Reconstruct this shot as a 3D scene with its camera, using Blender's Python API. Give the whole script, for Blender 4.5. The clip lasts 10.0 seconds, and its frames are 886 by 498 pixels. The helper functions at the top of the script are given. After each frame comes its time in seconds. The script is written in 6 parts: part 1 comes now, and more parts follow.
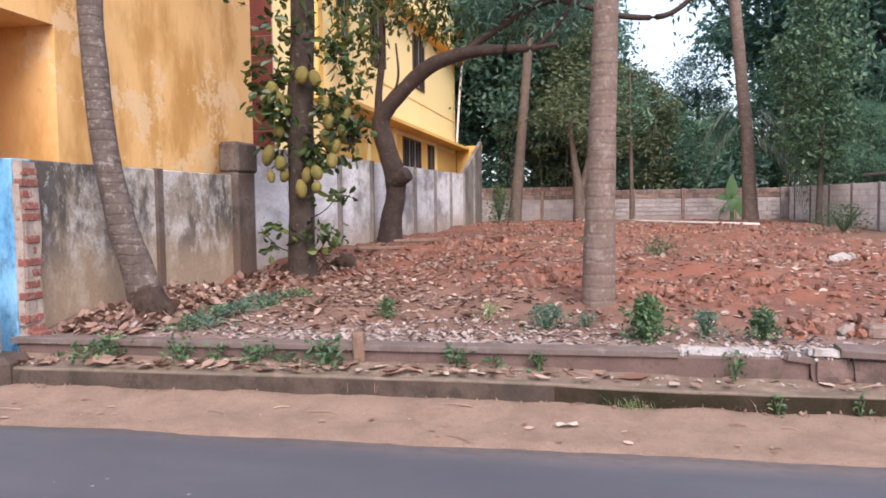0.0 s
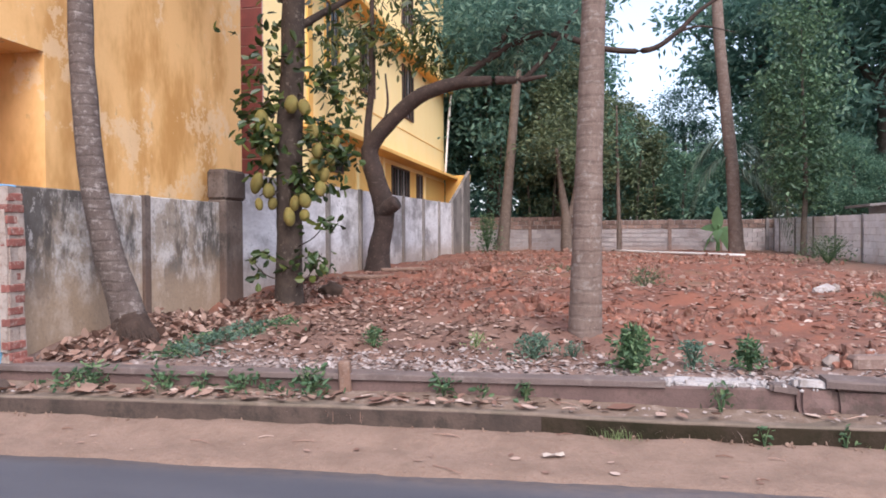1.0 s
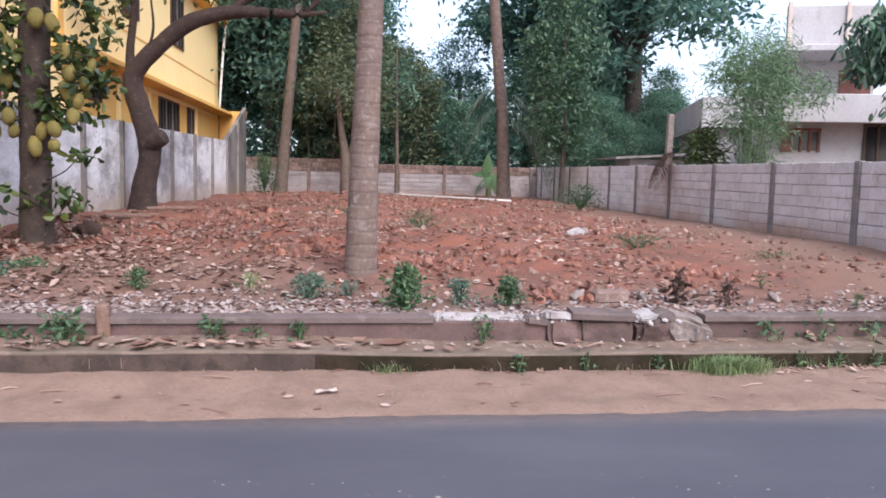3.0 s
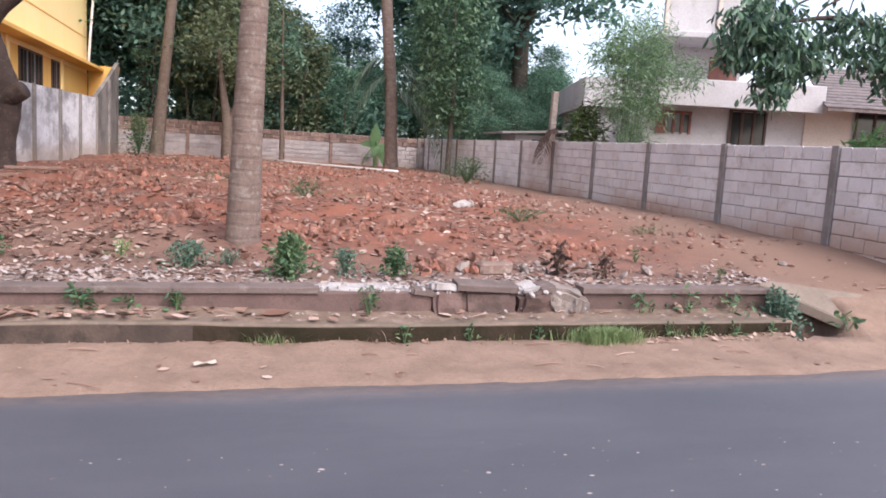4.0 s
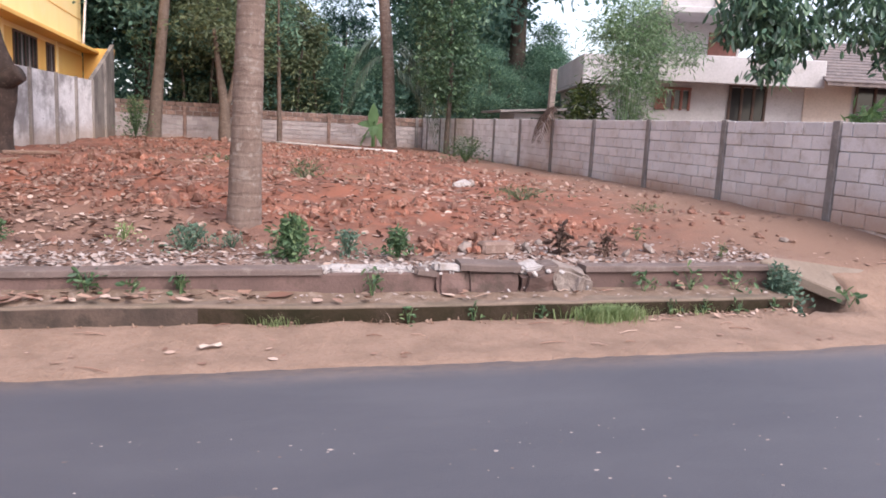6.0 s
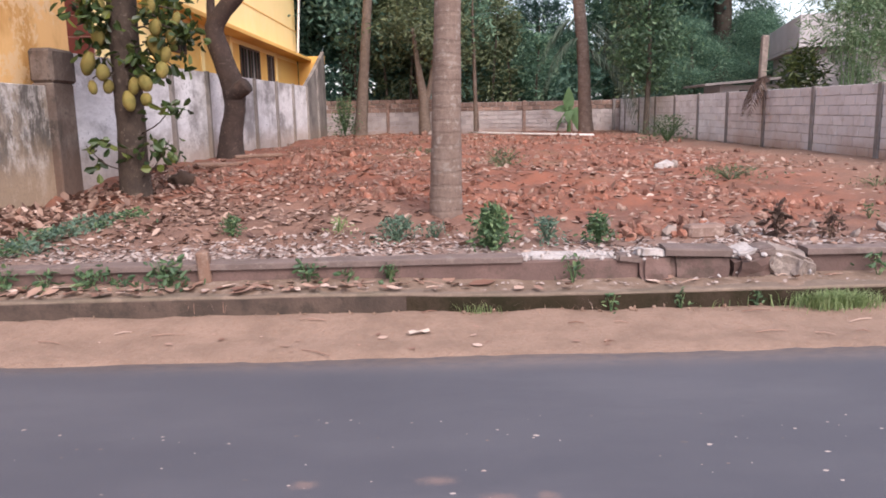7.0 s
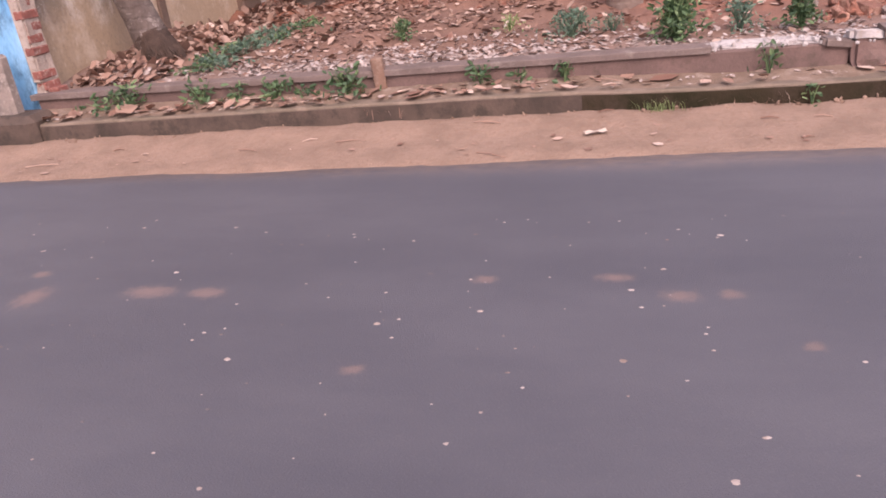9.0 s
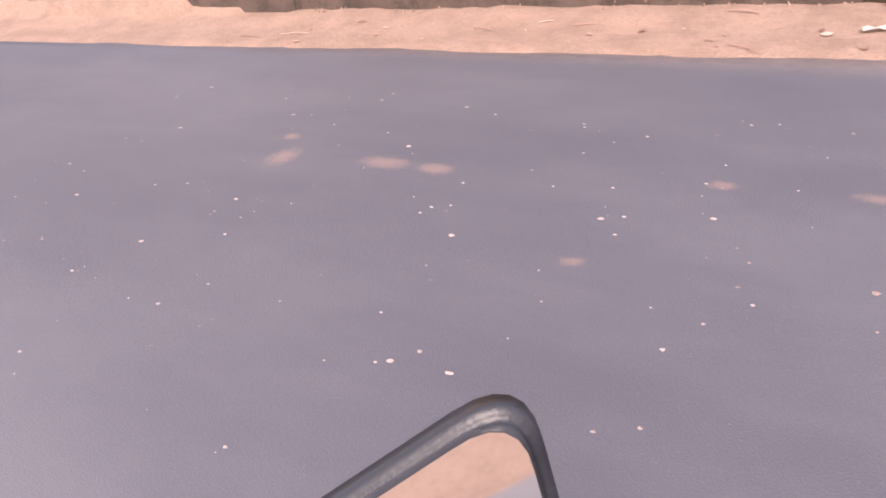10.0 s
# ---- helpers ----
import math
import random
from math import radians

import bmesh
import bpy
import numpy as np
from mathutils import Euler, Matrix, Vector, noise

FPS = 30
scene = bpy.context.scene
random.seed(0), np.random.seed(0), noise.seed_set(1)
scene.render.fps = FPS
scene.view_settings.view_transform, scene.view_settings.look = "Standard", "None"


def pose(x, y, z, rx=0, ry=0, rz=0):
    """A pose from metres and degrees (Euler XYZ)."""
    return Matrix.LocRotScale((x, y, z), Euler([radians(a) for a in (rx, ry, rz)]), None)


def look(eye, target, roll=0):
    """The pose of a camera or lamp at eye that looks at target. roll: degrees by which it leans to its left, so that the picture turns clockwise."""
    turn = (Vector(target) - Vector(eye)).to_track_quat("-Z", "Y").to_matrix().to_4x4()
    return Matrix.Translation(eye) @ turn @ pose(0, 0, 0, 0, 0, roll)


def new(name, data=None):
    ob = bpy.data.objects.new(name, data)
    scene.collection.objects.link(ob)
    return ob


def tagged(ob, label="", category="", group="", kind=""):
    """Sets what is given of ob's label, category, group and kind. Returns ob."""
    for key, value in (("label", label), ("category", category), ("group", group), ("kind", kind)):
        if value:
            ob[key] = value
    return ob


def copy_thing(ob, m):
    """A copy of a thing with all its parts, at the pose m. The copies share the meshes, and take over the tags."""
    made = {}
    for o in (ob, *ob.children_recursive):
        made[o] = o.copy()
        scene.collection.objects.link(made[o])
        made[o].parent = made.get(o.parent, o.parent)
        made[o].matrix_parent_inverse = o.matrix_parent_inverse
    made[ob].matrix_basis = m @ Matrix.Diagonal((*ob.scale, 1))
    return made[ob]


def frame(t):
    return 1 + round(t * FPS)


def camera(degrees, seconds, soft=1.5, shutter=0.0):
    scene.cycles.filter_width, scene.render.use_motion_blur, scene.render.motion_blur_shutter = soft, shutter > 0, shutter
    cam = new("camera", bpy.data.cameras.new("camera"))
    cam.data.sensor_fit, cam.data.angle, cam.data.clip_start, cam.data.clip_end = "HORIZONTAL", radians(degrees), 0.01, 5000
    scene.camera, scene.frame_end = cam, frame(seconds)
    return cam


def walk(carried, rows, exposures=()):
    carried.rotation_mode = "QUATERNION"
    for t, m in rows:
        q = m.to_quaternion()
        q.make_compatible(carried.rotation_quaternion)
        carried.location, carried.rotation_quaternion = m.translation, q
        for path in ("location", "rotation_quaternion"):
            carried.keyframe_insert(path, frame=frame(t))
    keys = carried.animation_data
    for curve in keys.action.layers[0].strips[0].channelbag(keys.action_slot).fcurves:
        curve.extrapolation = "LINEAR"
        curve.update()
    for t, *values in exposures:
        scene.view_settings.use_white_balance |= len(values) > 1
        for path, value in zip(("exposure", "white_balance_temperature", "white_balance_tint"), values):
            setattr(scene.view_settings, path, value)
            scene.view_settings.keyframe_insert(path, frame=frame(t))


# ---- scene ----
# ---- camera ----
cam = camera(61.45, 10.0, soft=1.75)
ROWS = [
    (0, 0.015, -0.021, 1.564, 12.68, -3.32, -0.70),
    (0.5, 0.018, -0.014, 1.566, 11.81, -1.02, -0.29),
    (1, 0.023, -0.027, 1.562, 11.75, -1.10, -0.28),
    (1.5, 0.034, -0.028, 1.561, 9.25, -2.13, -0.21),
    (2, 0.030, -0.019, 1.561, 4.74, -3.04, 0.08),
    (2.5, 0.041, -0.034, 1.554, -0.44, -3.51, 0.74),
    (2.7, 0.047, -0.034, 1.546, -2.41, -4.32, 0.83),
    (3.8, 0.059, -0.017, 1.526, -12.20, -6.78, 3.35),
    (4, 0.049, 0.006, 1.533, -14.05, -7.23, 3.40),
    (4.5, 0.044, 0.031, 1.538, -17.25, -7.45, 3.57),
    (5, 0.045, 0.035, 1.535, -19.77, -7.53, 3.88),
    (5.2, 0.043, 0.028, 1.536, -20.12, -7.63, 4.16),
    (6.3, 0.010, 0.007, 1.539, -9.83, -9.23, 1.45),
    (6.5, 0.008, 0.004, 1.544, -6.61, -9.36, 0.44),
    (7, 0.000, 0.002, 1.544, 1.09, -10.04, -1.10),
    (7.5, 0.005, 0.006, 1.549, 8.09, -10.04, -3.09),
    (8, 0.013, 0.010, 1.541, 10.10, -10.32, -3.73),
    (8.5, -0.017, 0.015, 1.510, 14.17, -17.33, -5.72),
    (9, -0.023, 0.025, 1.514, 15.76, -24.06, -6.54),
    (9.5, -0.043, 0.023, 1.525, 22.21, -29.03, -7.86),
    (10, -0.097, 0.026, 1.512, 34.74, -30.44, -8.76),
]


def aim(x, y, z, yaw, pitch, roll):
    """A camera pose from its place, heading to the left of +y, tilt and lean, in degrees."""
    m = pose(0, 0, 0, 0, 0, yaw) @ pose(0, 0, 0, 90 + pitch, 0, 0)
    return Matrix.Translation((x, y, z)) @ m @ pose(0, 0, 0, 0, 0, roll)


walk(cam, [(t, aim(*row)) for t, *row in ROWS],
     exposures=[(0, 1.58, 6300, 14), (1.5, 1.45, 5900, 14), (2.7, 1.48, 5850, 14), (3.8, 1.65, 6200, 14), (5.2, 1.66, 6200, 15), (6.3, 1.62, 6450, 17), (8.0, 1.53, 6550, 21), (9.0, 1.55, 6950, 30), (9.5, 1.8, 7200, 29), (10, 2.17, 7000, 25)])

# ---- world and sun: a soft, hazy evening ----
SUN_EL, SUN_AZ = radians(45), radians(154)
world = bpy.data.worlds.new("sky")
scene.world = world
world.use_nodes = True
wn = world.node_tree
sky = wn.nodes.new("ShaderNodeTexSky")
sky.sky_type = "NISHITA"
sky.sun_disc = False
sky.sun_elevation, sky.sun_rotation = SUN_EL, SUN_AZ
sky.dust_density, sky.air_density, sky.ozone_density = 3.0, 1.0, 0.6
# thin even cloud over the whole sky
haze = wn.nodes.new("ShaderNodeMix")
haze.data_type = "RGBA"
haze.inputs[0].default_value = 0.5
haze.inputs[7].default_value = (2.9, 2.95, 3.1, 1)
wn.links.new(sky.outputs[0], haze.inputs[6])
wn.links.new(haze.outputs[2], wn.nodes["Background"].inputs[0])
wn.nodes["Background"].inputs[1].default_value = 0.15
sun = new("sun", bpy.data.lights.new("sun", "SUN"))
sun.data.energy, sun.data.angle, sun.data.color = 1.1, radians(40), (1.0, 0.96, 0.90)
sun_dir = Vector((math.sin(SUN_AZ) * math.cos(SUN_EL), math.cos(SUN_AZ) * math.cos(SUN_EL), math.sin(SUN_EL)))
sun.matrix_world = look(sun_dir * 50, (0, 0, 0))


# ---- materials ----
def nodes_of(name):
    m = bpy.data.materials.new(name)
    m.use_nodes = True
    return m, m.node_tree.nodes, m.node_tree.links, m.node_tree.nodes["Principled BSDF"]


def noise_tex(n, l, coord, scale, detail=4.0, rough=0.6, stretch=(1, 1, 1)):
    mp = n.new("ShaderNodeMapping")
    mp.inputs["Scale"].default_value = stretch
    l.new(coord, mp.inputs[0])
    t = n.new("ShaderNodeTexNoise")
    t.inputs["Scale"].default_value, t.inputs["Detail"].default_value, t.inputs["Roughness"].default_value = scale, detail, rough
    l.new(mp.outputs[0], t.inputs["Vector"])
    return t.outputs["Fac"]


def step(n, l, value, lo, hi):
    r = n.new("ShaderNodeMapRange")
    r.inputs[1].default_value, r.inputs[2].default_value = lo, hi
    r.interpolation_type = "SMOOTHSTEP"
    l.new(value, r.inputs[0])
    return r.outputs[0]


def blend(n, l, fac, a, b):
    m = n.new("ShaderNodeMix")
    m.data_type = "RGBA"
    for socket, v in ((m.inputs[0], fac), (m.inputs[6], a), (m.inputs[7], b)):
        if isinstance(v, (tuple, list)):
            socket.default_value = (*v[:3], 1)
        elif isinstance(v, (int, float)):
            socket.default_value = v
        else:
            l.new(v, socket)
    return m.outputs[2]


def calc(n, l, op, a, b):
    m = n.new("ShaderNodeMath")
    m.operation = op
    m.use_clamp = op in ("MULTIPLY", "ADD")
    for k, v in enumerate((a, b)):
        if isinstance(v, (int, float)):
            m.inputs[k].default_value = v
        else:
            l.new(v, m.inputs[k])
    return m.outputs[0]


def bump(n, l, bsdf, height, strength, distance=0.02):
    b = n.new("ShaderNodeBump")
    b.inputs["Strength"].default_value, b.inputs["Distance"].default_value = strength, distance
    l.new(height, b.inputs["Height"])
    l.new(b.outputs[0], bsdf.inputs["Normal"])


def place(n):
    return n.new("ShaderNodeNewGeometry").outputs["Position"]


def surface(name, c1, c2, c3=None, scale=2.0, fine=30.0, rough=0.85, relief=0.4, metal=0.0, stretch=(1, 1, 1), spread=0.0, amount=0.5, splash=None, joined=False):
    """A two-scale surface: broad patches of c1 and c2, fine grain, and worn spots of c3; spread varies pieces one by one."""
    m, n, l, b = nodes_of(name)
    p = place(n)
    big, small = noise_tex(n, l, p, scale, 5, 0.65, stretch), noise_tex(n, l, p, fine, 3, 0.6, stretch)
    c = blend(n, l, step(n, l, big, 0.35, 0.68), c1, c2)
    if c3:
        c = blend(n, l, calc(n, l, "MULTIPLY", step(n, l, noise_tex(n, l, p, scale * 2.7, 6, 0.7, stretch), 0.62 - 0.25 * amount, 0.78 - 0.2 * amount), 0.85), c, c3)
    c = blend(n, l, calc(n, l, "MULTIPLY", step(n, l, small, 0.35, 0.75), 0.3), c, tuple(v * 0.5 for v in c1))
    if spread:
        h = n.new("ShaderNodeHueSaturation")
        l.new(c, h.inputs["Color"])
        l.new(calc(n, l, "ADD", calc(n, l, "MULTIPLY", (n.new("ShaderNodeNewGeometry").outputs["Random Per Island"] if joined else n.new("ShaderNodeObjectInfo").outputs["Random"]), spread), 1 - spread / 2), h.inputs["Value"])
        h.inputs["Value"].default_value = 1
        for link in h.inputs["Value"].links:
            link.from_node.use_clamp = False
        c = h.outputs[0]
    if splash:
        # red earth splashed up by rain
        sep = n.new("ShaderNodeSeparateXYZ")
        l.new(p, sep.inputs[0])
        z = calc(n, l, "SUBTRACT", sep.outputs[2], calc(n, l, "MULTIPLY", noise_tex(n, l, p, 0.8, 5, 0.6), 1.0))
        z.node.use_clamp = False
        c = blend(n, l, calc(n, l, "MULTIPLY", step(n, l, z, 0.62, 0.0), 0.8), c, splash)
    l.new(c, b.inputs["Base Color"])
    b.inputs["Roughness"].default_value, b.inputs["Metallic"].default_value = rough, metal
    if relief:
        bump(n, l, b, calc(n, l, "ADD", calc(n, l, "MULTIPLY", small, 0.5), calc(n, l, "MULTIPLY", big, 0.5)), relief)
    return m


def foliage(name, dark, mid, light, rough=0.5, through_light=0.35):
    """Leaves that vary one by one, and let some light through."""
    m, n, l, b = nodes_of(name)
    r = n.new("ShaderNodeNewGeometry").outputs["Random Per Island"]
    c = blend(n, l, step(n, l, r, 0.0, 0.6), dark, mid)
    c = blend(n, l, step(n, l, r, 0.6, 1.0), c, light)
    c = blend(n, l, calc(n, l, "MULTIPLY", step(n, l, noise_tex(n, l, place(n), 0.6, 3), 0.4, 0.7), 0.5), c, dark)
    l.new(c, b.inputs["Base Color"])
    b.inputs["Roughness"].default_value = rough
    t = n.new("ShaderNodeBsdfTranslucent")
    l.new(c, t.inputs[0])
    mix = n.new("ShaderNodeMixShader")
    mix.inputs[0].default_value = through_light
    l.new(b.outputs[0], mix.inputs[1]), l.new(t.outputs[0], mix.inputs[2])
    l.new(mix.outputs[0], n["Material Output"].inputs[0])
    return m


def ground_material():
    """Pale sand on the verge, red laterite in the plot, grey dust and chips behind the kerb, sand by the block wall."""
    m, n, l, b = nodes_of("earth")
    p = place(n)
    sep = n.new("ShaderNodeSeparateXYZ")
    l.new(p, sep.inputs[0])
    X, Y = sep.outputs[0], sep.outputs[1]
    wob = noise_tex(n, l, p, 0.55, 5, 0.65)
    wob2 = noise_tex(n, l, p, 2.5, 5, 0.7)
    grain = noise_tex(n, l, p, 28, 4, 0.7)
    speck = noise_tex(n, l, p, 90, 2, 0.6)
    y2 = calc(n, l, "SUBTRACT", Y, calc(n, l, "SUBTRACT", calc(n, l, "MULTIPLY", wob, 3.0), 1.5))
    for q in (y2.node,):
        q.use_clamp = False
    sand = blend(n, l, step(n, l, wob2, 0.35, 0.7), (0.255, 0.168, 0.125), (0.188, 0.121, 0.088))
    red = blend(n, l, step(n, l, wob2, 0.36, 0.66), (0.235, 0.080, 0.046), (0.135, 0.056, 0.038))
    red = blend(n, l, calc(n, l, "MULTIPLY", step(n, l, noise_tex(n, l, p, 0.9, 6, 0.7), 0.52, 0.7), 0.8), red, (0.285, 0.145, 0.098))
    dust = blend(n, l, step(n, l, wob2, 0.4, 0.62), (0.20, 0.13, 0.105), (0.30, 0.235, 0.215))
    soil = blend(n, l, step(n, l, wob2, 0.36, 0.66), (0.185, 0.103, 0.076), (0.135, 0.074, 0.056))
    dust = blend(n, l, step(n, l, y2, 6.6, 7.5), dust, soil)
    shift = calc(n, l, "SUBTRACT", y2, step(n, l, X, 1.2, -1.8))
    shift.node.use_clamp = False
    lot = blend(n, l, step(n, l, calc(n, l, "SUBTRACT", shift, step(n, l, X, 0.6, -3.0)), 7.2, 9.0), dust, red)
    # thin dry grass on the earth, in patches
    turf = calc(n, l, "MULTIPLY", step(n, l, noise_tex(n, l, p, 0.42, 4, 0.6), 0.54, 0.66), step(n, l, noise_tex(n, l, p, 7, 5, 0.75), 0.4, 0.6))
    lot = blend(n, l, calc(n, l, "MULTIPLY", calc(n, l, "MULTIPLY", turf, step(n, l, Y, 8.5, 10.5)), 0.6), lot, (0.135, 0.10, 0.052))
    right = calc(n, l, "ADD", X, calc(n, l, "MULTIPLY", calc(n, l, "SUBTRACT", 14.0, Y), 0.22))
    right.node.use_clamp = False
    lot = blend(n, l, step(n, l, right, 4.8, 7.2), lot, (0.20, 0.118, 0.084))
    c = blend(n, l, step(n, l, calc(n, l, "SUBTRACT", Y, calc(n, l, "MULTIPLY", X, 0.04)), 5.9, 6.1), sand, lot)
    c = blend(n, l, calc(n, l, "MULTIPLY", step(n, l, grain, 0.45, 0.75), 0.5), c, (0.17, 0.085, 0.055))
    c = blend(n, l, calc(n, l, "MULTIPLY", step(n, l, speck, 0.62, 0.75), 0.35), c, (0.55, 0.42, 0.35))
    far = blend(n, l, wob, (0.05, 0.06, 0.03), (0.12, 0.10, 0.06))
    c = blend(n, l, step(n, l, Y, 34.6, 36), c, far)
    l.new(c, b.inputs["Base Color"])
    b.inputs["Roughness"].default_value = 0.95
    bump(n, l, b, calc(n, l, "ADD", calc(n, l, "MULTIPLY", grain, 0.6), calc(n, l, "MULTIPLY", wob2, 0.4)), 0.7, 0.04)
    return m


MUD = [(-2.9, 2.7, 0.10, 0.13), (-2.28, 2.78, 0.17, 0.08), (-1.98, 2.78, 0.12, 0.07), (-0.67, 2.95, 0.07, 0.05), (-0.1, 2.98, 0.10, 0.05), (0.16, 2.82, 0.10, 0.06), (0.36, 2.84, 0.06, 0.05),
       (-1.04, 2.2, 0.06, 0.04), (0.59, 2.46, 0.05, 0.04), (-3.05, 2.95, 0.07, 0.05), (1.9, 2.3, 0.12, 0.05), (2.3, 2.05, 0.14, 0.05)]


def asphalt_material():
    m, n, l, b = nodes_of("asphalt")
    p = place(n)
    grain, broad = noise_tex(n, l, p, 140, 3, 0.7), noise_tex(n, l, p, 0.7, 5, 0.65, (0.4, 1, 1))
    c = blend(n, l, step(n, l, broad, 0.35, 0.7), (0.061, 0.060, 0.075), (0.086, 0.083, 0.098))
    c = blend(n, l, calc(n, l, "MULTIPLY", step(n, l, grain, 0.55, 0.75), 0.35), c, (0.15, 0.14, 0.145))
    sep = n.new("ShaderNodeSeparateXYZ")
    l.new(p, sep.inputs[0])
    # sand blown over the edge and thin dust further in
    edge = calc(n, l, "SUBTRACT", sep.outputs[1], calc(n, l, "MULTIPLY", sep.outputs[0], 0.035))
    dusty = calc(n, l, "MULTIPLY", step(n, l, edge, 4.3, 4.74), step(n, l, noise_tex(n, l, p, 16.0, 6, 0.75, (0.5, 1, 1)), 0.2, 0.65))
    c = blend(n, l, calc(n, l, "MULTIPLY", dusty, 0.65), c, (0.25, 0.172, 0.135))
    # stains of dried mud: place and half-widths
    ragged = noise_tex(n, l, p, 20, 6, 0.8)
    for x, y, rx, ry in MUD:
        off = n.new("ShaderNodeVectorMath")
        off.operation = "SUBTRACT"
        l.new(p, off.inputs[0])
        off.inputs[1].default_value = (x, y, 0)
        scl = n.new("ShaderNodeVectorMath")
        scl.operation = "MULTIPLY"
        l.new(off.outputs[0], scl.inputs[0])
        scl.inputs[1].default_value = (1 / rx, 1 / ry, 0)
        dist = n.new("ShaderNodeVectorMath")
        dist.operation = "LENGTH"
        l.new(scl.outputs[0], dist.inputs[0])
        far = calc(n, l, "ADD", dist.outputs["Value"], calc(n, l, "MULTIPLY", ragged, 1.7))
        far.node.use_clamp = False
        c = blend(n, l, calc(n, l, "MULTIPLY", step(n, l, far, 2.0, 1.0), 0.75), c, (0.175, 0.122, 0.113))
    l.new(c, b.inputs["Base Color"])
    b.inputs["Roughness"].default_value = 0.75
    bump(n, l, b, grain, 0.5, 0.01)
    return m


def bark_material(name, c1, c2, patch, rings=0.0, relief=0.8):
    """Bark with lichen patches; rings: leaf scars up the stem, per metre."""
    m, n, l, b = nodes_of(name)
    p = place(n)
    big, small = noise_tex(n, l, p, 5, 5, 0.7), noise_tex(n, l, p, 30, 4, 0.7, (1, 1, 0.5))
    c = blend(n, l, step(n, l, big, 0.35, 0.65), c1, c2)
    c = blend(n, l, calc(n, l, "MULTIPLY", step(n, l, noise_tex(n, l, p, 13, 5, 0.7), 0.56, 0.66), 0.8), c, patch)
    h = small
    if rings:
        wave = n.new("ShaderNodeTexWave")
        wave.wave_type, wave.bands_direction, wave.wave_profile = "BANDS", "Z", "SIN"
        for key, value in (("Scale", rings), ("Distortion", 2.2), ("Detail", 3.0), ("Detail Scale", 1.6), ("Detail Roughness", 0.6)):
            wave.inputs[key].default_value = value
        l.new(p, wave.inputs["Vector"])
        band = step(n, l, wave.outputs["Fac"], 0.25, 0.0)
        worn = step(n, l, noise_tex(n, l, p, 4.0, 4, 0.6), 0.35, 0.6)
        c = blend(n, l, calc(n, l, "MULTIPLY", calc(n, l, "MULTIPLY", band, worn), 0.2), c, tuple(v * 0.45 for v in c1))
        c = blend(n, l, calc(n, l, "MULTIPLY", step(n, l, noise_tex(n, l, p, 5.0, 5, 0.7, (1.2, 1.2, 3.0)), 0.55, 0.64), 0.6), c, patch)
        h = calc(n, l, "SUBTRACT", calc(n, l, "MULTIPLY", small, 0.7), calc(n, l, "MULTIPLY", band, 0.22))
    c = blend(n, l, calc(n, l, "MULTIPLY", step(n, l, small, 0.4, 0.75), 0.35), c, tuple(v * 0.4 for v in c1))
    l.new(c, b.inputs["Base Color"])
    b.inputs["Roughness"].default_value = 0.9
    bump(n, l, b, h, relief, 0.02)
    return m


def old_plaster(name, base, pale, dark, low, wide=1.0, harsh=0.0):
    """Weathered wall plaster: vertical rain streaks, black algae, pale worn patches, earth splashed near the foot."""
    m, n, l, b = nodes_of(name)
    p = place(n)
    streak = noise_tex(n, l, p, 1.5, 7, 0.7, (1, 0.8 * wide, 0.4))
    blot = noise_tex(n, l, p, 2.2, 7, 0.72, (1, wide, 1))
    fine = noise_tex(n, l, p, 26, 4, 0.7, (1, wide, 1))
    c = blend(n, l, step(n, l, blot, 0.38 + harsh, 0.62 - harsh), base, pale)
    c = blend(n, l, calc(n, l, "MULTIPLY", step(n, l, streak, 0.46, 0.62 - 1.2 * harsh), 0.9), c, dark)
    if harsh:
        c = blend(n, l, calc(n, l, "MULTIPLY", step(n, l, noise_tex(n, l, p, 5.5, 8, 0.8), 0.55, 0.61), 0.5), c, dark)
        c = blend(n, l, calc(n, l, "MULTIPLY", step(n, l, noise_tex(n, l, p, 4.2, 8, 0.8, (1, 1.4, 0.8)), 0.56, 0.61), 0.7), c, pale)
    c = blend(n, l, calc(n, l, "MULTIPLY", step(n, l, noise_tex(n, l, p, 9, 6, 0.8), 0.55, 0.63), step(n, l, blot, 0.5, 0.66)), c, tuple(v * 0.5 for v in dark))
    sep = n.new("ShaderNodeSeparateXYZ")
    l.new(p, sep.inputs[0])
    z = calc(n, l, "ADD", sep.outputs[2], calc(n, l, "MULTIPLY", blot, 0.7))
    z.node.use_clamp = False
    c = blend(n, l, calc(n, l, "MULTIPLY", step(n, l, z, 1.85, 1.1), 0.75), c, low)
    c = blend(n, l, calc(n, l, "MULTIPLY", step(n, l, fine, 0.4, 0.75), 0.25), c, dark)
    l.new(c, b.inputs["Base Color"])
    b.inputs["Roughness"].default_value = 0.92
    bump(n, l, b, calc(n, l, "ADD", calc(n, l, "MULTIPLY", fine, 0.5), calc(n, l, "MULTIPLY", blot, 0.5)), 0.5, 0.02)
    return m


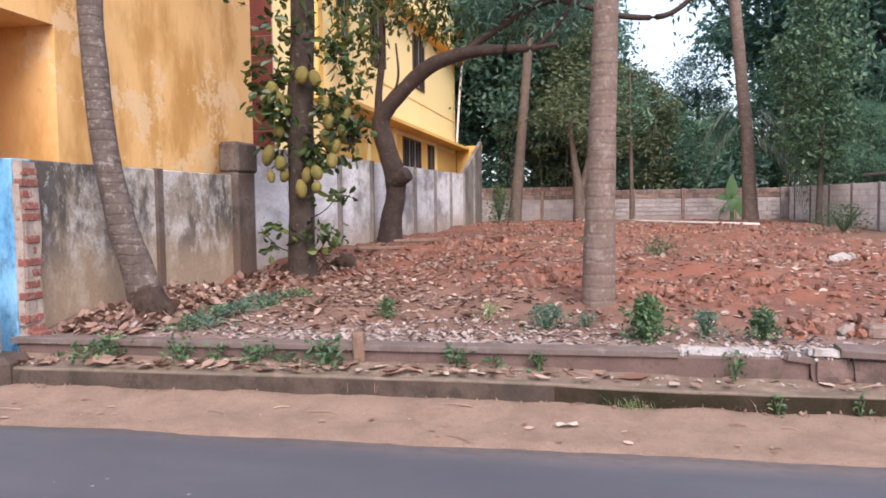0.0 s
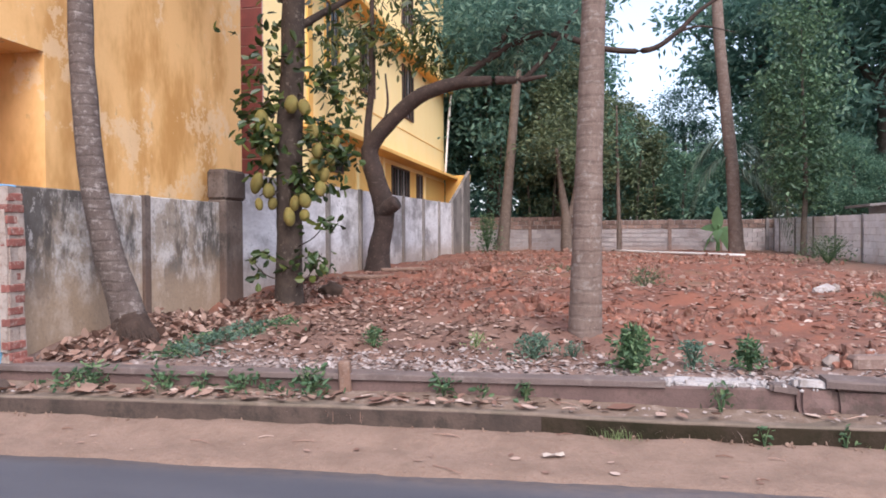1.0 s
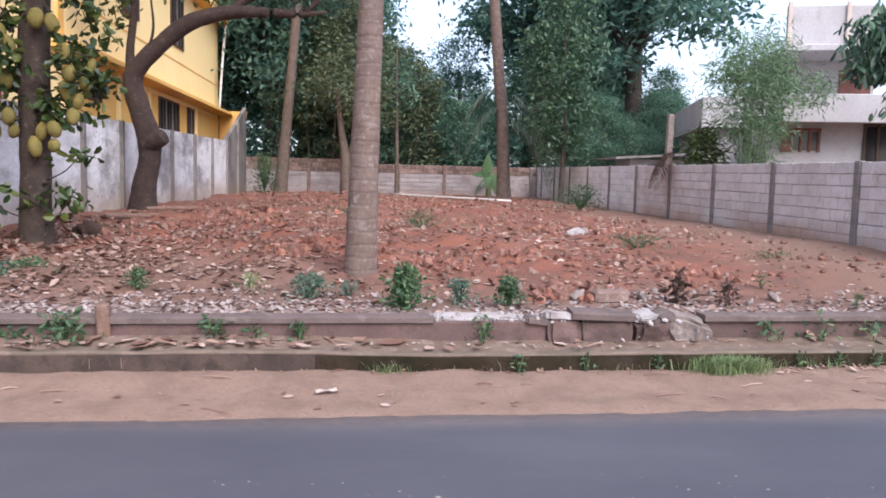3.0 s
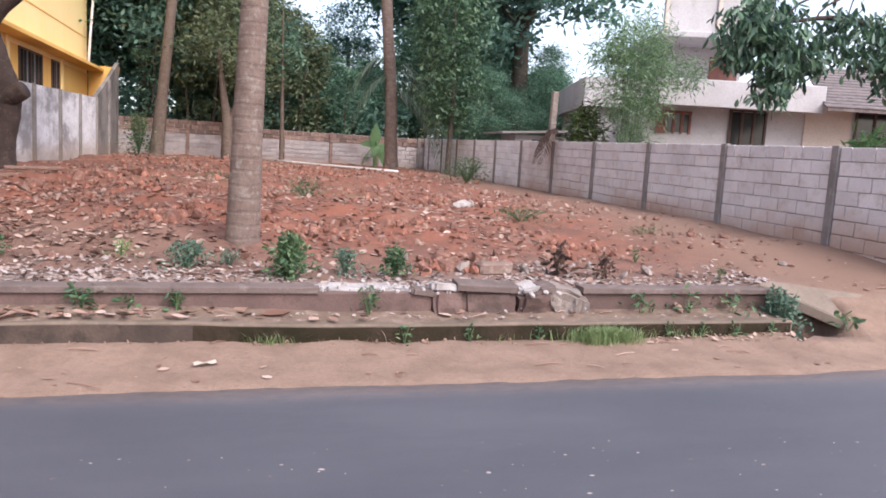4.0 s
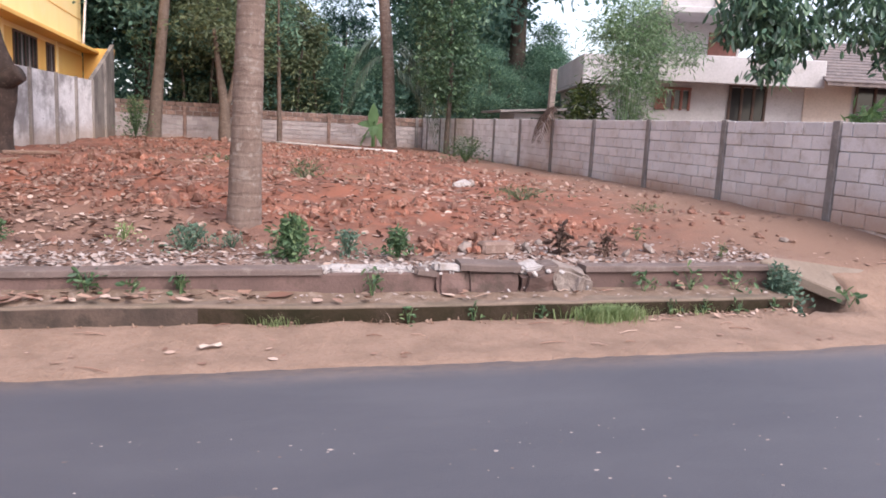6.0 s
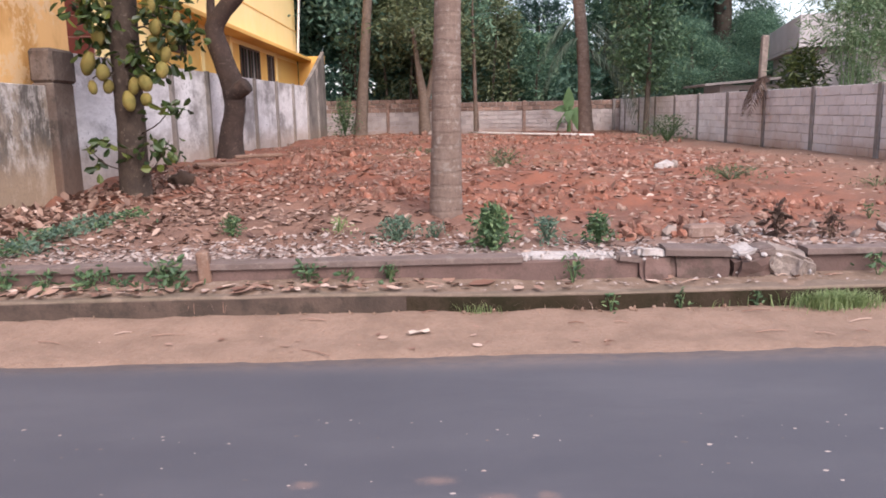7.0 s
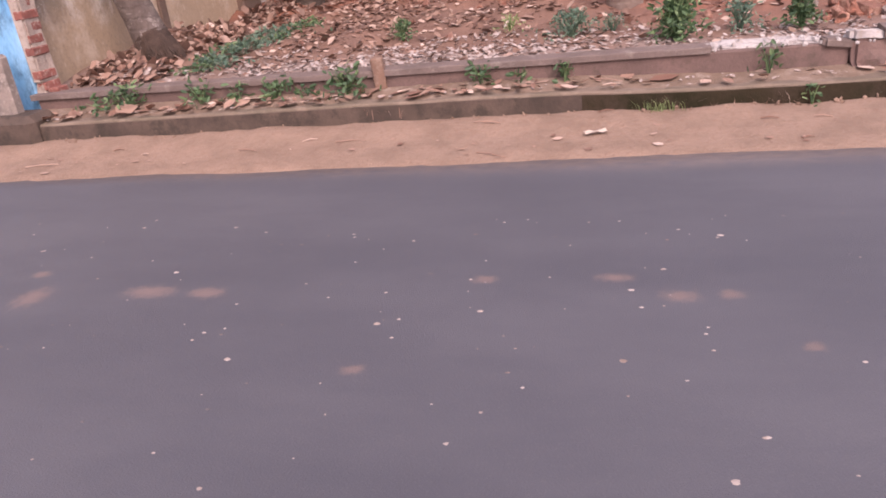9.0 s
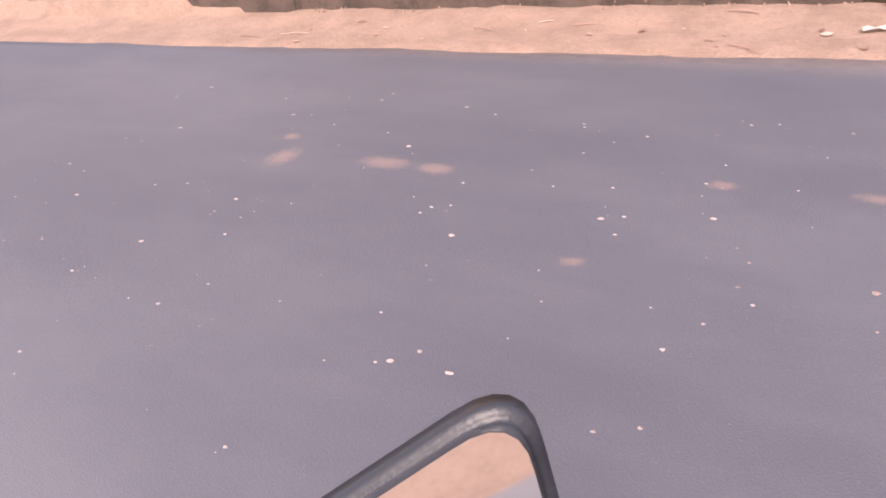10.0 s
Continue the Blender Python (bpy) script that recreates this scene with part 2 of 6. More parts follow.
def stained_paint(name, base, ochre, worn, amount=1.0):
    """Yellow emulsion with damp ochre runs and places where it has flaked."""
    m, n, l, b = nodes_of(name)
    p = place(n)
    run, flake, fine = noise_tex(n, l, p, 0.75, 5, 0.65, (1, 1, 0.45)), noise_tex(n, l, p, 0.95, 8, 0.75), noise_tex(n, l, p, 40, 3)
    c = blend(n, l, calc(n, l, "MULTIPLY", step(n, l, run, 0.46, 0.64), 0.8 * amount), base, ochre)
    c = blend(n, l, calc(n, l, "MULTIPLY", step(n, l, flake, 0.55, 0.58), 0.6 * amount), c, worn)
    c = blend(n, l, calc(n, l, "MULTIPLY", calc(n, l, "MULTIPLY", step(n, l, noise_tex(n, l, p, 4.5, 7, 0.75, (1, 1, 0.6)), 0.58, 0.66), step(n, l, flake, 0.5, 0.6)), 0.55 * amount), c, tuple(v * 0.45 for v in ochre))
    c = blend(n, l, calc(n, l, "MULTIPLY", step(n, l, fine, 0.4, 0.8), 0.12), c, ochre)
    l.new(c, b.inputs["Base Color"])
    b.inputs["Roughness"].default_value = 0.8
    bump(n, l, b, calc(n, l, "ADD", calc(n, l, "MULTIPLY", fine, 0.4), calc(n, l, "MULTIPLY", flake, 0.5)), 0.25, 0.01)
    return m


EARTH, ASPHALT = ground_material(), asphalt_material()
PATCH = surface("road_patch", (0.19, 0.135, 0.125), (0.135, 0.108, 0.104), (0.095, 0.09, 0.096), scale=9, fine=120, amount=0.8)
COPING = surface("coping_concrete", (0.155, 0.110, 0.099), (0.112, 0.080, 0.071), (0.215, 0.170, 0.152), scale=2.5, fine=60, relief=0.5, amount=0.4)
CONCRETE = surface("kerb_concrete", (0.150, 0.091, 0.079), (0.104, 0.064, 0.056), (0.066, 0.045, 0.036), scale=1.8, fine=45, relief=0.5)
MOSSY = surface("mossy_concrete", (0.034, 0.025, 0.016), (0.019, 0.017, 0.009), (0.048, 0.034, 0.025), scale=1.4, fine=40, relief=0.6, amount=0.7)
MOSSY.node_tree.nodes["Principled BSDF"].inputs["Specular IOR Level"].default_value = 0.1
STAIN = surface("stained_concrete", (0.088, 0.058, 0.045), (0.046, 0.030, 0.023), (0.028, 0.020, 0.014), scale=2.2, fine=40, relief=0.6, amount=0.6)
SLAB = surface("slab_concrete", (0.22, 0.17, 0.135), (0.175, 0.13, 0.10), (0.13, 0.10, 0.078), scale=2.5, fine=45, relief=0.5, amount=0.3)
LEDGE = surface("ledge_concrete", (0.165, 0.118, 0.090), (0.115, 0.087, 0.060), (0.22, 0.160, 0.122), scale=1.5, fine=45, relief=0.5)
SILT = surface("silt", (0.20, 0.135, 0.10), (0.135, 0.088, 0.062), (0.29, 0.22, 0.18), scale=3.5, fine=55, relief=0.9, amount=0.5)
TIMBER = surface("pale_timber", (0.24, 0.145, 0.105), (0.17, 0.098, 0.072), (0.34, 0.235, 0.185), scale=4, fine=50, relief=0.8, stretch=(1, 3, 3))
RUSTY = surface("rust_stained_concrete", (0.20, 0.115, 0.082), (0.14, 0.078, 0.056), (0.25, 0.175, 0.14), scale=5, fine=60, relief=0.8)
MORTAR_WHITE = surface("lime_mortar", (0.44, 0.40, 0.39), (0.33, 0.29, 0.28), (0.28, 0.23, 0.2), scale=6, fine=60, relief=0.8)
STONE = surface("granite", (0.26, 0.205, 0.18), (0.17, 0.135, 0.12), (0.36, 0.30, 0.27), scale=5, fine=60, relief=0.8, spread=0.4)
PALE_BLOCK = surface("pale_cement_block", (0.84, 0.83, 0.87), (0.76, 0.745, 0.78), (0.64, 0.60, 0.61), scale=1.2, fine=60, relief=0.3, spread=0.2, splash=(0.40, 0.26, 0.19), joined=True)
BLOCK = surface("cement_block", (0.66, 0.62, 0.635), (0.58, 0.535, 0.545), (0.47, 0.41, 0.39), scale=1.2, fine=60, relief=0.3, spread=0.14, splash=(0.36, 0.215, 0.15))
BACK_BLOCK = surface("weathered_block", (0.42, 0.37, 0.365), (0.35, 0.30, 0.295), (0.29, 0.23, 0.21), scale=1.0, fine=40, relief=0.3, spread=0.3, joined=True, splash=(0.33, 0.205, 0.15))
BLOCK_JOINT = surface("block_mortar", (0.46, 0.42, 0.415), (0.36, 0.325, 0.32), None, scale=3, fine=60, splash=(0.30, 0.18, 0.13))
POST = surface("post_concrete", (0.23, 0.205, 0.20), (0.165, 0.145, 0.14), (0.28, 0.25, 0.24), scale=3, fine=50, relief=0.5)
LATERITE = surface("laterite_block", (0.25, 0.16, 0.13), (0.17, 0.11, 0.09), (0.33, 0.25, 0.215), scale=3, fine=40, relief=0.7, spread=0.7, joined=True)
OLD_WALL = old_plaster("old_plaster", (0.30, 0.245, 0.20), (0.54, 0.50, 0.48), (0.062, 0.053, 0.048), (0.43, 0.305, 0.205), harsh=0.04)
GREY_WALL = old_plaster("grey_plaster", (0.62, 0.595, 0.61), (0.79, 0.77, 0.785), (0.23, 0.21, 0.21), (0.48, 0.37, 0.30), wide=0.3)
GREY_POST = old_plaster("grey_post", (0.19, 0.165, 0.155), (0.26, 0.23, 0.215), (0.10, 0.09, 0.085), (0.25, 0.19, 0.15))
OLD_POST = old_plaster("old_post", (0.092, 0.064, 0.053), (0.15, 0.115, 0.10), (0.035, 0.028, 0.024), (0.14, 0.085, 0.062), harsh=0.02)
YELLOW = stained_paint("yellow_paint_stained", (0.80, 0.478, 0.20), (0.53, 0.265, 0.075), (0.78, 0.56, 0.34), amount=1.15)
YELLOW_CLEAN = stained_paint("yellow_paint", (0.93, 0.72, 0.35), (0.88, 0.64, 0.27), (0.92, 0.76, 0.46), amount=0.4)
# deeper yellow of the trim; on recess and lower storey it carries shade
YELLOW_SHADE = stained_paint("ochre_trim_and_shade", (0.78, 0.46, 0.13), (0.68, 0.37, 0.085), (0.78, 0.52, 0.2), amount=0.6)
MAROON = surface("maroon_tile", (0.22, 0.06, 0.05), (0.16, 0.045, 0.04), None, scale=3, fine=40, rough=0.45, relief=0.15, spread=0.25)
GROUT = surface("pale_grout", (0.55, 0.38, 0.34), (0.46, 0.31, 0.28), None)
WHITE = surface("white_paint", (0.50, 0.475, 0.485), (0.42, 0.395, 0.40), (0.36, 0.33, 0.31), scale=0.8, fine=20, relief=0.15, amount=0.3)
CREAM = surface("cream_paint", (0.62, 0.52, 0.46), (0.55, 0.46, 0.40), None, scale=0.8, fine=20, relief=0.1)
WOOD_DARK = surface("dark_wood", (0.055, 0.03, 0.022), (0.09, 0.045, 0.03), None, scale=6, fine=60, rough=0.6)
RED_WOOD = surface("red_wood", (0.22, 0.08, 0.06), (0.16, 0.06, 0.045), None, scale=6, fine=60, rough=0.6)
ROOF_TILE = surface("weathered_roof_tile", (0.17, 0.135, 0.13), (0.11, 0.09, 0.09), (0.25, 0.2, 0.19), scale=3, fine=40)
BLUE = surface("blue_paint", (0.10, 0.30, 0.52), (0.24, 0.44, 0.62), (0.025, 0.065, 0.11), scale=1.6, fine=30, rough=0.6, relief=0.3, amount=0.55, stretch=(1, 1, 0.5))
BRICK = surface("broken_brick", (0.25, 0.085, 0.066), (0.18, 0.062, 0.05), (0.38, 0.28, 0.24), scale=8, fine=60, relief=0.6, spread=0.3)
PLASTER_EDGE = surface("broken_plaster", (0.38, 0.31, 0.27), (0.30, 0.235, 0.2), (0.22, 0.14, 0.11), scale=7, fine=60, relief=0.8)
PALM_BARK = bark_material("palm_bark", (0.140, 0.094, 0.076), (0.185, 0.132, 0.110), (0.265, 0.22, 0.195), rings=2.3)
COCO_BARK = bark_material("coconut_bark", (0.085, 0.060, 0.052), (0.125, 0.094, 0.082), (0.25, 0.21, 0.195), rings=2.9)
JACK_BARK = bark_material("jackfruit_bark", (0.034, 0.022, 0.017), (0.060, 0.041, 0.031), (0.15, 0.12, 0.10))
MANGO_BARK = bark_material("mango_bark", (0.030, 0.018, 0.014), (0.052, 0.031, 0.025), (0.10, 0.066, 0.055))
TAN_BARK = bark_material("tan_bark", (0.105, 0.074, 0.058), (0.15, 0.11, 0.088), (0.21, 0.17, 0.15))
DARK_BARK = bark_material("dark_bark", (0.06, 0.045, 0.035), (0.09, 0.07, 0.055), (0.15, 0.13, 0.11))
JACK_LEAF = foliage("jackfruit_leaf", (0.020, 0.038, 0.013), (0.044, 0.078, 0.022), (0.13, 0.155, 0.035), rough=0.35, through_light=0.25)
MANGO_LEAF = foliage("mango_leaf", (0.030, 0.046, 0.016), (0.075, 0.10, 0.028), (0.17, 0.16, 0.04), rough=0.4)
# woodland greens made paler and bluer: distance haze is put into the colour
HAZED_WOOD_LEAF = foliage("hazed_woodland_leaf", (0.064, 0.137, 0.098), (0.135, 0.25, 0.168), (0.28, 0.415, 0.265), rough=0.6, through_light=0.5)
HAZED_WOOD_LEAF_DEEP = foliage("deep_hazed_woodland_leaf", (0.056, 0.13, 0.103), (0.13, 0.245, 0.188), (0.265, 0.395, 0.29), rough=0.6, through_light=0.5)
OLIVE_LEAF = foliage("olive_leaf", (0.06, 0.085, 0.045), (0.13, 0.165, 0.085), (0.21, 0.24, 0.12))
BRIGHT_LEAF = foliage("bright_leaf", (0.10, 0.20, 0.075), (0.18, 0.32, 0.13), (0.30, 0.44, 0.22))
BAMBOO_LEAF = foliage("bamboo_leaf", (0.10, 0.175, 0.085), (0.18, 0.285, 0.145), (0.33, 0.43, 0.27))
YOUNG_LEAF = foliage("young_tree_leaf", (0.042, 0.085, 0.05), (0.085, 0.158, 0.082), (0.175, 0.275, 0.145), rough=0.45, through_light=0.4)
WEED_LEAF = foliage("weed_leaf", (0.042, 0.085, 0.042), (0.09, 0.16, 0.072), (0.21, 0.30, 0.14))
BLUISH_WEED = foliage("bluish_weed", (0.06, 0.11, 0.08), (0.11, 0.185, 0.13), (0.2, 0.28, 0.19))
GRASS = foliage("grass_blade", (0.13, 0.19, 0.07), (0.25, 0.33, 0.14), (0.40, 0.45, 0.24))
BROWN_LEAF = foliage("brown_leaf", (0.105, 0.055, 0.042), (0.23, 0.14, 0.106), (0.42, 0.30, 0.245), rough=0.8, through_light=0.1)
DRY_LEAF = foliage("dry_leaf", (0.19, 0.095, 0.068), (0.34, 0.215, 0.165), (0.58, 0.44, 0.375), rough=0.8, through_light=0.1)
DEAD_FROND = foliage("dead_frond", (0.05, 0.03, 0.025), (0.10, 0.06, 0.045), (0.17, 0.11, 0.08), rough=0.8)
FROND = foliage("palm_frond", (0.08, 0.12, 0.085), (0.15, 0.205, 0.145), (0.25, 0.30, 0.22))
DROOP_LEAF = foliage("drooping_leaf", (0.032, 0.066, 0.048), (0.07, 0.14, 0.09), (0.16, 0.26, 0.15), rough=0.4, through_light=0.3)
ROOT = surface("root_fibre", (0.035, 0.019, 0.013), (0.055, 0.03, 0.021), (0.075, 0.045, 0.033), scale=9, fine=90, relief=0.9)
FRUIT = surface("jackfruit_skin", (0.16, 0.14, 0.032), (0.215, 0.16, 0.04), (0.125, 0.085, 0.03), scale=7, fine=160, rough=0.7, relief=1.0, spread=0.3, amount=0.35)
PALE_RUBBLE = surface("pale_rubble", (0.28, 0.178, 0.138), (0.21, 0.125, 0.094), (0.40, 0.31, 0.265), scale=4, fine=50, relief=0.8)
RUBBLE = surface("laterite_rubble", (0.195, 0.088, 0.062), (0.135, 0.062, 0.045), (0.34, 0.22, 0.17), scale=4, fine=50, relief=0.8, amount=0.55, spread=0.5, joined=True)
CLOD = surface("laterite_clod", (0.26, 0.10, 0.064), (0.15, 0.062, 0.043), (0.36, 0.22, 0.165), scale=6, fine=60, relief=0.9, amount=0.6, spread=0.6, joined=True)
SHARD = foliage("plaster_shard", (0.27, 0.16, 0.12), (0.42, 0.29, 0.235), (0.58, 0.46, 0.40), rough=0.9, through_light=0.02)
CHIP = surface("pale_chips", (0.42, 0.355, 0.335), (0.27, 0.205, 0.18), (0.20, 0.125, 0.095), scale=5, fine=50, relief=0.5)
PAPER = surface("scrap_paper", (0.47, 0.38, 0.32), (0.39, 0.31, 0.26), None, scale=8, fine=60)
PVC = surface("white_pipe", (0.70, 0.66, 0.64), (0.60, 0.55, 0.53), None, scale=3, fine=40, rough=0.4, relief=0.1)
BLACK_PLASTIC = surface("black_plastic", (0.012, 0.012, 0.016), (0.018, 0.018, 0.023), None, scale=10, fine=200, rough=0.4, relief=0.1)
RUBBER = surface("rubber", (0.02, 0.02, 0.02), (0.03, 0.03, 0.03), None, scale=10, fine=100, rough=0.8)
CHROME = surface("chrome", (0.6, 0.6, 0.62), (0.5, 0.5, 0.52), None, scale=10, fine=100, rough=0.2, metal=1.0, relief=0)
TANK_PAINT = surface("tank_paint", (0.03, 0.03, 0.035), (0.035, 0.035, 0.04), None, rough=0.25, relief=0)
MIRROR = nodes_of("mirror_glass")[0]
MIRROR.node_tree.nodes["Principled BSDF"].inputs["Metallic"].default_value = 1.0
MIRROR.node_tree.nodes["Principled BSDF"].inputs["Roughness"].default_value = 0.04
MIRROR.node_tree.nodes["Principled BSDF"].inputs["Base Color"].default_value = (0.82, 0.8, 0.8, 1)
GLASS = surface("dark_window_glass", (0.02, 0.02, 0.024), (0.03, 0.03, 0.033), None, rough=0.12, relief=0)


# ---- building helpers ----
def link_mesh(name, verts, faces, material, parent=None, label="", smooth=False):
    me = bpy.data.meshes.new(name)
    me.from_pydata(verts, [], faces)
    me.materials.append(material)
    if smooth:
        me.polygons.foreach_set("use_smooth", [True] * len(me.polygons))
    me.update()
    ob = new(name, me)
    ob.parent = parent
    if label:
        tagged(ob, label)
    return ob


def part(name, bm, material, parent=None, label="", smooth=False):
    """Links a bmesh as one mesh object under a thing or a part."""
    me = bpy.data.meshes.new(name)
    bm.to_mesh(me)
    bm.free()
    me.materials.append(material)
    if smooth:
        me.polygons.foreach_set("use_smooth", [True] * len(me.polygons))
    ob = new(name, me)
    ob.parent = parent
    if label:
        tagged(ob, label)
    return ob


def thing(name, label, category, group="", kind="", at=(0, 0, 0), rz=0.0):
    ob = new(name)
    ob.matrix_basis = pose(*at, 0, 0, rz)
    ob.empty_display_size = 0.1
    return tagged(ob, label, category, group, kind)


def box(bm, x0, x1, y0, y1, z0, z1, bevel=0.0, m=None):
    made = bmesh.ops.create_cube(bm, size=1)["verts"]
    bmesh.ops.scale(bm, vec=(x1 - x0, y1 - y0, z1 - z0), verts=made)
    bmesh.ops.translate(bm, vec=((x0 + x1) / 2, (y0 + y1) / 2, (z0 + z1) / 2), verts=made)
    if bevel:
        edges = list({e for v in made for e in v.link_edges})
        made = bmesh.ops.bevel(bm, geom=edges, offset=bevel, segments=1, affect="EDGES")["verts"]
    if m is not None:
        bmesh.ops.transform(bm, matrix=m, verts=list({v for v in made}))
    return bm


def one_box(*a, **k):
    return box(bmesh.new(), *a, **k)


def tube(pts, radii, seg=12, lump=0.0, seed=0, cap=True):
    """Verts and faces of a round limb along pts."""
    rng = random.Random(seed)
    verts, faces = [], []
    pts = [Vector(p) for p in pts]
    ref = Vector((1, 0, 0))
    for i, p in enumerate(pts):
        d = (pts[min(i + 1, len(pts) - 1)] - pts[max(i - 1, 0)]).normalized()
        s = ref - d * ref.dot(d)
        s = s.normalized() if s.length > 1e-3 else d.orthogonal().normalized()
        t = d.cross(s)
        for k in range(seg):
            a = 2 * math.pi * k / seg
            r = radii[i] * (1 + lump * (noise.noise((p.x * 3 + math.cos(a) * 1.3 + seed, p.y * 3 + math.sin(a) * 1.3, p.z * 2)) + 0.3 * rng.uniform(-1, 1)))
            verts.append(p + (s * math.cos(a) + t * math.sin(a)) * r)
    for i in range(len(pts) - 1):
        for k in range(seg):
            a, b = i * seg + k, i * seg + (k + 1) % seg
            faces.append((a, b, b + seg, a + seg))
    if cap:
        faces.append(tuple(range(seg))[::-1])
        faces.append(tuple((len(pts) - 1) * seg + k for k in range(seg)))
    return verts, faces


def spline(points, per=6):
    """Points, with radii as the last number, drawn out smoothly."""
    pts = [np.array(p, float) for p in points]
    ext = [2 * pts[0] - pts[1], *pts, 2 * pts[-1] - pts[-2]]
    out = []
    for i in range(1, len(ext) - 2):
        p0, p1, p2, p3 = ext[i - 1:i + 3]
        for k in range(per):
            u = k / per
            out.append(0.5 * (2 * p1 + (p2 - p0) * u + (2 * p0 - 5 * p1 + 4 * p2 - p3) * u * u + (3 * p1 - p0 - 3 * p2 + p3) * u ** 3))
    out.append(pts[-1])
    return [tuple(p[:3]) for p in out], [max(p[3], 0.003) for p in out]


def limb(name, points, material, parent, seg=12, lump=0.08, seed=0, per=6, label=""):
    pts, radii = spline(points, per)
    v, f = tube(pts, radii, seg, lump, seed)
    return link_mesh(name, v, f, material, parent, label, smooth=True)


def leaf_mesh(centres, length, width, rng, droop=0.4, spread=1.0, fold=0.15, rounded=False):
    """One leaf folded along its midrib at each centre, four-cornered or rounded; numpy arrays to verts and faces."""
    n = len(centres)
    d = rng.normal(size=(n, 3)) * (1, 1, 0.6 * spread)
    d[:, 2] -= droop
    d /= np.linalg.norm(d, axis=1)[:, None]
    s = np.cross(d, rng.normal(size=(n, 3)))
    s /= np.linalg.norm(s, axis=1)[:, None] + 1e-9
    up = np.cross(s, d)
    ln = (length * rng.uniform(0.6, 1.25, n))[:, None]
    w = (width * rng.uniform(0.7, 1.2, n))[:, None]
    c = np.asarray(centres)
    if rounded:
        tip = c + d * ln - up * ln * 0.15
        a, b, drop = c + d * ln * 0.3, c + d * ln * 0.72 - up * ln * 0.05, up * w * fold * 2
        v = np.stack([c, a + s * w * 0.42 - drop, b + s * w * 0.5 - drop, tip, b - s * w * 0.5 - drop, a - s * w * 0.42 - drop], 1).reshape(-1, 3)
        return v.tolist(), [q for i in range(0, 6 * n, 6) for q in ((i, i + 1, i + 2, i + 3), (i, i + 3, i + 4, i + 5))]
    mid = c + d * ln * 0.5 + up * w * fold * 2
    v = np.stack([c, mid + s * w / 2 - up * w * fold * 2, c + d * ln - up * ln * 0.12, mid - s * w / 2 - up * w * fold * 2], 1).reshape(-1, 3)
    return v.tolist(), [(4 * i, 4 * i + 1, 4 * i + 2, 4 * i + 3) for i in range(n)]


def clumped(rng, centre, radii, clumps, per, size, hollow=0.55):
    """Leaf places in uneven clumps on and in an ellipsoid."""
    u = rng.normal(size=(clumps, 3))
    u /= np.linalg.norm(u, axis=1)[:, None]
    r = rng.uniform(hollow, 1.0, clumps)[:, None] * rng.uniform(0.75, 1.15, clumps)[:, None]
    heads = np.array(centre) + u * r * np.array(radii)
    n = rng.integers(per // 2, per * 3 // 2, clumps)
    at = np.repeat(heads, n, 0)
    return at + rng.normal(size=at.shape) * size * np.array((1, 1, 0.7)), heads


def frond_mesh(base, heading, length, rng, rise=0.5, fall=1.2, leaflets=26, leaf=0.5, thin=0.03):
    """A feathered palm frond: an arched rib with leaflets on both sides."""
    v, f = [], []
    h = np.array((math.cos(heading), math.sin(heading), 0))
    side = np.array((-h[1], h[0], 0))
    rib = []
    for k in range(leaflets + 1):
        u = k / leaflets
        rib.append(np.array(base) + h * length * (u - 0.15 * u * u * fall) + np.array((0, 0, 1)) * length * (rise * u - fall * 0.75 * u * u))
    for k in range(leaflets):
        a, b = rib[k], rib[k + 1]
        t = 0.02 * (1 - k / leaflets) + 0.006
        i = len(v)
        v += [a - side * t, a + side * t, b + side * t, b - side * t]
        f.append((i, i + 1, i + 2, i + 3))
        if k < 3:
            continue
        for sg in (-1, 1):
            ln = leaf * math.sin(math.pi * (0.15 + 0.8 * k / leaflets)) * rng.uniform(0.8, 1.15)
            tip = a + side * sg * ln * 0.75 + (b - a) / np.linalg.norm(b - a) * ln * 0.45 - np.array((0, 0, 1)) * ln * rng.uniform(0.25, 0.7)
            mid = (a + tip) / 2 + np.array((0, 0, 0.06 * ln))
            w = (b - a) / np.linalg.norm(b - a) * thin
            i = len(v)
            v += [a, mid + w, tip, mid - w]
            f.append((i, i + 1, i + 2, i + 3))
    return [tuple(map(float, p)) for p in v], f


def ease(a, b, x):
    t = min(max((x - a) / (b - a), 0), 1)
    return t * t * (3 - 2 * t)


# ---- ground, road, kerb ----
def lot_height(x, y):
    """The plot's earth: behind the kerb it rises gently, lumpy to the left and smooth by the block wall."""
    z = 0.36 + 0.34 * ease(6.0, 11.5 + 3.5 * ease(-2.5, -4.5, x), y)
    smooth = ease(2.5, 6.5, x + 0.22 * (14 - y))
    lumps = 0.10 * noise.noise((x * 0.6, y * 0.6, 1.0)) + 0.05 * noise.noise((x * 1.9, y * 1.9, 5.0)) + 0.03 * noise.noise((x * 5, y * 5, 2.0))
    # dug-over clods: small ridges with steep sides
    ridge = max(0.0, 0.5 - abs(noise.noise((x * 1.3, y * 1.0, 11.0)) * 2.2)) * max(0.0, noise.noise((x * 0.5, y * 0.4, 17.0)) + 0.3)
    lumps += 0.22 * ridge + 0.05 * max(0.0, noise.noise((x * 3.1, y * 2.6, 23.0)))
    z += lumps * (1 - 0.7 * smooth) * ease(6.1, 7.5, y)
    z += 0.12 * ease(-4.0, -5.1, x) * ease(6.0, 7.0, y) * (1 - ease(7.8, 9.6, y))
    if y > 22:
        z += 0.08 * ease(22, 28, y)
    return z


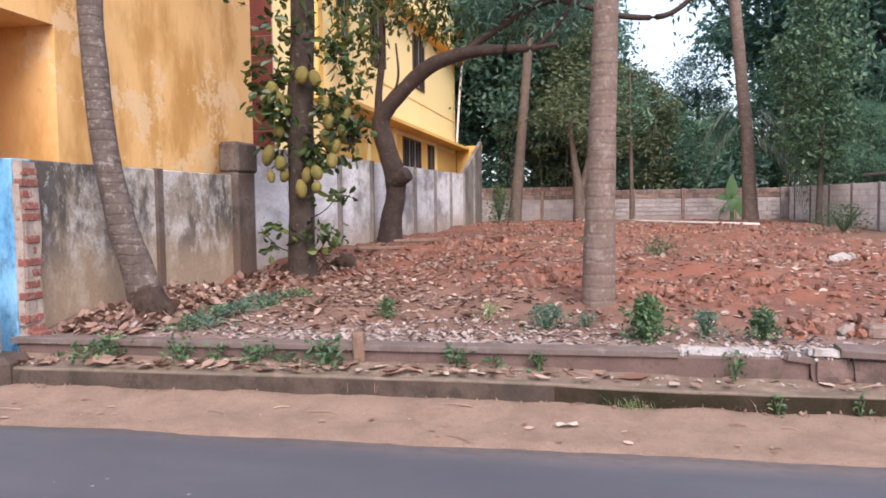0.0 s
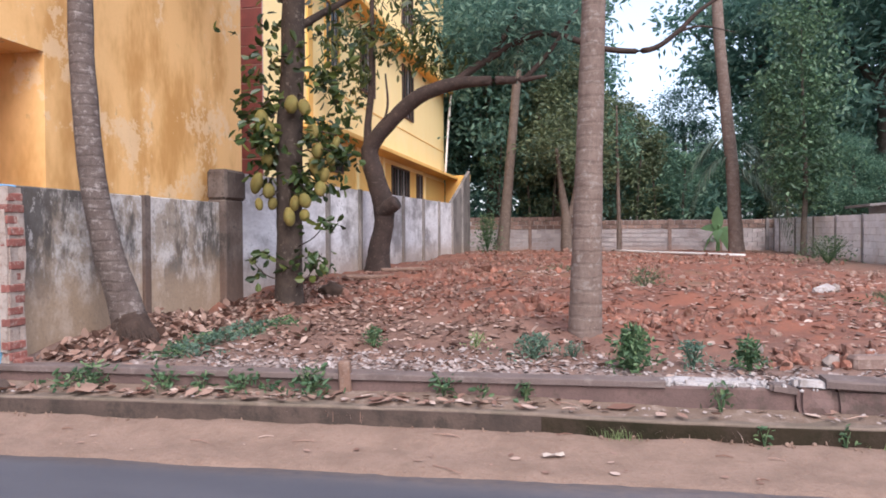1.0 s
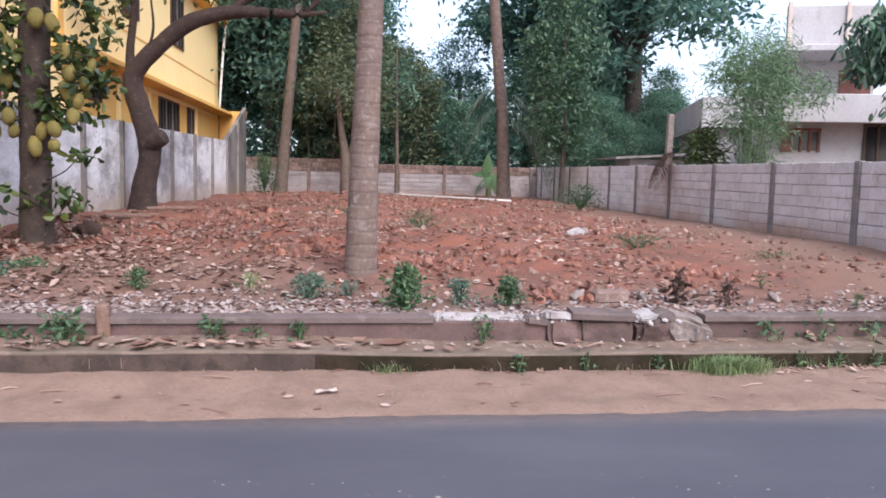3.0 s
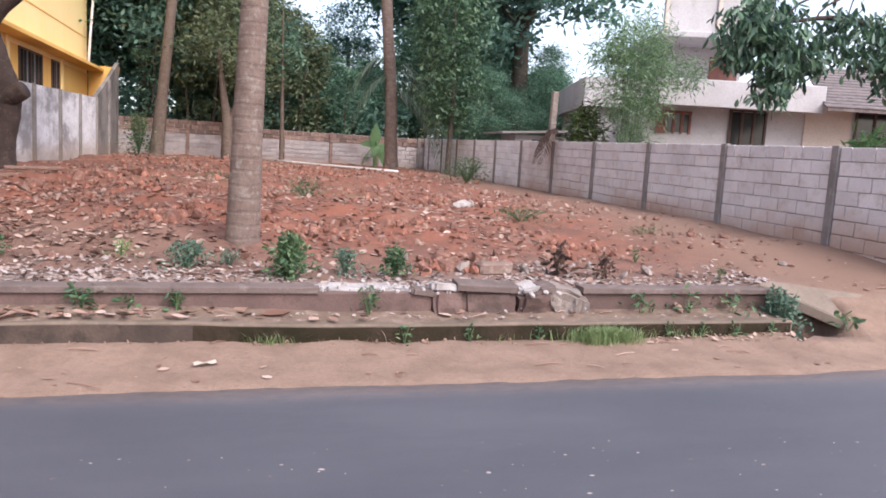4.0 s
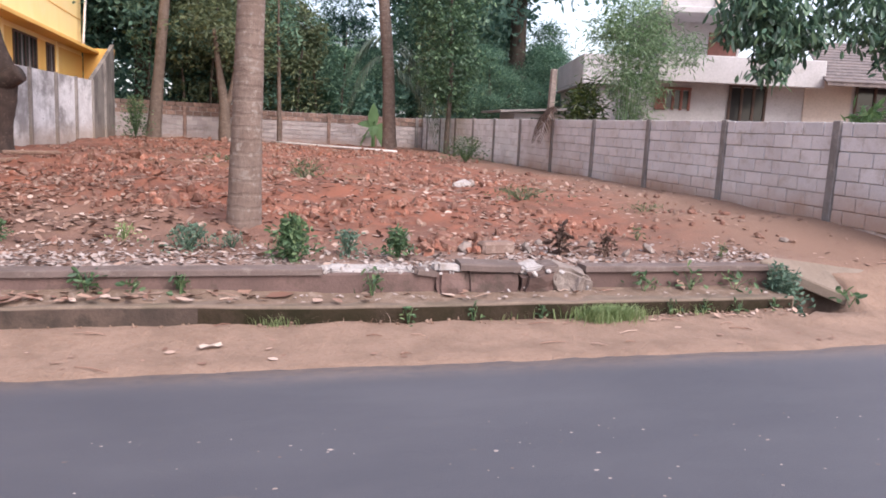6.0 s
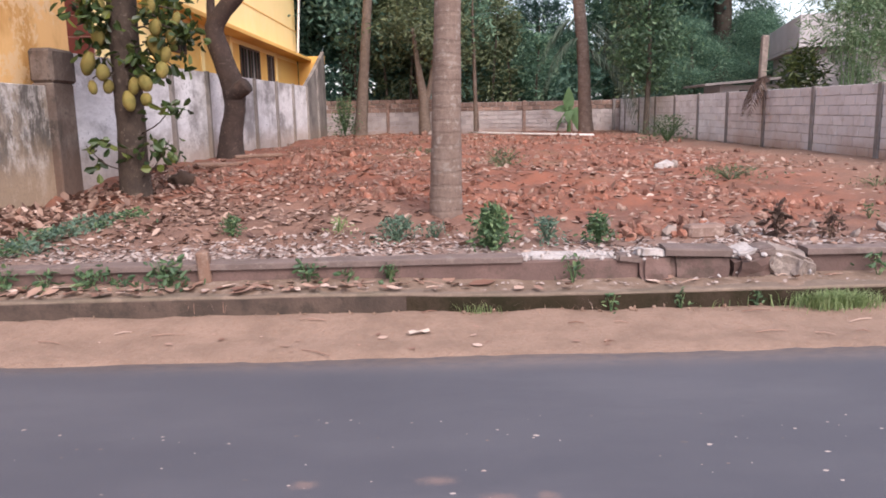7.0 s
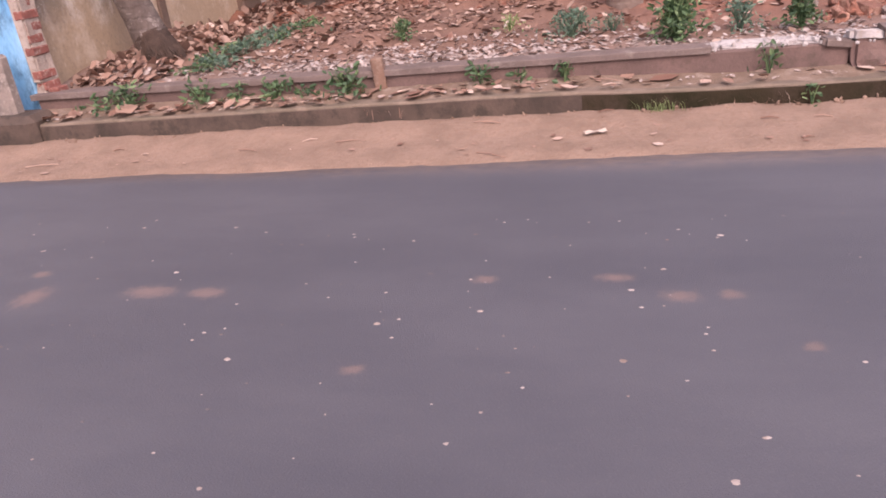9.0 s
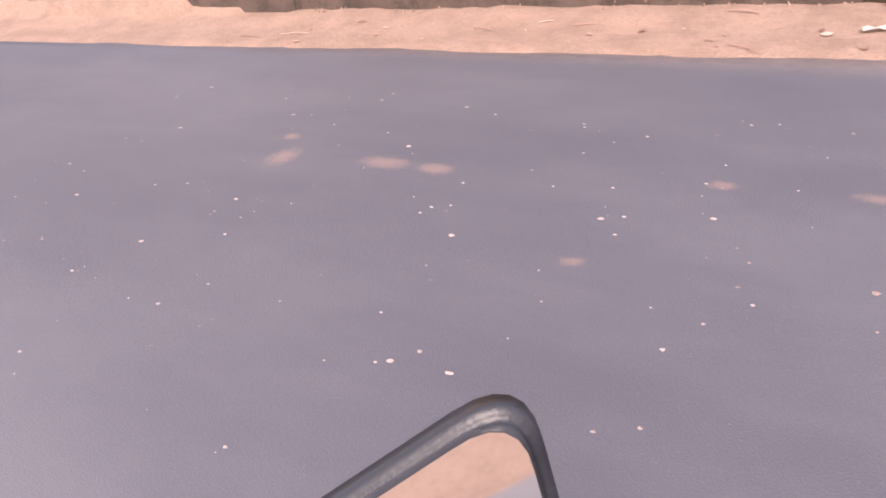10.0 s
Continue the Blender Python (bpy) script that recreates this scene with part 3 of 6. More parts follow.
def slab_plane(x, y):
    """Top of the tilted slab over the drain."""
    return 0.42 + 0.60 * (y - 6.34)


def ledge_top(x):
    """Top of the drain ledge, a little higher towards the old wall."""
    return 0.17 + 0.04 * ease(0.8, -1.2, x)


def road_edge(x):
    return 4.75 + 0.035 * x + 0.05 * max(0, min(x, 9) - 4)


def ground_height(x, y):
    v = y - 0.05 * x
    if y - road_edge(x) < -0.25 and abs(x) < 15 or y < 4:
        return -0.05
    verge = 0.012 + 0.012 * noise.noise((x * 1.3, y * 1.3, 0)) + 0.01 * noise.noise((x * 6, y * 6, 3)) - 0.05 * ease(-0.02, -0.2, y - road_edge(x))
    verge += 0.03 * ease(3.3, 4.9, x) * ease(5.3, 5.8, y) * (1 - ease(4.7, 5.15, x))
    # sand drifted against the ledge
    foot = ease(5.15, 5.62, v) * (1 - ease(5.2, 5.8, x))
    verge += foot * (0.018 + 0.035 * ease(0.8, -1.2, x) + 0.02 * noise.noise((x * 2.2, 4.0, 1.0)) + 0.012 * noise.noise((x * 7, y * 5, 6.0)))
    if y > 34.6:
        return 0.65
    if x < -5.6:
        return verge if v < 5.6 else 0.2
    if x > 7.55:
        return verge + 0.5 * ease(5.6, 8, y)
    plot = lot_height(x, y) if v > 6.12 else verge
    # the drive climbs from the verge beside the open drain
    by_wall = ease(5.8, 7.3, x)
    rise = 5.25 - 0.25 * by_wall
    drive = verge + (0.40 + 0.07 * by_wall) * ease(rise, rise + 1.3, y) + (0.23 - 0.07 * by_wall) * ease(6.3, 8.8, y)
    if x < 6.2 and 5.72 < y < 6.36 - 0.2 * (x - 5.03):
        drive = min(drive, slab_plane(x, y) - 0.12 + 0.16 * ease(5.4, 5.62, x))
    if 5.86 < y < 6.36 and x < min(5.20 + 1.45 * (6.36 - y), 5.52):
        drive = verge - 0.34
    if v > 6.12 and v < 6.3:
        plot = min(plot, 0.36)
    a = ease(4.86, 4.97, x) if y < 6.6 else ease(4.6, 5.6, x)
    return plot * (1 - a) + drive * a if y < 9 else plot * (1 - a * (1 - ease(8, 11, y))) + drive * a * (1 - ease(8, 11, y))


def make_ground():
    xs = [-900, -300, -120, -60, -30, -16, -10] + list(np.arange(-7, 9.01, 0.13)) + [11, 16, 30, 60, 120, 300, 900]
    ys = [-900, -300, -100, -40, -15, -6, -2, 2, 4.2] + list(np.arange(4.4, 14, 0.11)) + list(np.arange(14, 35.2, 0.28)) + [37, 42, 55, 80, 140, 300, 900]
    verts = [(x, y, ground_height(x, y)) for y in ys for x in xs]
    w = len(xs)
    faces = [(j * w + i, j * w + i + 1, (j + 1) * w + i + 1, (j + 1) * w + i) for j in range(len(ys) - 1) for i in range(w - 1)]
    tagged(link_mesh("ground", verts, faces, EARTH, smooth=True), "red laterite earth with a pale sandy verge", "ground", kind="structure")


def make_road():
    """Asphalt with a ragged edge against the sand."""
    bm = bmesh.new()
    xs = [-900, -200, -60, -20] + list(np.arange(-12, 14, 0.15)) + [20, 60, 200, 900]
    rows = []
    for x in xs:
        e = road_edge(max(-15, min(15, x))) + 0.03 * noise.noise((x * 1.1, 0, 0)) + 0.015 * noise.noise((x * 5, 3, 0))
        rows.append([bm.verts.new((x, y, z)) for y, z in ((-1.5, -0.06), (-1.5, 0.0), (1.5, 0.012), (e - 0.25, 0.002), (e, -0.004), (e + 0.02, -0.06))])
    for a, b in zip(rows, rows[1:]):
        for k in range(5):
            bm.faces.new((a[k], b[k], b[k + 1], a[k + 1]))
    road = tagged(part("road", bm, ASPHALT, smooth=True), "worn grey asphalt road dusted with sand", "road", kind="structure")
    # grit pressed into the asphalt
    rng = random.Random(4)
    grit = []
    for _ in range(420):
        r = rng.choice((0.003, 0.004, 0.005, 0.006, 0.008, 0.010, 0.015))
        grit.append((rng.uniform(-4.5, 4.2), rng.uniform(0.9, 3.7), r, r * rng.uniform(0.5, 0.9)))
    verts, faces, mats = [], [], []
    for s, (x, y, rx, ry) in enumerate(grit):
        i, k = len(verts), 9
        top = 0.0135 if y < 1.5 else 0.0135 - 0.010 * (y - 1.5) / 2.9
        lift = 0.0004 * (s % 7)
        for q in range(k):
            a = 2 * math.pi * q / k
            r = rng.uniform(0.65, 1.2)
            verts.append((x + math.cos(a) * rx * r, y + math.sin(a) * ry * r, top - 0.001))
        verts.append((x, y, top + lift + 0.0015))
        faces += [(i + q, i + (q + 1) % k, i + k) for q in range(k)]
        mats += [1 if s % 3 else 0] * k
    chips = tagged(link_mesh("road_grit", verts, faces, PATCH, None, smooth=True), "pale grit and small stones on the asphalt", "grit", kind="stuff")
    chips.data.materials.append(CHIP)
    chips.data.polygons.foreach_set("material_index", mats)


def along(x, off):
    """A point of the kerb line at x, off metres behind the ledge's face."""
    return 5.66 + 0.05 * x + off


def kerb_box(x0, x1, off0, off1, z0, z1, name, material, parent, bevel=0.012, tilt=(0, 0, 0), rough=0.006, label="", top=None):
    """A length of cast concrete that follows the kerb line, its faces slightly uneven."""
    n = max(1, int((x1 - x0) / 0.25))
    bm = bmesh.new()
    rings = []
    for i in range(n + 1):
        x = x0 + (x1 - x0) * i / n
        j = [rough * noise.noise((x * 4, k, z1 * 9)) for k in range(4)]
        y0, y1 = along(x, off0) + j[0], along(x, off1) + j[1]
        b = bevel
        if top:
            z1 = top(x)
        rings.append([bm.verts.new(p) for p in ((x, y0, z0), (x, y0, z1 - b + j[2]), (x, y0 + b, z1 + j[2]), (x, y1 - b, z1 + j[3]), (x, y1, z1 - b + j[3]), (x, y1, z0))])
    for a, b2 in zip(rings, rings[1:]):
        for k in range(6):
            bm.faces.new((a[k], b2[k], b2[(k + 1) % 6], a[(k + 1) % 6]))
    bm.faces.new(rings[0]), bm.faces.new(rings[-1][::-1])
    bmesh.ops.recalc_face_normals(bm, faces=bm.faces)
    if any(tilt):
        c = Vector(((x0 + x1) / 2, along((x0 + x1) / 2, (off0 + off1) / 2), z0))
        bmesh.ops.transform(bm, matrix=Matrix.Translation(c) @ pose(0, 0, 0, *tilt) @ Matrix.Translation(-c), verts=bm.verts)
    return part(name, bm, material, parent, label)


def rock(rng, at, size, squash=0.7):
    """Verts and faces of one angular stone."""
    bm = bmesh.new()
    bmesh.ops.create_icosphere(bm, subdivisions=1, radius=1)
    m = Matrix.LocRotScale(at, Euler([rng.uniform(0, 6.3) for _ in range(3)]), (size * rng.uniform(0.7, 1.2), size * rng.uniform(0.6, 1.0), size * squash * rng.uniform(0.6, 1.0)))
    v = [m @ (p.co * rng.uniform(0.75, 1.2)) for p in bm.verts]
    f = [tuple(q.index for q in t.verts) for t in bm.faces]
    bm.free()
    return v, f


def rough_box(xs, offs, zs, name, material, parent, amount, tilt=(0, 0, 0), label=""):
    """A broken lump of masonry: a block with chipped edges and uneven faces."""
    bm = bmesh.new()
    bmesh.ops.create_cube(bm, size=1)
    bmesh.ops.bevel(bm, geom=bm.edges[:], offset=0.12, segments=2, affect="EDGES")
    bmesh.ops.subdivide_edges(bm, edges=bm.edges[:], cuts=2, use_grid_fill=True)
    size = Vector((xs[1] - xs[0], offs[1] - offs[0], zs[1] - zs[0]))
    xc = (xs[0] + xs[1]) / 2
    m = Matrix.Translation((xc, along(xc, (offs[0] + offs[1]) / 2), (zs[0] + zs[1]) / 2)) @ pose(0, 0, 0, *tilt)
    for v in bm.verts:
        p = Vector([a * b for a, b in zip(v.co, size)])
        q = p * 7 + Vector((xs[0] * 13, 0, 0))
        p += Vector((noise.noise(q), noise.noise(q + Vector((9, 0, 0))), 0.5 * noise.noise(q + Vector((0, 9, 0))))) * amount
        v.co = m @ p
    return part(name, bm, material, parent, label)


def make_clods():
    """Crumbled sand and grit against the foot of the ledge."""
    r = random.Random(14)
    v, f = [], []
    for k in range(170):
        x = r.uniform(-5.2, 5.6)
        s = r.choice((0.008, 0.012, 0.018, 0.03)) * (1.0 if x > -0.5 else 0.6)
        y = along(x, -abs(r.gauss(0, 0.05)) - 0.005)
        rv, rf = rock(r, (x, y, ground_height(x, y) + s * 0.15), s, 0.5)
        f += [tuple(i + len(v) for i in q) for q in rf]
        v += [tuple(q) for q in rv]
    tagged(link_mesh("sand_clods", v, f, EARTH), "crumbled sand clods along the drain ledge", "sand", kind="stuff")


def make_kerb():
    make_clods()
    ledge = tagged(kerb_box(-9, 4.96, 0.0, 0.52, -0.1, 0.16, "drain_ledge", LEDGE, None, rough=0.012, top=ledge_top), "low concrete drain ledge along the verge", "ledge", kind="structure")
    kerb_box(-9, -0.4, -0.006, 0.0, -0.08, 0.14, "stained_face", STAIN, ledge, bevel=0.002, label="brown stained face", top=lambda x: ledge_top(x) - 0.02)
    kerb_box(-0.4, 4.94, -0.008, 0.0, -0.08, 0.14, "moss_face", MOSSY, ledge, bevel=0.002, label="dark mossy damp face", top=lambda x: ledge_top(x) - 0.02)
    # earth washed down against the kerb wall, thickest by the old wall
    xs = list(np.arange(-5.3, 4.9, 0.09))
    offs = (0.03, 0.09, 0.16, 0.23, 0.30, 0.38, 0.46)
    v = []
    for x in xs:
        for k, off in enumerate(offs):
            u = k / 6
            n = noise.noise((x * 2.1, off * 6, 3.0)) + 0.6 * noise.noise((x * 8, off * 16, 7.0))
            h = (0.07 * u ** 1.2 + 0.024 * n) * (0.55 + 0.45 * ease(1.2, -1.0, x)) - 0.012 * (1 - u)
            v.append((x, along(x, off), ledge_top(x) + h))
    w = len(offs)
    f = [(i * w + k, (i + 1) * w + k, (i + 1) * w + k + 1, i * w + k + 1) for i in range(len(xs) - 1) for k in range(w - 1)]
    tagged(link_mesh("ledge_soil", v, f, SILT, smooth=True), "brown silt washed onto the drain ledge", "soil", kind="stuff")
    wall = thing("kerb_wall", "low brown concrete kerb wall with broken coping slabs", "kerb", kind="structure")
    kerb_box(-5.3, 1.5, 0.36, 0.50, 0.05, 0.36, "wall_body", CONCRETE, wall, rough=0.018)
    kerb_box(2.95, 4.95, 0.40, 0.53, 0.05, 0.36, "wall_body", CONCRETE, wall, rough=0.018)
    for a, b in ((-5.35, -3.3), (-3.29, -1.3), (-1.29, 0.54)):
        kerb_box(a, b, 0.33, 0.53, 0.355, 0.405, "coping", COPING, wall, bevel=0.007, rough=0.01)
    kerb_box(2.93, 5.0, 0.36, 0.56, 0.355, 0.405, "coping", COPING, wall, bevel=0.007, rough=0.01)
    # bare bed where the coping is gone
    rough_box((0.53, 1.20), (0.40, 0.64), (0.33, 0.385), "lime_bed", MORTAR_WHITE, wall, 0.055, label="bare white lime mortar bed")
    rough_box((1.05, 1.48), (0.41, 0.64), (0.30, 0.375), "lime_bed", MORTAR_WHITE, wall, 0.05, (0, 5, 0))
    rough_box((1.30, 1.53), (0.32, 0.52), (0.335, 0.39), "coping", COPING, wall, 0.018, (0, 7, 3), "cracked coping end")
    rough_box((1.515, 1.775), (0.31, 0.52), (0.13, 0.40), "broken_block", CONCRETE, wall, 0.035, (-3, -2, 5), "tilted broken concrete block")
    rough_box((1.50, 1.74), (0.33, 0.55), (0.37, 0.435), "mortar_cap", MORTAR_WHITE, wall, 0.035, (-4, 3, 5))
    rough_box((1.765, 2.255), (0.32, 0.52), (0.13, 0.38), "broken_block", CONCRETE, wall, 0.022, (-2, 1, -2))
    kerb_box(1.715, 2.265, 0.29, 0.53, 0.385, 0.445, "coping", COPING, wall, bevel=0.012, tilt=(3, 2, -2), rough=0.014)
    rough_box((2.285, 2.60), (0.29, 0.52), (0.14, 0.38), "broken_block", CONCRETE, wall, 0.05, (5, -9, 6), "tilted broken concrete block")
    rough_box((2.29, 2.50), (0.32, 0.56), (0.36, 0.42), "mortar_cap", MORTAR_WHITE, wall, 0.04, (4, -10, 6))
    rough_box((2.46, 2.63), (0.30, 0.52), (0.37, 0.435), "coping", COPING, wall, 0.018, (6, -10, 4))
    rough_box((2.58, 2.92), (0.30, 0.56), (0.16, 0.40), "broken_block", STONE, wall, 0.07, (8, 16, -8), "pale crumbling concrete lump")
    rough_box((2.76, 3.0), (0.31, 0.52), (0.12, 0.33), "broken_block", STONE, wall, 0.06, (4, 12, -4))
    r = random.Random(33)
    v, f = [], []
    for k in range(150):
        x = r.uniform(0.5, 1.55) if k < 105 else r.uniform(1.5, 3.0)
        size = r.choice((0.012, 0.018, 0.026, 0.036))
        rv, rf = rock(r, (x, along(x, r.uniform(0.35, 0.60) if k < 105 else r.uniform(0.22, 0.6)), (0.375 if k < 105 or k % 2 else ledge_top(x) + 0.05) + r.uniform(-0.01, 0.012)), size, 0.6)
        f += [tuple(i + len(v) for i in q) for q in rf]
        v += [tuple(q) for q in rv]
    tagged(link_mesh("mortar_crumbs", v, f, MORTAR_WHITE, wall, "crumbled white mortar"), kind="stuff")
    # slab over the drain where the drive comes in
    slab = thing("culvert_slab", "weathered concrete culvert slab sloping to the road", "slab")
    bm = bmesh.new()
    top = [(x, y, slab_plane(x, y)) for x, y in ((4.90, 6.38), (5.60, 5.91), (6.05, 5.95), (6.05, 6.26), (5.07, 6.42))]
    lo = [bm.verts.new((x, y, z - 0.11)) for x, y, z in top]
    hi = [bm.verts.new(p) for p in top]
    bm.faces.new(hi), bm.faces.new(lo[::-1])
    for q in range(5):
        bm.faces.new((lo[q], lo[(q + 1) % 5], hi[(q + 1) % 5], hi[q]))
    bmesh.ops.bevel(bm, geom=bm.edges[:], offset=0.012, segments=1, affect="EDGES")
    part("slab_top", bm, SLAB, slab)
    # near-black wall stands in for the shade of the void under the slab
    part("drain_mouth", one_box(4.96, 5.5, 6.34, 6.44, -0.25, 0.30, 0.02), MOSSY, slab, "drain wall coloured dark as the void's shade")
    # old stump of a post
    post = thing("post_stump", "short broken brown concrete post stump", "post", at=(-2.05, 5.93, 0.19))
    part("stump", one_box(-0.05, 0.05, -0.05, 0.05, -0.02, 0.32, 0.012, m=pose(0, 0, 0, 3, -3, 8)), RUSTY, post)
    part("stump_foot", one_box(-0.08, 0.08, -0.07, 0.07, -0.03, 0.06, 0.025), RUSTY, post)


# ---- walls ----
def block_mesh(length, name="block"):
    bm = one_box(-0.012, 0.02, -length / 2, length / 2, 0, 0.18, 0.006)
    me = bpy.data.meshes.new(name)
    bm.to_mesh(me)
    bm.free()
    me.materials.append(BLOCK)
    return me


def wall_right_lift(y):
    return 0.010 * (y - 8.35)


def make_wall_right():
    """Cement-block wall between posts; its blocks, one by one, are laid last."""
    bm = bmesh.new()
    w = 0.13
    verts = [(7.41 + a, y, z) for y in (6.2, 34.3) for a, z in ((0, 0.2), (0, 1.93 + wall_right_lift(y)), (w, 1.93 + wall_right_lift(y)), (w, 0.2))]
    v = [bm.verts.new(p) for p in verts]
    for k in range(4):
        bm.faces.new((v[k], v[(k + 1) % 4], v[4 + (k + 1) % 4], v[4 + k]))
    bm.faces.new(v[:4]), bm.faces.new(v[4:][::-1])
    bmesh.ops.recalc_face_normals(bm, faces=bm.faces)
    wall = tagged(part("wall_right", bm, BLOCK_JOINT), "bare grey cement-block compound wall with concrete posts", "wall", kind="structure")
    for k in range(-1, 12):
        y = (8.38 + 2.46 * k if k < 11 else 34.0) if k >= 0 else 6.15
        part("post", one_box(7.355, 7.45, y - 0.065, y + 0.065, 0.3, 1.95 + wall_right_lift(y), 0.008), POST, wall, "dark cast concrete post")
    return wall


def lay_wall_right(wall):
    """The blocks of the panels by the drive as single pieces, those further off joined."""
    full, half = block_mesh(0.385), block_mesh(0.185)
    fv, ff = [], []
    rng = random.Random(8)
    for k in range(-1, 11):
        y0 = 8.38 + 2.46 * k + 0.065
        y1 = y0 + 2.46 - 0.13
        for c in range(8):
            z = 0.42 + 0.19 * c
            if c % 2:
                sizes = [0.195] + [0.395] * 5 + [0.195]
            else:
                sizes = [0.395] * 6
            total = sum(sizes)
            y = y0
            for s in sizes:
                s2 = s * (y1 - y0) / total
                yc = y + s2 / 2
                y += s2
                if yc < 6.3:
                    continue
                zz = z + wall_right_lift(yc) + rng.uniform(-0.004, 0.004)
                dx = rng.uniform(-0.006, 0.004)
                if k < 5 and c > 0:
                    ob = new("block", full if s > 0.3 else half)
                    ob.matrix_basis = Matrix.LocRotScale((7.40 + dx, yc, zz), None, (1, (s2 - 0.012) / (0.385 if s > 0.3 else 0.185), 1))
                    ob.parent = wall
                else:
                    i = len(fv)
                    a, b = yc - s2 / 2 + 0.007, yc + s2 / 2 - 0.007
                    fv += [(7.388 + dx, a, zz), (7.388 + dx, b, zz), (7.388 + dx, b, zz + 0.18), (7.388 + dx, a, zz + 0.18), (7.42, a, zz), (7.42, b, zz), (7.42, b, zz + 0.18), (7.42, a, zz + 0.18)]
                    ff += [(i, i + 3, i + 2, i + 1), (i, i + 1, i + 5, i + 4), (i + 3, i + 7, i + 6, i + 2), (i, i + 4, i + 7, i + 3), (i + 1, i + 2, i + 6, i + 5)]
    tagged(link_mesh("blocks", fv, ff, PALE_BLOCK, wall, "paler blocks away from the road"), kind="stuff")


def make_wall_back():
    wall = tagged(part("wall_back", one_box(-5.9, 7.45, 34.0, 34.14, 0.3, 2.16), BLOCK_JOINT), "cement-block wall with rough laterite courses on top", "wall", kind="structure")
    rng = random.Random(3)
    for name, material, z0, n, hgt, ln in (("blocks", BACK_BLOCK, 0.45, 7, 0.19, 0.4), ("laterite_blocks", LATERITE, 1.79, 3, 0.19, 0.36)):
        v, f = [], []
        for c in range(n):
            x = -5.9 + (0.2 if c % 2 else 0)
            while x < 7.3:
                zt = z0 + hgt * c
                ok = name == "blocks" or (c < 2 and rng.random() < 0.96) or (c == 2 and x < -0.5)
                if ok:
                    i = len(v)
                    d = rng.uniform(-0.02, 0.0)
                    a, b = x + 0.012, min(x + ln - 0.012, 7.4)
                    v += [(p, 33.97 + d, q) for p, q in ((a, zt), (b, zt), (b, zt + hgt - 0.02), (a, zt + hgt - 0.02))]
                    v += [(p, 34.1, q) for p, q in ((a, zt), (b, zt), (b, zt + hgt - 0.02), (a, zt + hgt - 0.02))]
                    f += [(i, i + 1, i + 2, i + 3), (i, i + 4, i + 5, i + 1), (i + 3, i + 2, i + 6, i + 7), (i, i + 3, i + 7, i + 4), (i + 1, i + 5, i + 6, i + 2)]
                x += ln
        tagged(link_mesh(name, v, f, material, wall), kind="stuff")
    for x in (-3.0, -0.6, 1.0, 3.1, 5.2, 7.1):
        part("post", one_box(x - 0.07, x + 0.07, 33.9, 34.0, 0.3, 2.2, 0.01), POST if x > 6 else LATERITE, wall)


SKEW = 0.6  # the left-hand walls run a little askew, in degrees


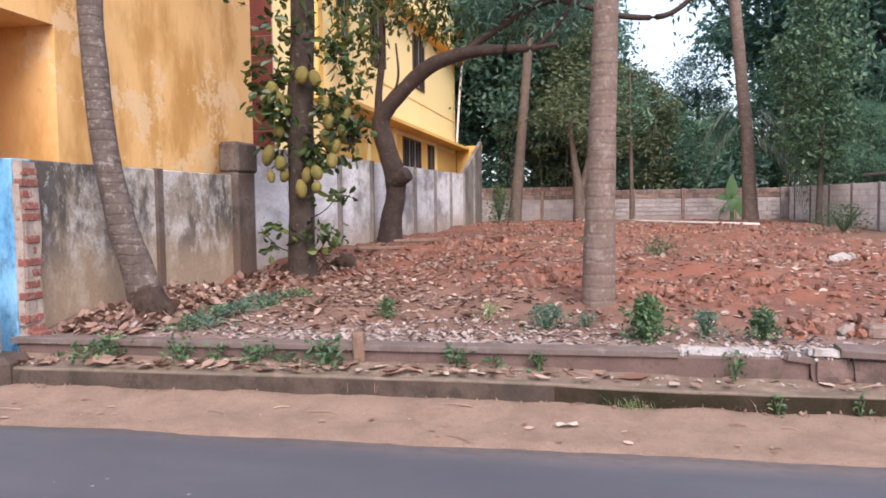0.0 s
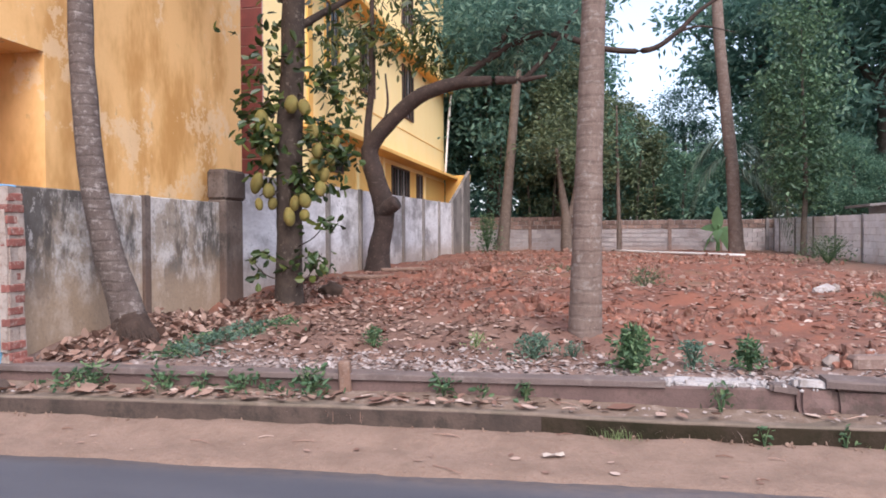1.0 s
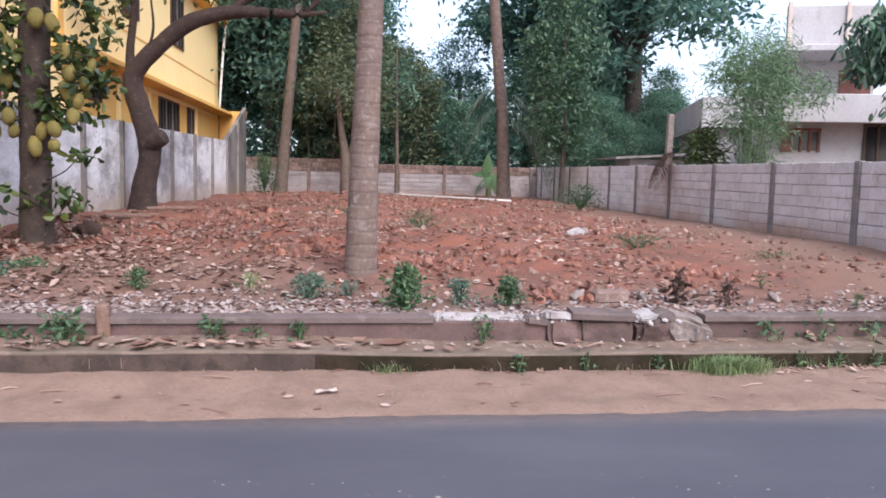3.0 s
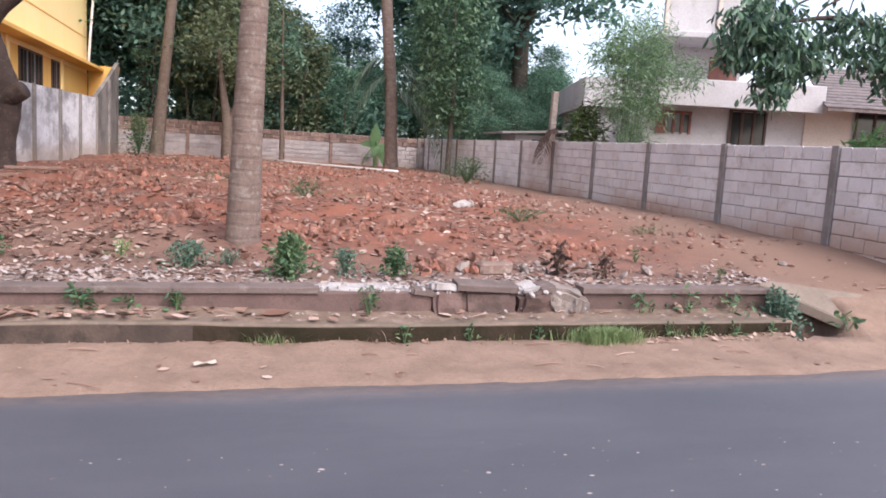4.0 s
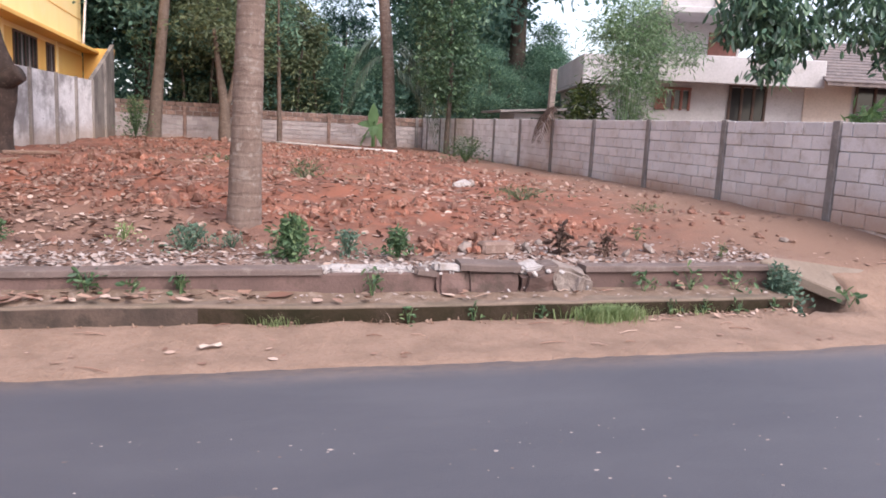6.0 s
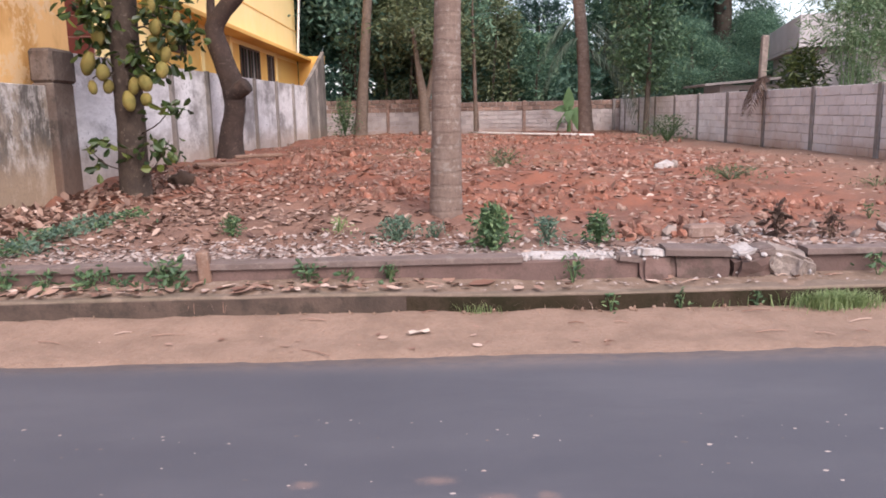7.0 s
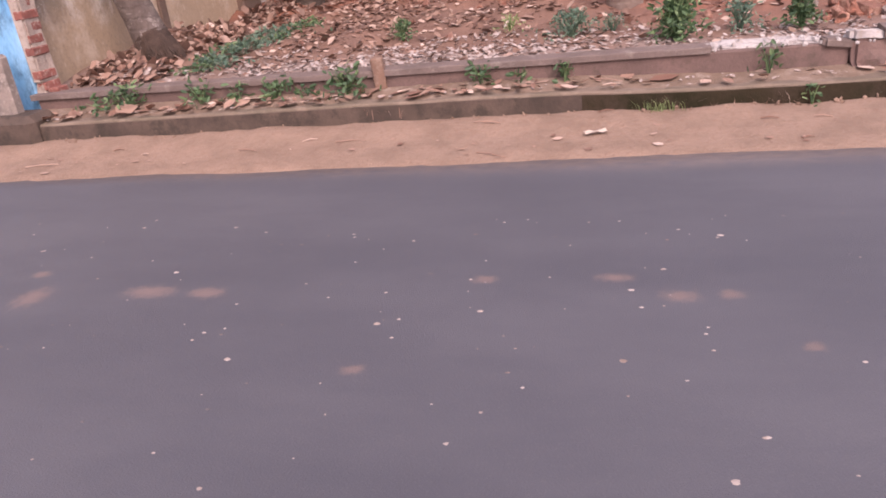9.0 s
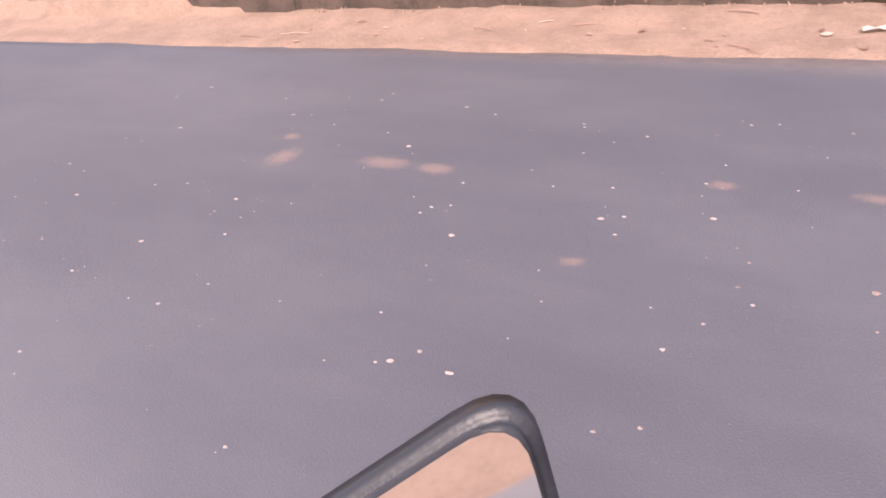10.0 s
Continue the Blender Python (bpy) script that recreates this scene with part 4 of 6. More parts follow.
def make_wall_left():
    """Old plastered wall in bays between slim posts, stepped up past the stout pillar."""
    low = tagged(part("wall_left", one_box(-5.56, -5.4, 6.1, 10.3, 0.2, 2.06, 0.012), OLD_WALL), "weathered plaster compound wall streaked black and brown", "wall", kind="structure")
    part("post", one_box(-5.44, -5.36, 8.28, 8.42, 0.3, 2.07, 0.01), OLD_POST, low)
    low.matrix_basis = pose(0, 0, 0, 0, 0, SKEW)
    high = thing("wall_left_far", "grey rain-streaked plaster wall in bays between posts", "wall", kind="structure", rz=SKEW)
    stops = [10.7, 12.7, 14.85, 17.1, 19.2, 21.3, 24.0, 26.6, 29.3, 31.7, 34.0]
    for a, b in zip(stops, stops[1:]):
        za, zb = (2.54 + (y - 10) * 0.014 + 0.36 * max(0, y - 29.5) for y in (a, b))
        bm = bmesh.new()
        v = [bm.verts.new(p) for p in ((-5.54, a, 0.2), (-5.4, a, 0.2), (-5.4, a, za), (-5.54, a, za), (-5.54, b, 0.2), (-5.4, b, 0.2), (-5.4, b, zb), (-5.54, b, zb))]
        for q in ((0, 1, 2, 3), (4, 7, 6, 5), (1, 5, 6, 2), (0, 3, 7, 4), (3, 2, 6, 7), (0, 4, 5, 1)):
            bm.faces.new([v[k] for k in q])
        part("wall_panel", bm, GREY_WALL if b < 30 else GREY_POST, high, "" if b < 30 else "dark stained panel with a climbing top")
        if a > 11:
            part("post", one_box(-5.42, -5.32, a - 0.06, a + 0.06, 0.3, za + 0.015, 0.01), GREY_POST, high)
    pillar = thing("wall_pillar", "stout mossy concrete gate pillar with a flat cap", "pillar", at=(-5.5, 10.44, 0.3))
    part("shaft", one_box(-0.2, 0.1, -0.26, 0.3, -0.1, 1.8, 0.02), OLD_POST, pillar)
    part("cap", one_box(-0.21, 0.118, -0.27, 0.38, 1.80, 2.26, 0.04), OLD_POST, pillar)
    # wall along the road, painted blue, with its broken brick end
    blue = tagged(part("wall_street", one_box(-12, -5.34, 5.80, 6.04, 0.0, 2.05, 0.01), BLUE), "blue painted street wall with peeling paint", "wall", kind="structure")
    end = thing("broken_wall_end", "broken wall end with red bricks showing", "wall end", at=(-5.34, 5.80, 0.0))
    rough_box((-5.34, -5.235), (0.40, 0.63), (0.3, 2.02), "core", PLASTER_EDGE, None, 0.03).parent = end
    end.children[0].matrix_parent_inverse = end.matrix_basis.inverted()
    rng = random.Random(5)
    z = 0.42
    while z < 1.92:
        if rng.random() < 0.8:
            d = rng.uniform(-0.02, 0.0)
            part("brick", one_box(0.02, 0.112 + d, 0.0 + rng.uniform(0, 0.03), 0.19 + rng.uniform(0, 0.04), z, z + 0.075, 0.008), BRICK, end)
        z += 0.105
    part("brick", one_box(0.05, 0.2, 0.05, 0.2, 0.36, 0.44, 0.01), BRICK, end)
    stone = thing("marker_stone", "pale granite marker stone with worn painted figures", "marker stone", at=(-5.42, 5.52, 0.15))
    part("shaft", one_box(-0.14, 0.12, -0.07, 0.07, 0.0, 0.66, 0.03), STONE, stone)
    part("figure", one_box(0.02, 0.045, -0.074, -0.066, 0.42, 0.58), BLACK_PLASTIC, stone, "dark worn painted bar")
    base = thing("concrete_footing", "rough grey concrete footing block", "footing", at=(-5.45, 5.52, 0.0))
    part("footing", one_box(-1.6, 0.40, -0.2, 0.16, 0.0, 0.3, 0.06), STAIN, base)


# ---- yellow buildings ----
def window(parent, x, y0, y1, z0, z1, bars, frame_mat=WOOD_DARK):
    """A barred window in a wall that faces +x at x."""
    w = part("window", one_box(x - 0.05, x + 0.004, y0, y1, z0, z1), GLASS, parent, "dark window with upright bars")
    t = 0.06
    for a in ((y0 - t, y0, z0 - t, z1 + t), (y1, y1 + t, z0 - t, z1 + t), (y0, y1, z1, z1 + t), (y0, y1, z0 - t, z0)):
        part("window_frame", one_box(x - 0.03, x + 0.04, a[0], a[1], a[2], a[3], 0.006), frame_mat, w)
    for k in range(1, bars + 1):
        y = y0 + (y1 - y0) * k / (bars + 1)
        part("bar", one_box(x + 0.006, x + 0.03, y - 0.03, y + 0.03, z0, z1), frame_mat if k % 2 else POST, w)


def make_buildings():
    a = thing("yellow_house", "yellow rendered house wall with damp ochre stains", "house", rz=SKEW)
    y0, y1, x = 6.05, 11.85, -5.82
    # side wall with a deep opening near the street
    for q in ((7.15, y1, 0.2, 8.5), (y0, 7.15, 3.58, 8.5), (y0, 6.3, 0.2, 3.58), (6.3, 7.15, 0.2, 1.6)):
        part("wall", one_box(x - 0.25, x, q[0], q[1], q[2], q[3]), YELLOW, a)
    # the recess's shade is put into the wall colour
    part("recess_wall", one_box(x - 0.95, x - 0.85, 6.3, 7.4, 1.0, 3.7), YELLOW_SHADE, a, "recess wall with its shade in the ochre")
    part("recess_jamb", one_box(x - 0.85, x - 0.25, 7.152, 7.4, 1.0, 3.7), YELLOW, a)
    part("recess_head", one_box(x - 0.85, x - 0.25, 6.3, 7.15, 3.582, 3.7), YELLOW, a)
    part("downpipe", one_box(x - 0.8, x - 0.7, 6.8, 6.9, 1.4, 3.5, 0.03), YELLOW_SHADE, a)
    part("wall", one_box(-12, x - 0.25, y1 - 0.25, y1, 0.2, 8.5), YELLOW, a)
    part("wall", one_box(-12, x - 0.25, y0, y0 + 0.25, 0.2, 8.5), YELLOW, a)
    part("wall", one_box(-12.25, -12, y0, y1, 0.2, 8.5), YELLOW, a)
    part("roof", one_box(-12.4, x + 0.15, y0 - 0.1, y1 + 0.02, 8.5, 8.7), YELLOW_SHADE, a)
    b = thing("yellow_apartment_building", "tall bright yellow building with barred windows and sunshade", "building", rz=SKEW)
    x, y0, y1 = -6.62, 14.5, 34.0
    part("wall", one_box(-14, x, y0, y1, 0.2, 12.5), YELLOW_CLEAN, b)
    part("roof", one_box(-14.2, x + 0.35, y0 - 0.2, y1 + 0.3, 12.5, 12.7), YELLOW_SHADE, b)
    # storey below the sunshade, its shade put into a darker yellow
    part("lower_band", one_box(x, x + 0.02, 17.3, y1, 0.2, 3.95), YELLOW_SHADE, b, "lower storey wall with the sunshade's shade in its ochre")
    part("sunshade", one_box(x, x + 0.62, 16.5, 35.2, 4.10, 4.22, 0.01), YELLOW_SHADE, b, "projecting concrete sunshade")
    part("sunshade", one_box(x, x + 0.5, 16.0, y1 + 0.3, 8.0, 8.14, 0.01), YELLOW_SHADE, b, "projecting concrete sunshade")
    for yy in (17.4, 20.6, 23.4, 29.6):
        part("pilaster", one_box(x + 0.02, x + 0.06, yy, yy + 0.25, 0.2, 4.1), YELLOW_CLEAN, b)
    window(b, x + 0.024, 18.6, 19.4, 3.28, 3.8, 1)
    window(b, x + 0.024, 24.6, 27.0, 2.6, 3.88, 5)
    window(b, x + 0.024, 28.3, 29.2, 2.6, 3.88, 2)
    window(b, x + 0.004, 18.2, 19.2, 6.0, 7.6, 2, YELLOW_SHADE)
    window(b, x + 0.004, 21.2, 22.6, 5.9, 7.7, 3)
    window(b, x + 0.004, 26.2, 27.8, 5.9, 7.7, 3)
    window(b, x + 0.004, 19.0, 20.6, 9.2, 11.0, 3)
    window(b, x + 0.004, 26.2, 27.8, 9.2, 11.0, 3)
    for z in (5.35,):
        part("string_line", one_box(x, x + 0.02, 16, y1, z, z + 0.03), YELLOW_SHADE, b)
    part("pilaster", one_box(x, x + 0.05, 16.9, 17.2, 4.3, 8.0), YELLOW_SHADE, b)
    # maroon tiled end with pale joints
    part("tile_backing", one_box(-9.0, x - 0.002, y0 - 0.03, y0, 0.2, 12.4), GROUT, b, "pale joints between tiles")
    me = bpy.data.meshes.new("tile")
    bm = one_box(-0.45, 0.45, -0.012, 0.0, 0, 0.375, 0.006)
    bm.to_mesh(me)
    bm.free()
    me.materials.append(MAROON)
    for i in range(24):
        for j in range(3):
            t = new("tile", me)
            t.parent = b
            t.matrix_basis = pose(-7.08 - 0.92 * j, y0 - 0.03, 2.0 + 0.39 * i)
    # pipe standing against the far corner
    pipe = limb("drain_pipe", [(x + 0.25, 33.0, 4.2, 0.05), (x + 0.32, 33.4, 6.4, 0.05), (x + 0.4, 33.7, 8.0, 0.05)], PVC, b, seg=8, lump=0, label="thin pale pipe")
    # low slanting wall behind
    rear = thing("yellow_side_wall", "low yellow wall with a slanting top edge", "wall", rz=SKEW)
    bm = bmesh.new()
    pts = [(-6.6, 2.3), (-5.6, 2.3), (-5.6, 2.75), (-5.42, 4.33), (-6.6, 4.3)]
    lo = [bm.verts.new((p, 34.2, q)) for p, q in pts]
    hi = [bm.verts.new((p, 34.4, q)) for p, q in pts]
    bm.faces.new(lo), bm.faces.new(hi[::-1])
    for k in range(5):
        bm.faces.new((lo[k], hi[k], hi[(k + 1) % 5], lo[(k + 1) % 5]))
    bmesh.ops.recalc_face_normals(bm, faces=bm.faces)
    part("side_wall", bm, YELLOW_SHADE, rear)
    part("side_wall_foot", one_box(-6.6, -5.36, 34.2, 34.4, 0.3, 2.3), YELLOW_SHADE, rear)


def make_white_house():
    """White two-storey house behind the block wall, turned a little towards the plot."""
    h = thing("white_house", "white two-storey house with tiled porch roof", "house", at=(9.3, 21.6, 0.45), rz=-14)
    part("wall", one_box(2.3, 7.5, 0.4, 9, 0, 3.0), WHITE, h)
    part("wall", one_box(7.5, 12.0, 0.4, 9, 0, 3.35), WHITE, h)
    part("wall", one_box(1.0, 2.3, 3.0, 9, 0, 3.0), WHITE, h)
    part("slab", one_box(2.4, 7.4, -0.5, 9, 3.0, 3.16, 0.02), WHITE, h)
    part("balcony_front", one_box(0.75, 3.2, 2.6, 2.75, 3.1, 4.0, 0.02), WHITE, h)
    part("balcony_side", one_box(0.75, 0.9, 2.75, 8.5, 3.1, 4.0, 0.02), WHITE, h)
    part("balcony_floor", one_box(0.75, 3.2, 2.6, 9, 3.0, 3.1, 0.01), WHITE, h)
    part("canopy", one_box(2.4, 7.4, -0.52, -0.4, 2.95, 3.75, 0.02), WHITE, h, "plain white parapet band")
    part("upper_wall", one_box(3.8, 6.3, 3.6, 9, 3.16, 5.5), WHITE, h)
    part("roof", one_box(2.9, 6.6, 1.6, 9.4, 5.3, 5.5, 0.02), WHITE, h)
    part("parapet", one_box(3.0, 6.5, 1.8, 1.92, 5.5, 6.7, 0.02), WHITE, h)
    for x in (3.0, 4.7, 6.4):
        part("parapet_post", one_box(x, x + 0.12, 1.72, 1.8, 5.5, 6.8, 0.01), CREAM, h)
    part("upper_door", one_box(5.2, 6.2, 3.56, 3.62, 3.2, 5.0, 0.01), RED_WOOD, h, "red-brown wooden door")
    part("corner_band", one_box(7.25, 8.7, 0.36, 0.4, 0, 3.3), CREAM, h)
    for x0, x1, z0, z1, m in ((2.95, 3.7, 2.2, 2.75, RED_WOOD), (4.95, 6.05, 0.4, 2.92, WOOD_DARK), (8.85, 10.6, 0.6, 3.1, WOOD_DARK)):
        y = 0.4
        w = part("window", one_box(x0, x1, y - 0.02, y + 0.04, z0, z1), GLASS, h, "dark window in a red-brown frame")
        for k in range(4):
            xx = x0 + (x1 - x0) * k / 3
            part("window_frame", one_box(xx - 0.04, xx + 0.04, y - 0.06, y - 0.02, z0 - 0.05, z1 + 0.05, 0.006), m, w)
        part("window_frame", one_box(x0 - 0.05, x1 + 0.05, y - 0.065, y - 0.02, z1 + 0.02, z1 + 0.1, 0.006), m, w)
    part("shutter", one_box(2.62, 2.9, 0.3, 0.36, 2.15, 2.78, 0.008), RED_WOOD, h, "open red wooden shutter")
    bm = bmesh.new()
    q = [(7.3, -0.9, 3.12), (12.4, -0.9, 3.12), (12.4, 3.0, 4.75), (8.3, 3.0, 4.75)]
    lo = [bm.verts.new((a, b, c - 0.1)) for a, b, c in q]
    hi = [bm.verts.new(p) for p in q]
    bm.faces.new(hi), bm.faces.new(lo[::-1])
    for k in range(4):
        bm.faces.new((lo[k], lo[(k + 1) % 4], hi[(k + 1) % 4], hi[k]))
    roof = part("porch_roof", bm, ROOF_TILE, h, "grey weathered tiled roof")
    for k in range(14):
        u = k / 14
        part("tile_course", one_box(7.25 + u, 12.45, -0.02, 0.26, -0.015, 0.03, 0.008, m=Matrix.Translation((0, -0.9 + 3.9 * u, 3.13 + 1.65 * u)) @ pose(0, 0, 0, 20, 0, 0)), ROOF_TILE, roof)
    # open carport beyond the porch, closed by a white grille
    port = thing("carport", "low dark carport with a white metal grille", "carport", at=(9.3, 21.6, 0.45), rz=-14)
    part("carport_roof", one_box(12.46, 18.5, -0.6, 5.0, 2.75, 2.95, 0.02), POST, port)
    part("back_wall", one_box(12.1, 18.4, 5.0, 5.2, 0, 2.75), CREAM, port)
    for x in (12.5, 15.4, 18.3):
        part("carport_post", one_box(x, x + 0.14, -0.4, -0.26, 0, 2.75, 0.01), POST, port)
    grille = part("grille", one_box(12.7, 15.3, 0.0, 0.05, 2.05, 2.12, 0.005), WHITE, port, "white metal grille")
    for z in (1.3, 1.65):
        part("rail", one_box(12.7, 15.3, 0.0, 0.04, z, z + 0.05, 0.005), WHITE, grille)
    for k in range(11):
        part("grille_bar", one_box(12.75 + 0.25 * k, 12.79 + 0.25 * k, -0.04, 0.0, 0.0, 2.1, 0.005), WHITE, grille)
    shed = thing("shed", "small grey shed with a thin flat roof", "shed", at=(9.1, 24.5, 0.62))
    part("shed_wall", one_box(-0.6, 1.5, 0, 1.6, 0, 1.75), WHITE, shed)
    part("shed_roof", one_box(-1.1, 1.9, -0.4, 1.9, 1.8, 1.88, 0.01, m=pose(0, 0, 0, 0, -4, 0)), POST, shed)
    for x in (0.0, 0.8):
        part("opening", one_box(x, x + 0.5, -0.02, 0.05, 1.25, 1.6), GLASS, shed, "dark opening")
    pole = thing("concrete_pole", "plain pale concrete pole behind the wall", "pole", at=(8.95, 22.5, 0.4))
    part("pole", one_box(-0.09, 0.09, -0.09, 0.09, 0, 3.3, 0.015, m=pose(0, 0, 0, 0, 1.5, 0)), STONE, pole)


# ---- trees ----
def crown(parent, rng, blobs, material, leaf, width, name="crown", droop=0.4, label="", rounded=False):
    """One crown from several clumped leaf masses: (centre, radii, clumps, leaves a clump, clump size)."""
    spots = np.concatenate([clumped(rng, *b)[0] for b in blobs])
    v, f = leaf_mesh(spots, leaf, width, rng, droop, rounded=rounded)
    return link_mesh(name, v, f, material, parent, label)


def palm_crown(parent, top, rng, n=14, length=3.2, name="frond", material=None, thin=0.03):
    for k in range(n):
        v, f = frond_mesh(top, 2 * math.pi * k / n + rng.uniform(-0.2, 0.2), length * rng.uniform(0.8, 1.1), rng, rise=rng.uniform(0.0, 0.8), fall=rng.uniform(0.8, 1.3), leaf=0.75, thin=thin)
        link_mesh(name, v, f, material or FROND, parent)


def make_plot_trees():
    rng = np.random.default_rng(11)
    palm = thing("areca_palm", "straight ringed grey-brown palm trunk on bare earth", "palm tree")
    limb("trunk", [(-0.12, 8.1, 0.25, 0.215), (-0.115, 8.1, 0.5, 0.185), (-0.10, 8.1, 1.2, 0.165), (-0.07, 8.1, 2.3, 0.145), (-0.02, 8.1, 4.1, 0.125), (0.02, 8.1, 6.5, 0.12), (0.05, 8.1, 9.5, 0.10)], PALM_BARK, palm, seg=20, lump=0.04, per=10)
    palm_crown(palm, (0.05, 8.1, 9.5), rng)
    coco = thing("coconut_palm", "leaning coconut palm with grey scarred bark", "palm tree")
    limb("trunk", [(-4.80, 7.08, 0.25, 0.22), (-4.86, 7.08, 0.55, 0.195), (-4.96, 7.06, 0.96, 0.165), (-5.06, 6.97, 1.45, 0.148), (-5.17, 6.90, 2.17, 0.136), (-5.28, 6.92, 3.19, 0.13), (-5.32, 6.94, 4.1, 0.125), (-5.3, 6.9, 6.5, 0.12), (-5.2, 6.8, 9.5, 0.11)], COCO_BARK, coco, seg=18, lump=0.07, per=8)
    limb("root_mass", [(-4.78, 7.05, 0.3, 0.25), (-4.81, 7.06, 0.45, 0.225), (-4.86, 7.07, 0.60, 0.195), (-4.90, 7.07, 0.72, 0.175)], ROOT, coco, seg=18, lump=0.16, label="dark fibrous root base")
    rv, rf = [], []
    for k in range(260):
        a, h = rng.uniform(0, 6.28), rng.uniform(0.15, 0.42)
        r0, r1 = 0.175 + 0.05 * ease(0.75, 0.4, 0.36 + h), 0.25 + rng.uniform(-0.03, 0.03)
        c, d = math.cos(a), math.sin(a)
        tv, tf = tube([(-4.87 + c * r0, 7.07 + d * r0, 0.36 + h * 0.8), (-4.82 + c * (r0 + 0.055), 7.06 + d * (r0 + 0.055), 0.44 + h * 0.25), (-4.78 + c * r1, 7.05 + d * r1, 0.34)], [0.007, 0.009, 0.005], 4)
        rf += [tuple(i + len(rv) for i in q) for q in tf]
        rv += tv
    tagged(link_mesh("root_skirt", rv, rf, ROOT, coco, "dark fibrous roots"), kind="stuff")
    palm_crown(coco, (-5.2, 6.8, 9.5), rng)
    jack = thing("jackfruit_tree", "jackfruit tree hung with ripening green-yellow fruit", "fruit tree")
    limb("trunk", [(-4.50, 10.4, 0.3, 0.24), (-4.50, 10.4, 0.9, 0.20), (-4.48, 10.4, 2.0, 0.19), (-4.47, 10.4, 2.9, 0.195), (-4.42, 10.4, 3.9, 0.18), (-4.38, 10.4, 5.2, 0.16), (-4.3, 10.4, 7.5, 0.12)], JACK_BARK, jack, seg=16, lump=0.08, per=8)
    for k, (a, z, ln) in enumerate(((0.4, 4.6, 1.6), (2.4, 4.9, 1.4), (4.2, 5.3, 1.5), (5.6, 6.0, 1.3))):
        limb("branch", [(-4.4, 10.4, z, 0.07), (-4.4 + 0.5 * ln * math.cos(a), 10.4 + 0.5 * ln * math.sin(a), z + 0.5, 0.045), (-4.4 + ln * math.cos(a), 10.4 + ln * math.sin(a), z + 0.9, 0.02)], JACK_BARK, jack, seg=7)
    fruit = [(-4.86, 10.12, 2.33, 0.15), (-4.67, 10.12, 2.21, 0.125), (-4.65, 10.2, 2.03, 0.095), (-4.35, 10.1, 1.83, 0.145), (-4.11, 10.12, 2.06, 0.13), (-4.13, 10.15, 1.85, 0.10), (-3.97, 10.2, 2.55, 0.135), (-3.84, 10.2, 2.43, 0.10), (-4.73, 10.2, 2.69, 0.12), (-4.27, 10.12, 2.03, 0.105),
             (-4.3, 10.1, 3.45, 0.145), (-4.11, 10.12, 3.40, 0.115), (-4.79, 10.15, 3.27, 0.145), (-4.66, 10.15, 3.11, 0.13), (-4.02, 10.2, 3.07, 0.13),
             (-3.93, 10.15, 2.78, 0.12), (-3.76, 10.22, 2.66, 0.10), (-3.9, 10.18, 2.24, 0.11), (-3.68, 10.25, 2.9, 0.09), (-4.84, 10.15, 2.02, 0.10)]
    bm = bmesh.new()
    bmesh.ops.create_uvsphere(bm, u_segments=14, v_segments=10, radius=1)
    for p in bm.verts:
        p.co *= 1 + 0.10 * noise.noise(p.co * 2.3)
        p.co.z *= 1.35 + 0.12 * p.co.x
    me = bpy.data.meshes.new("fruit")
    bm.to_mesh(me)
    bm.free()
    me.materials.append(FRUIT)
    me.polygons.foreach_set("use_smooth", [True] * len(me.polygons))
    r2 = random.Random(2)
    for x, y, z, r in fruit:
        ob = new("fruit", me)
        ob.parent = jack
        ob.matrix_basis = Matrix.LocRotScale((x, y - 0.02, z), Euler((r2.uniform(-0.3, 0.3), r2.uniform(-0.3, 0.3), r2.uniform(0, 6))), (r * 0.78 * r2.uniform(0.75, 1), r * 0.78 * r2.uniform(0.75, 1), r * 0.8 * r2.uniform(0.8, 1.1)))
        limb("stalk", [(-4.46 + 0.4 * (x + 4.46), 10.38, z + r * 1.9, 0.014), (x * 0.7 - 4.46 * 0.3, y + 0.05, z + r * 1.9, 0.012), (x, y, z + r * 1.2, 0.010)], JACK_BARK, jack, seg=5, per=2)
    blobs = [((-4.85, 10.35, 3.2), (0.36, 0.25, 0.9), 22, 8, 0.11), ((-3.85, 10.6, 3.1), (0.34, 0.15, 0.9), 22, 9, 0.12), ((-4.25, 10.4, 2.3), (0.42, 0.15, 0.4), 16, 9, 0.11), ((-4.1, 10.0, 2.8), (0.5, 0.05, 0.7), 10, 7, 0.1), ((-4.75, 10.0, 2.85), (0.3, 0.05, 0.4), 9, 7, 0.1),
             ((-4.9, 10.3, 4.3), (0.5, 0.4, 0.6), 12, 8, 0.12), ((-3.9, 10.3, 4.3), (0.55, 0.4, 0.6), 14, 9, 0.13), ((-4.3, 10.4, 6.4), (1.9, 1.6, 1.5), 70, 12, 0.2),
             ((-4.75, 10.2, 1.1), (0.3, 0.2, 0.35), 6, 5, 0.08), ((-4.1, 10.3, 1.1), (0.3, 0.2, 0.3), 8, 6, 0.09), ((-4.0, 10.2, 1.75), (0.35, 0.2, 0.3), 7, 4, 0.08)]
    crown(jack, rng, blobs, JACK_LEAF, 0.17, 0.10, name="foliage", droop=0.5, rounded=True)
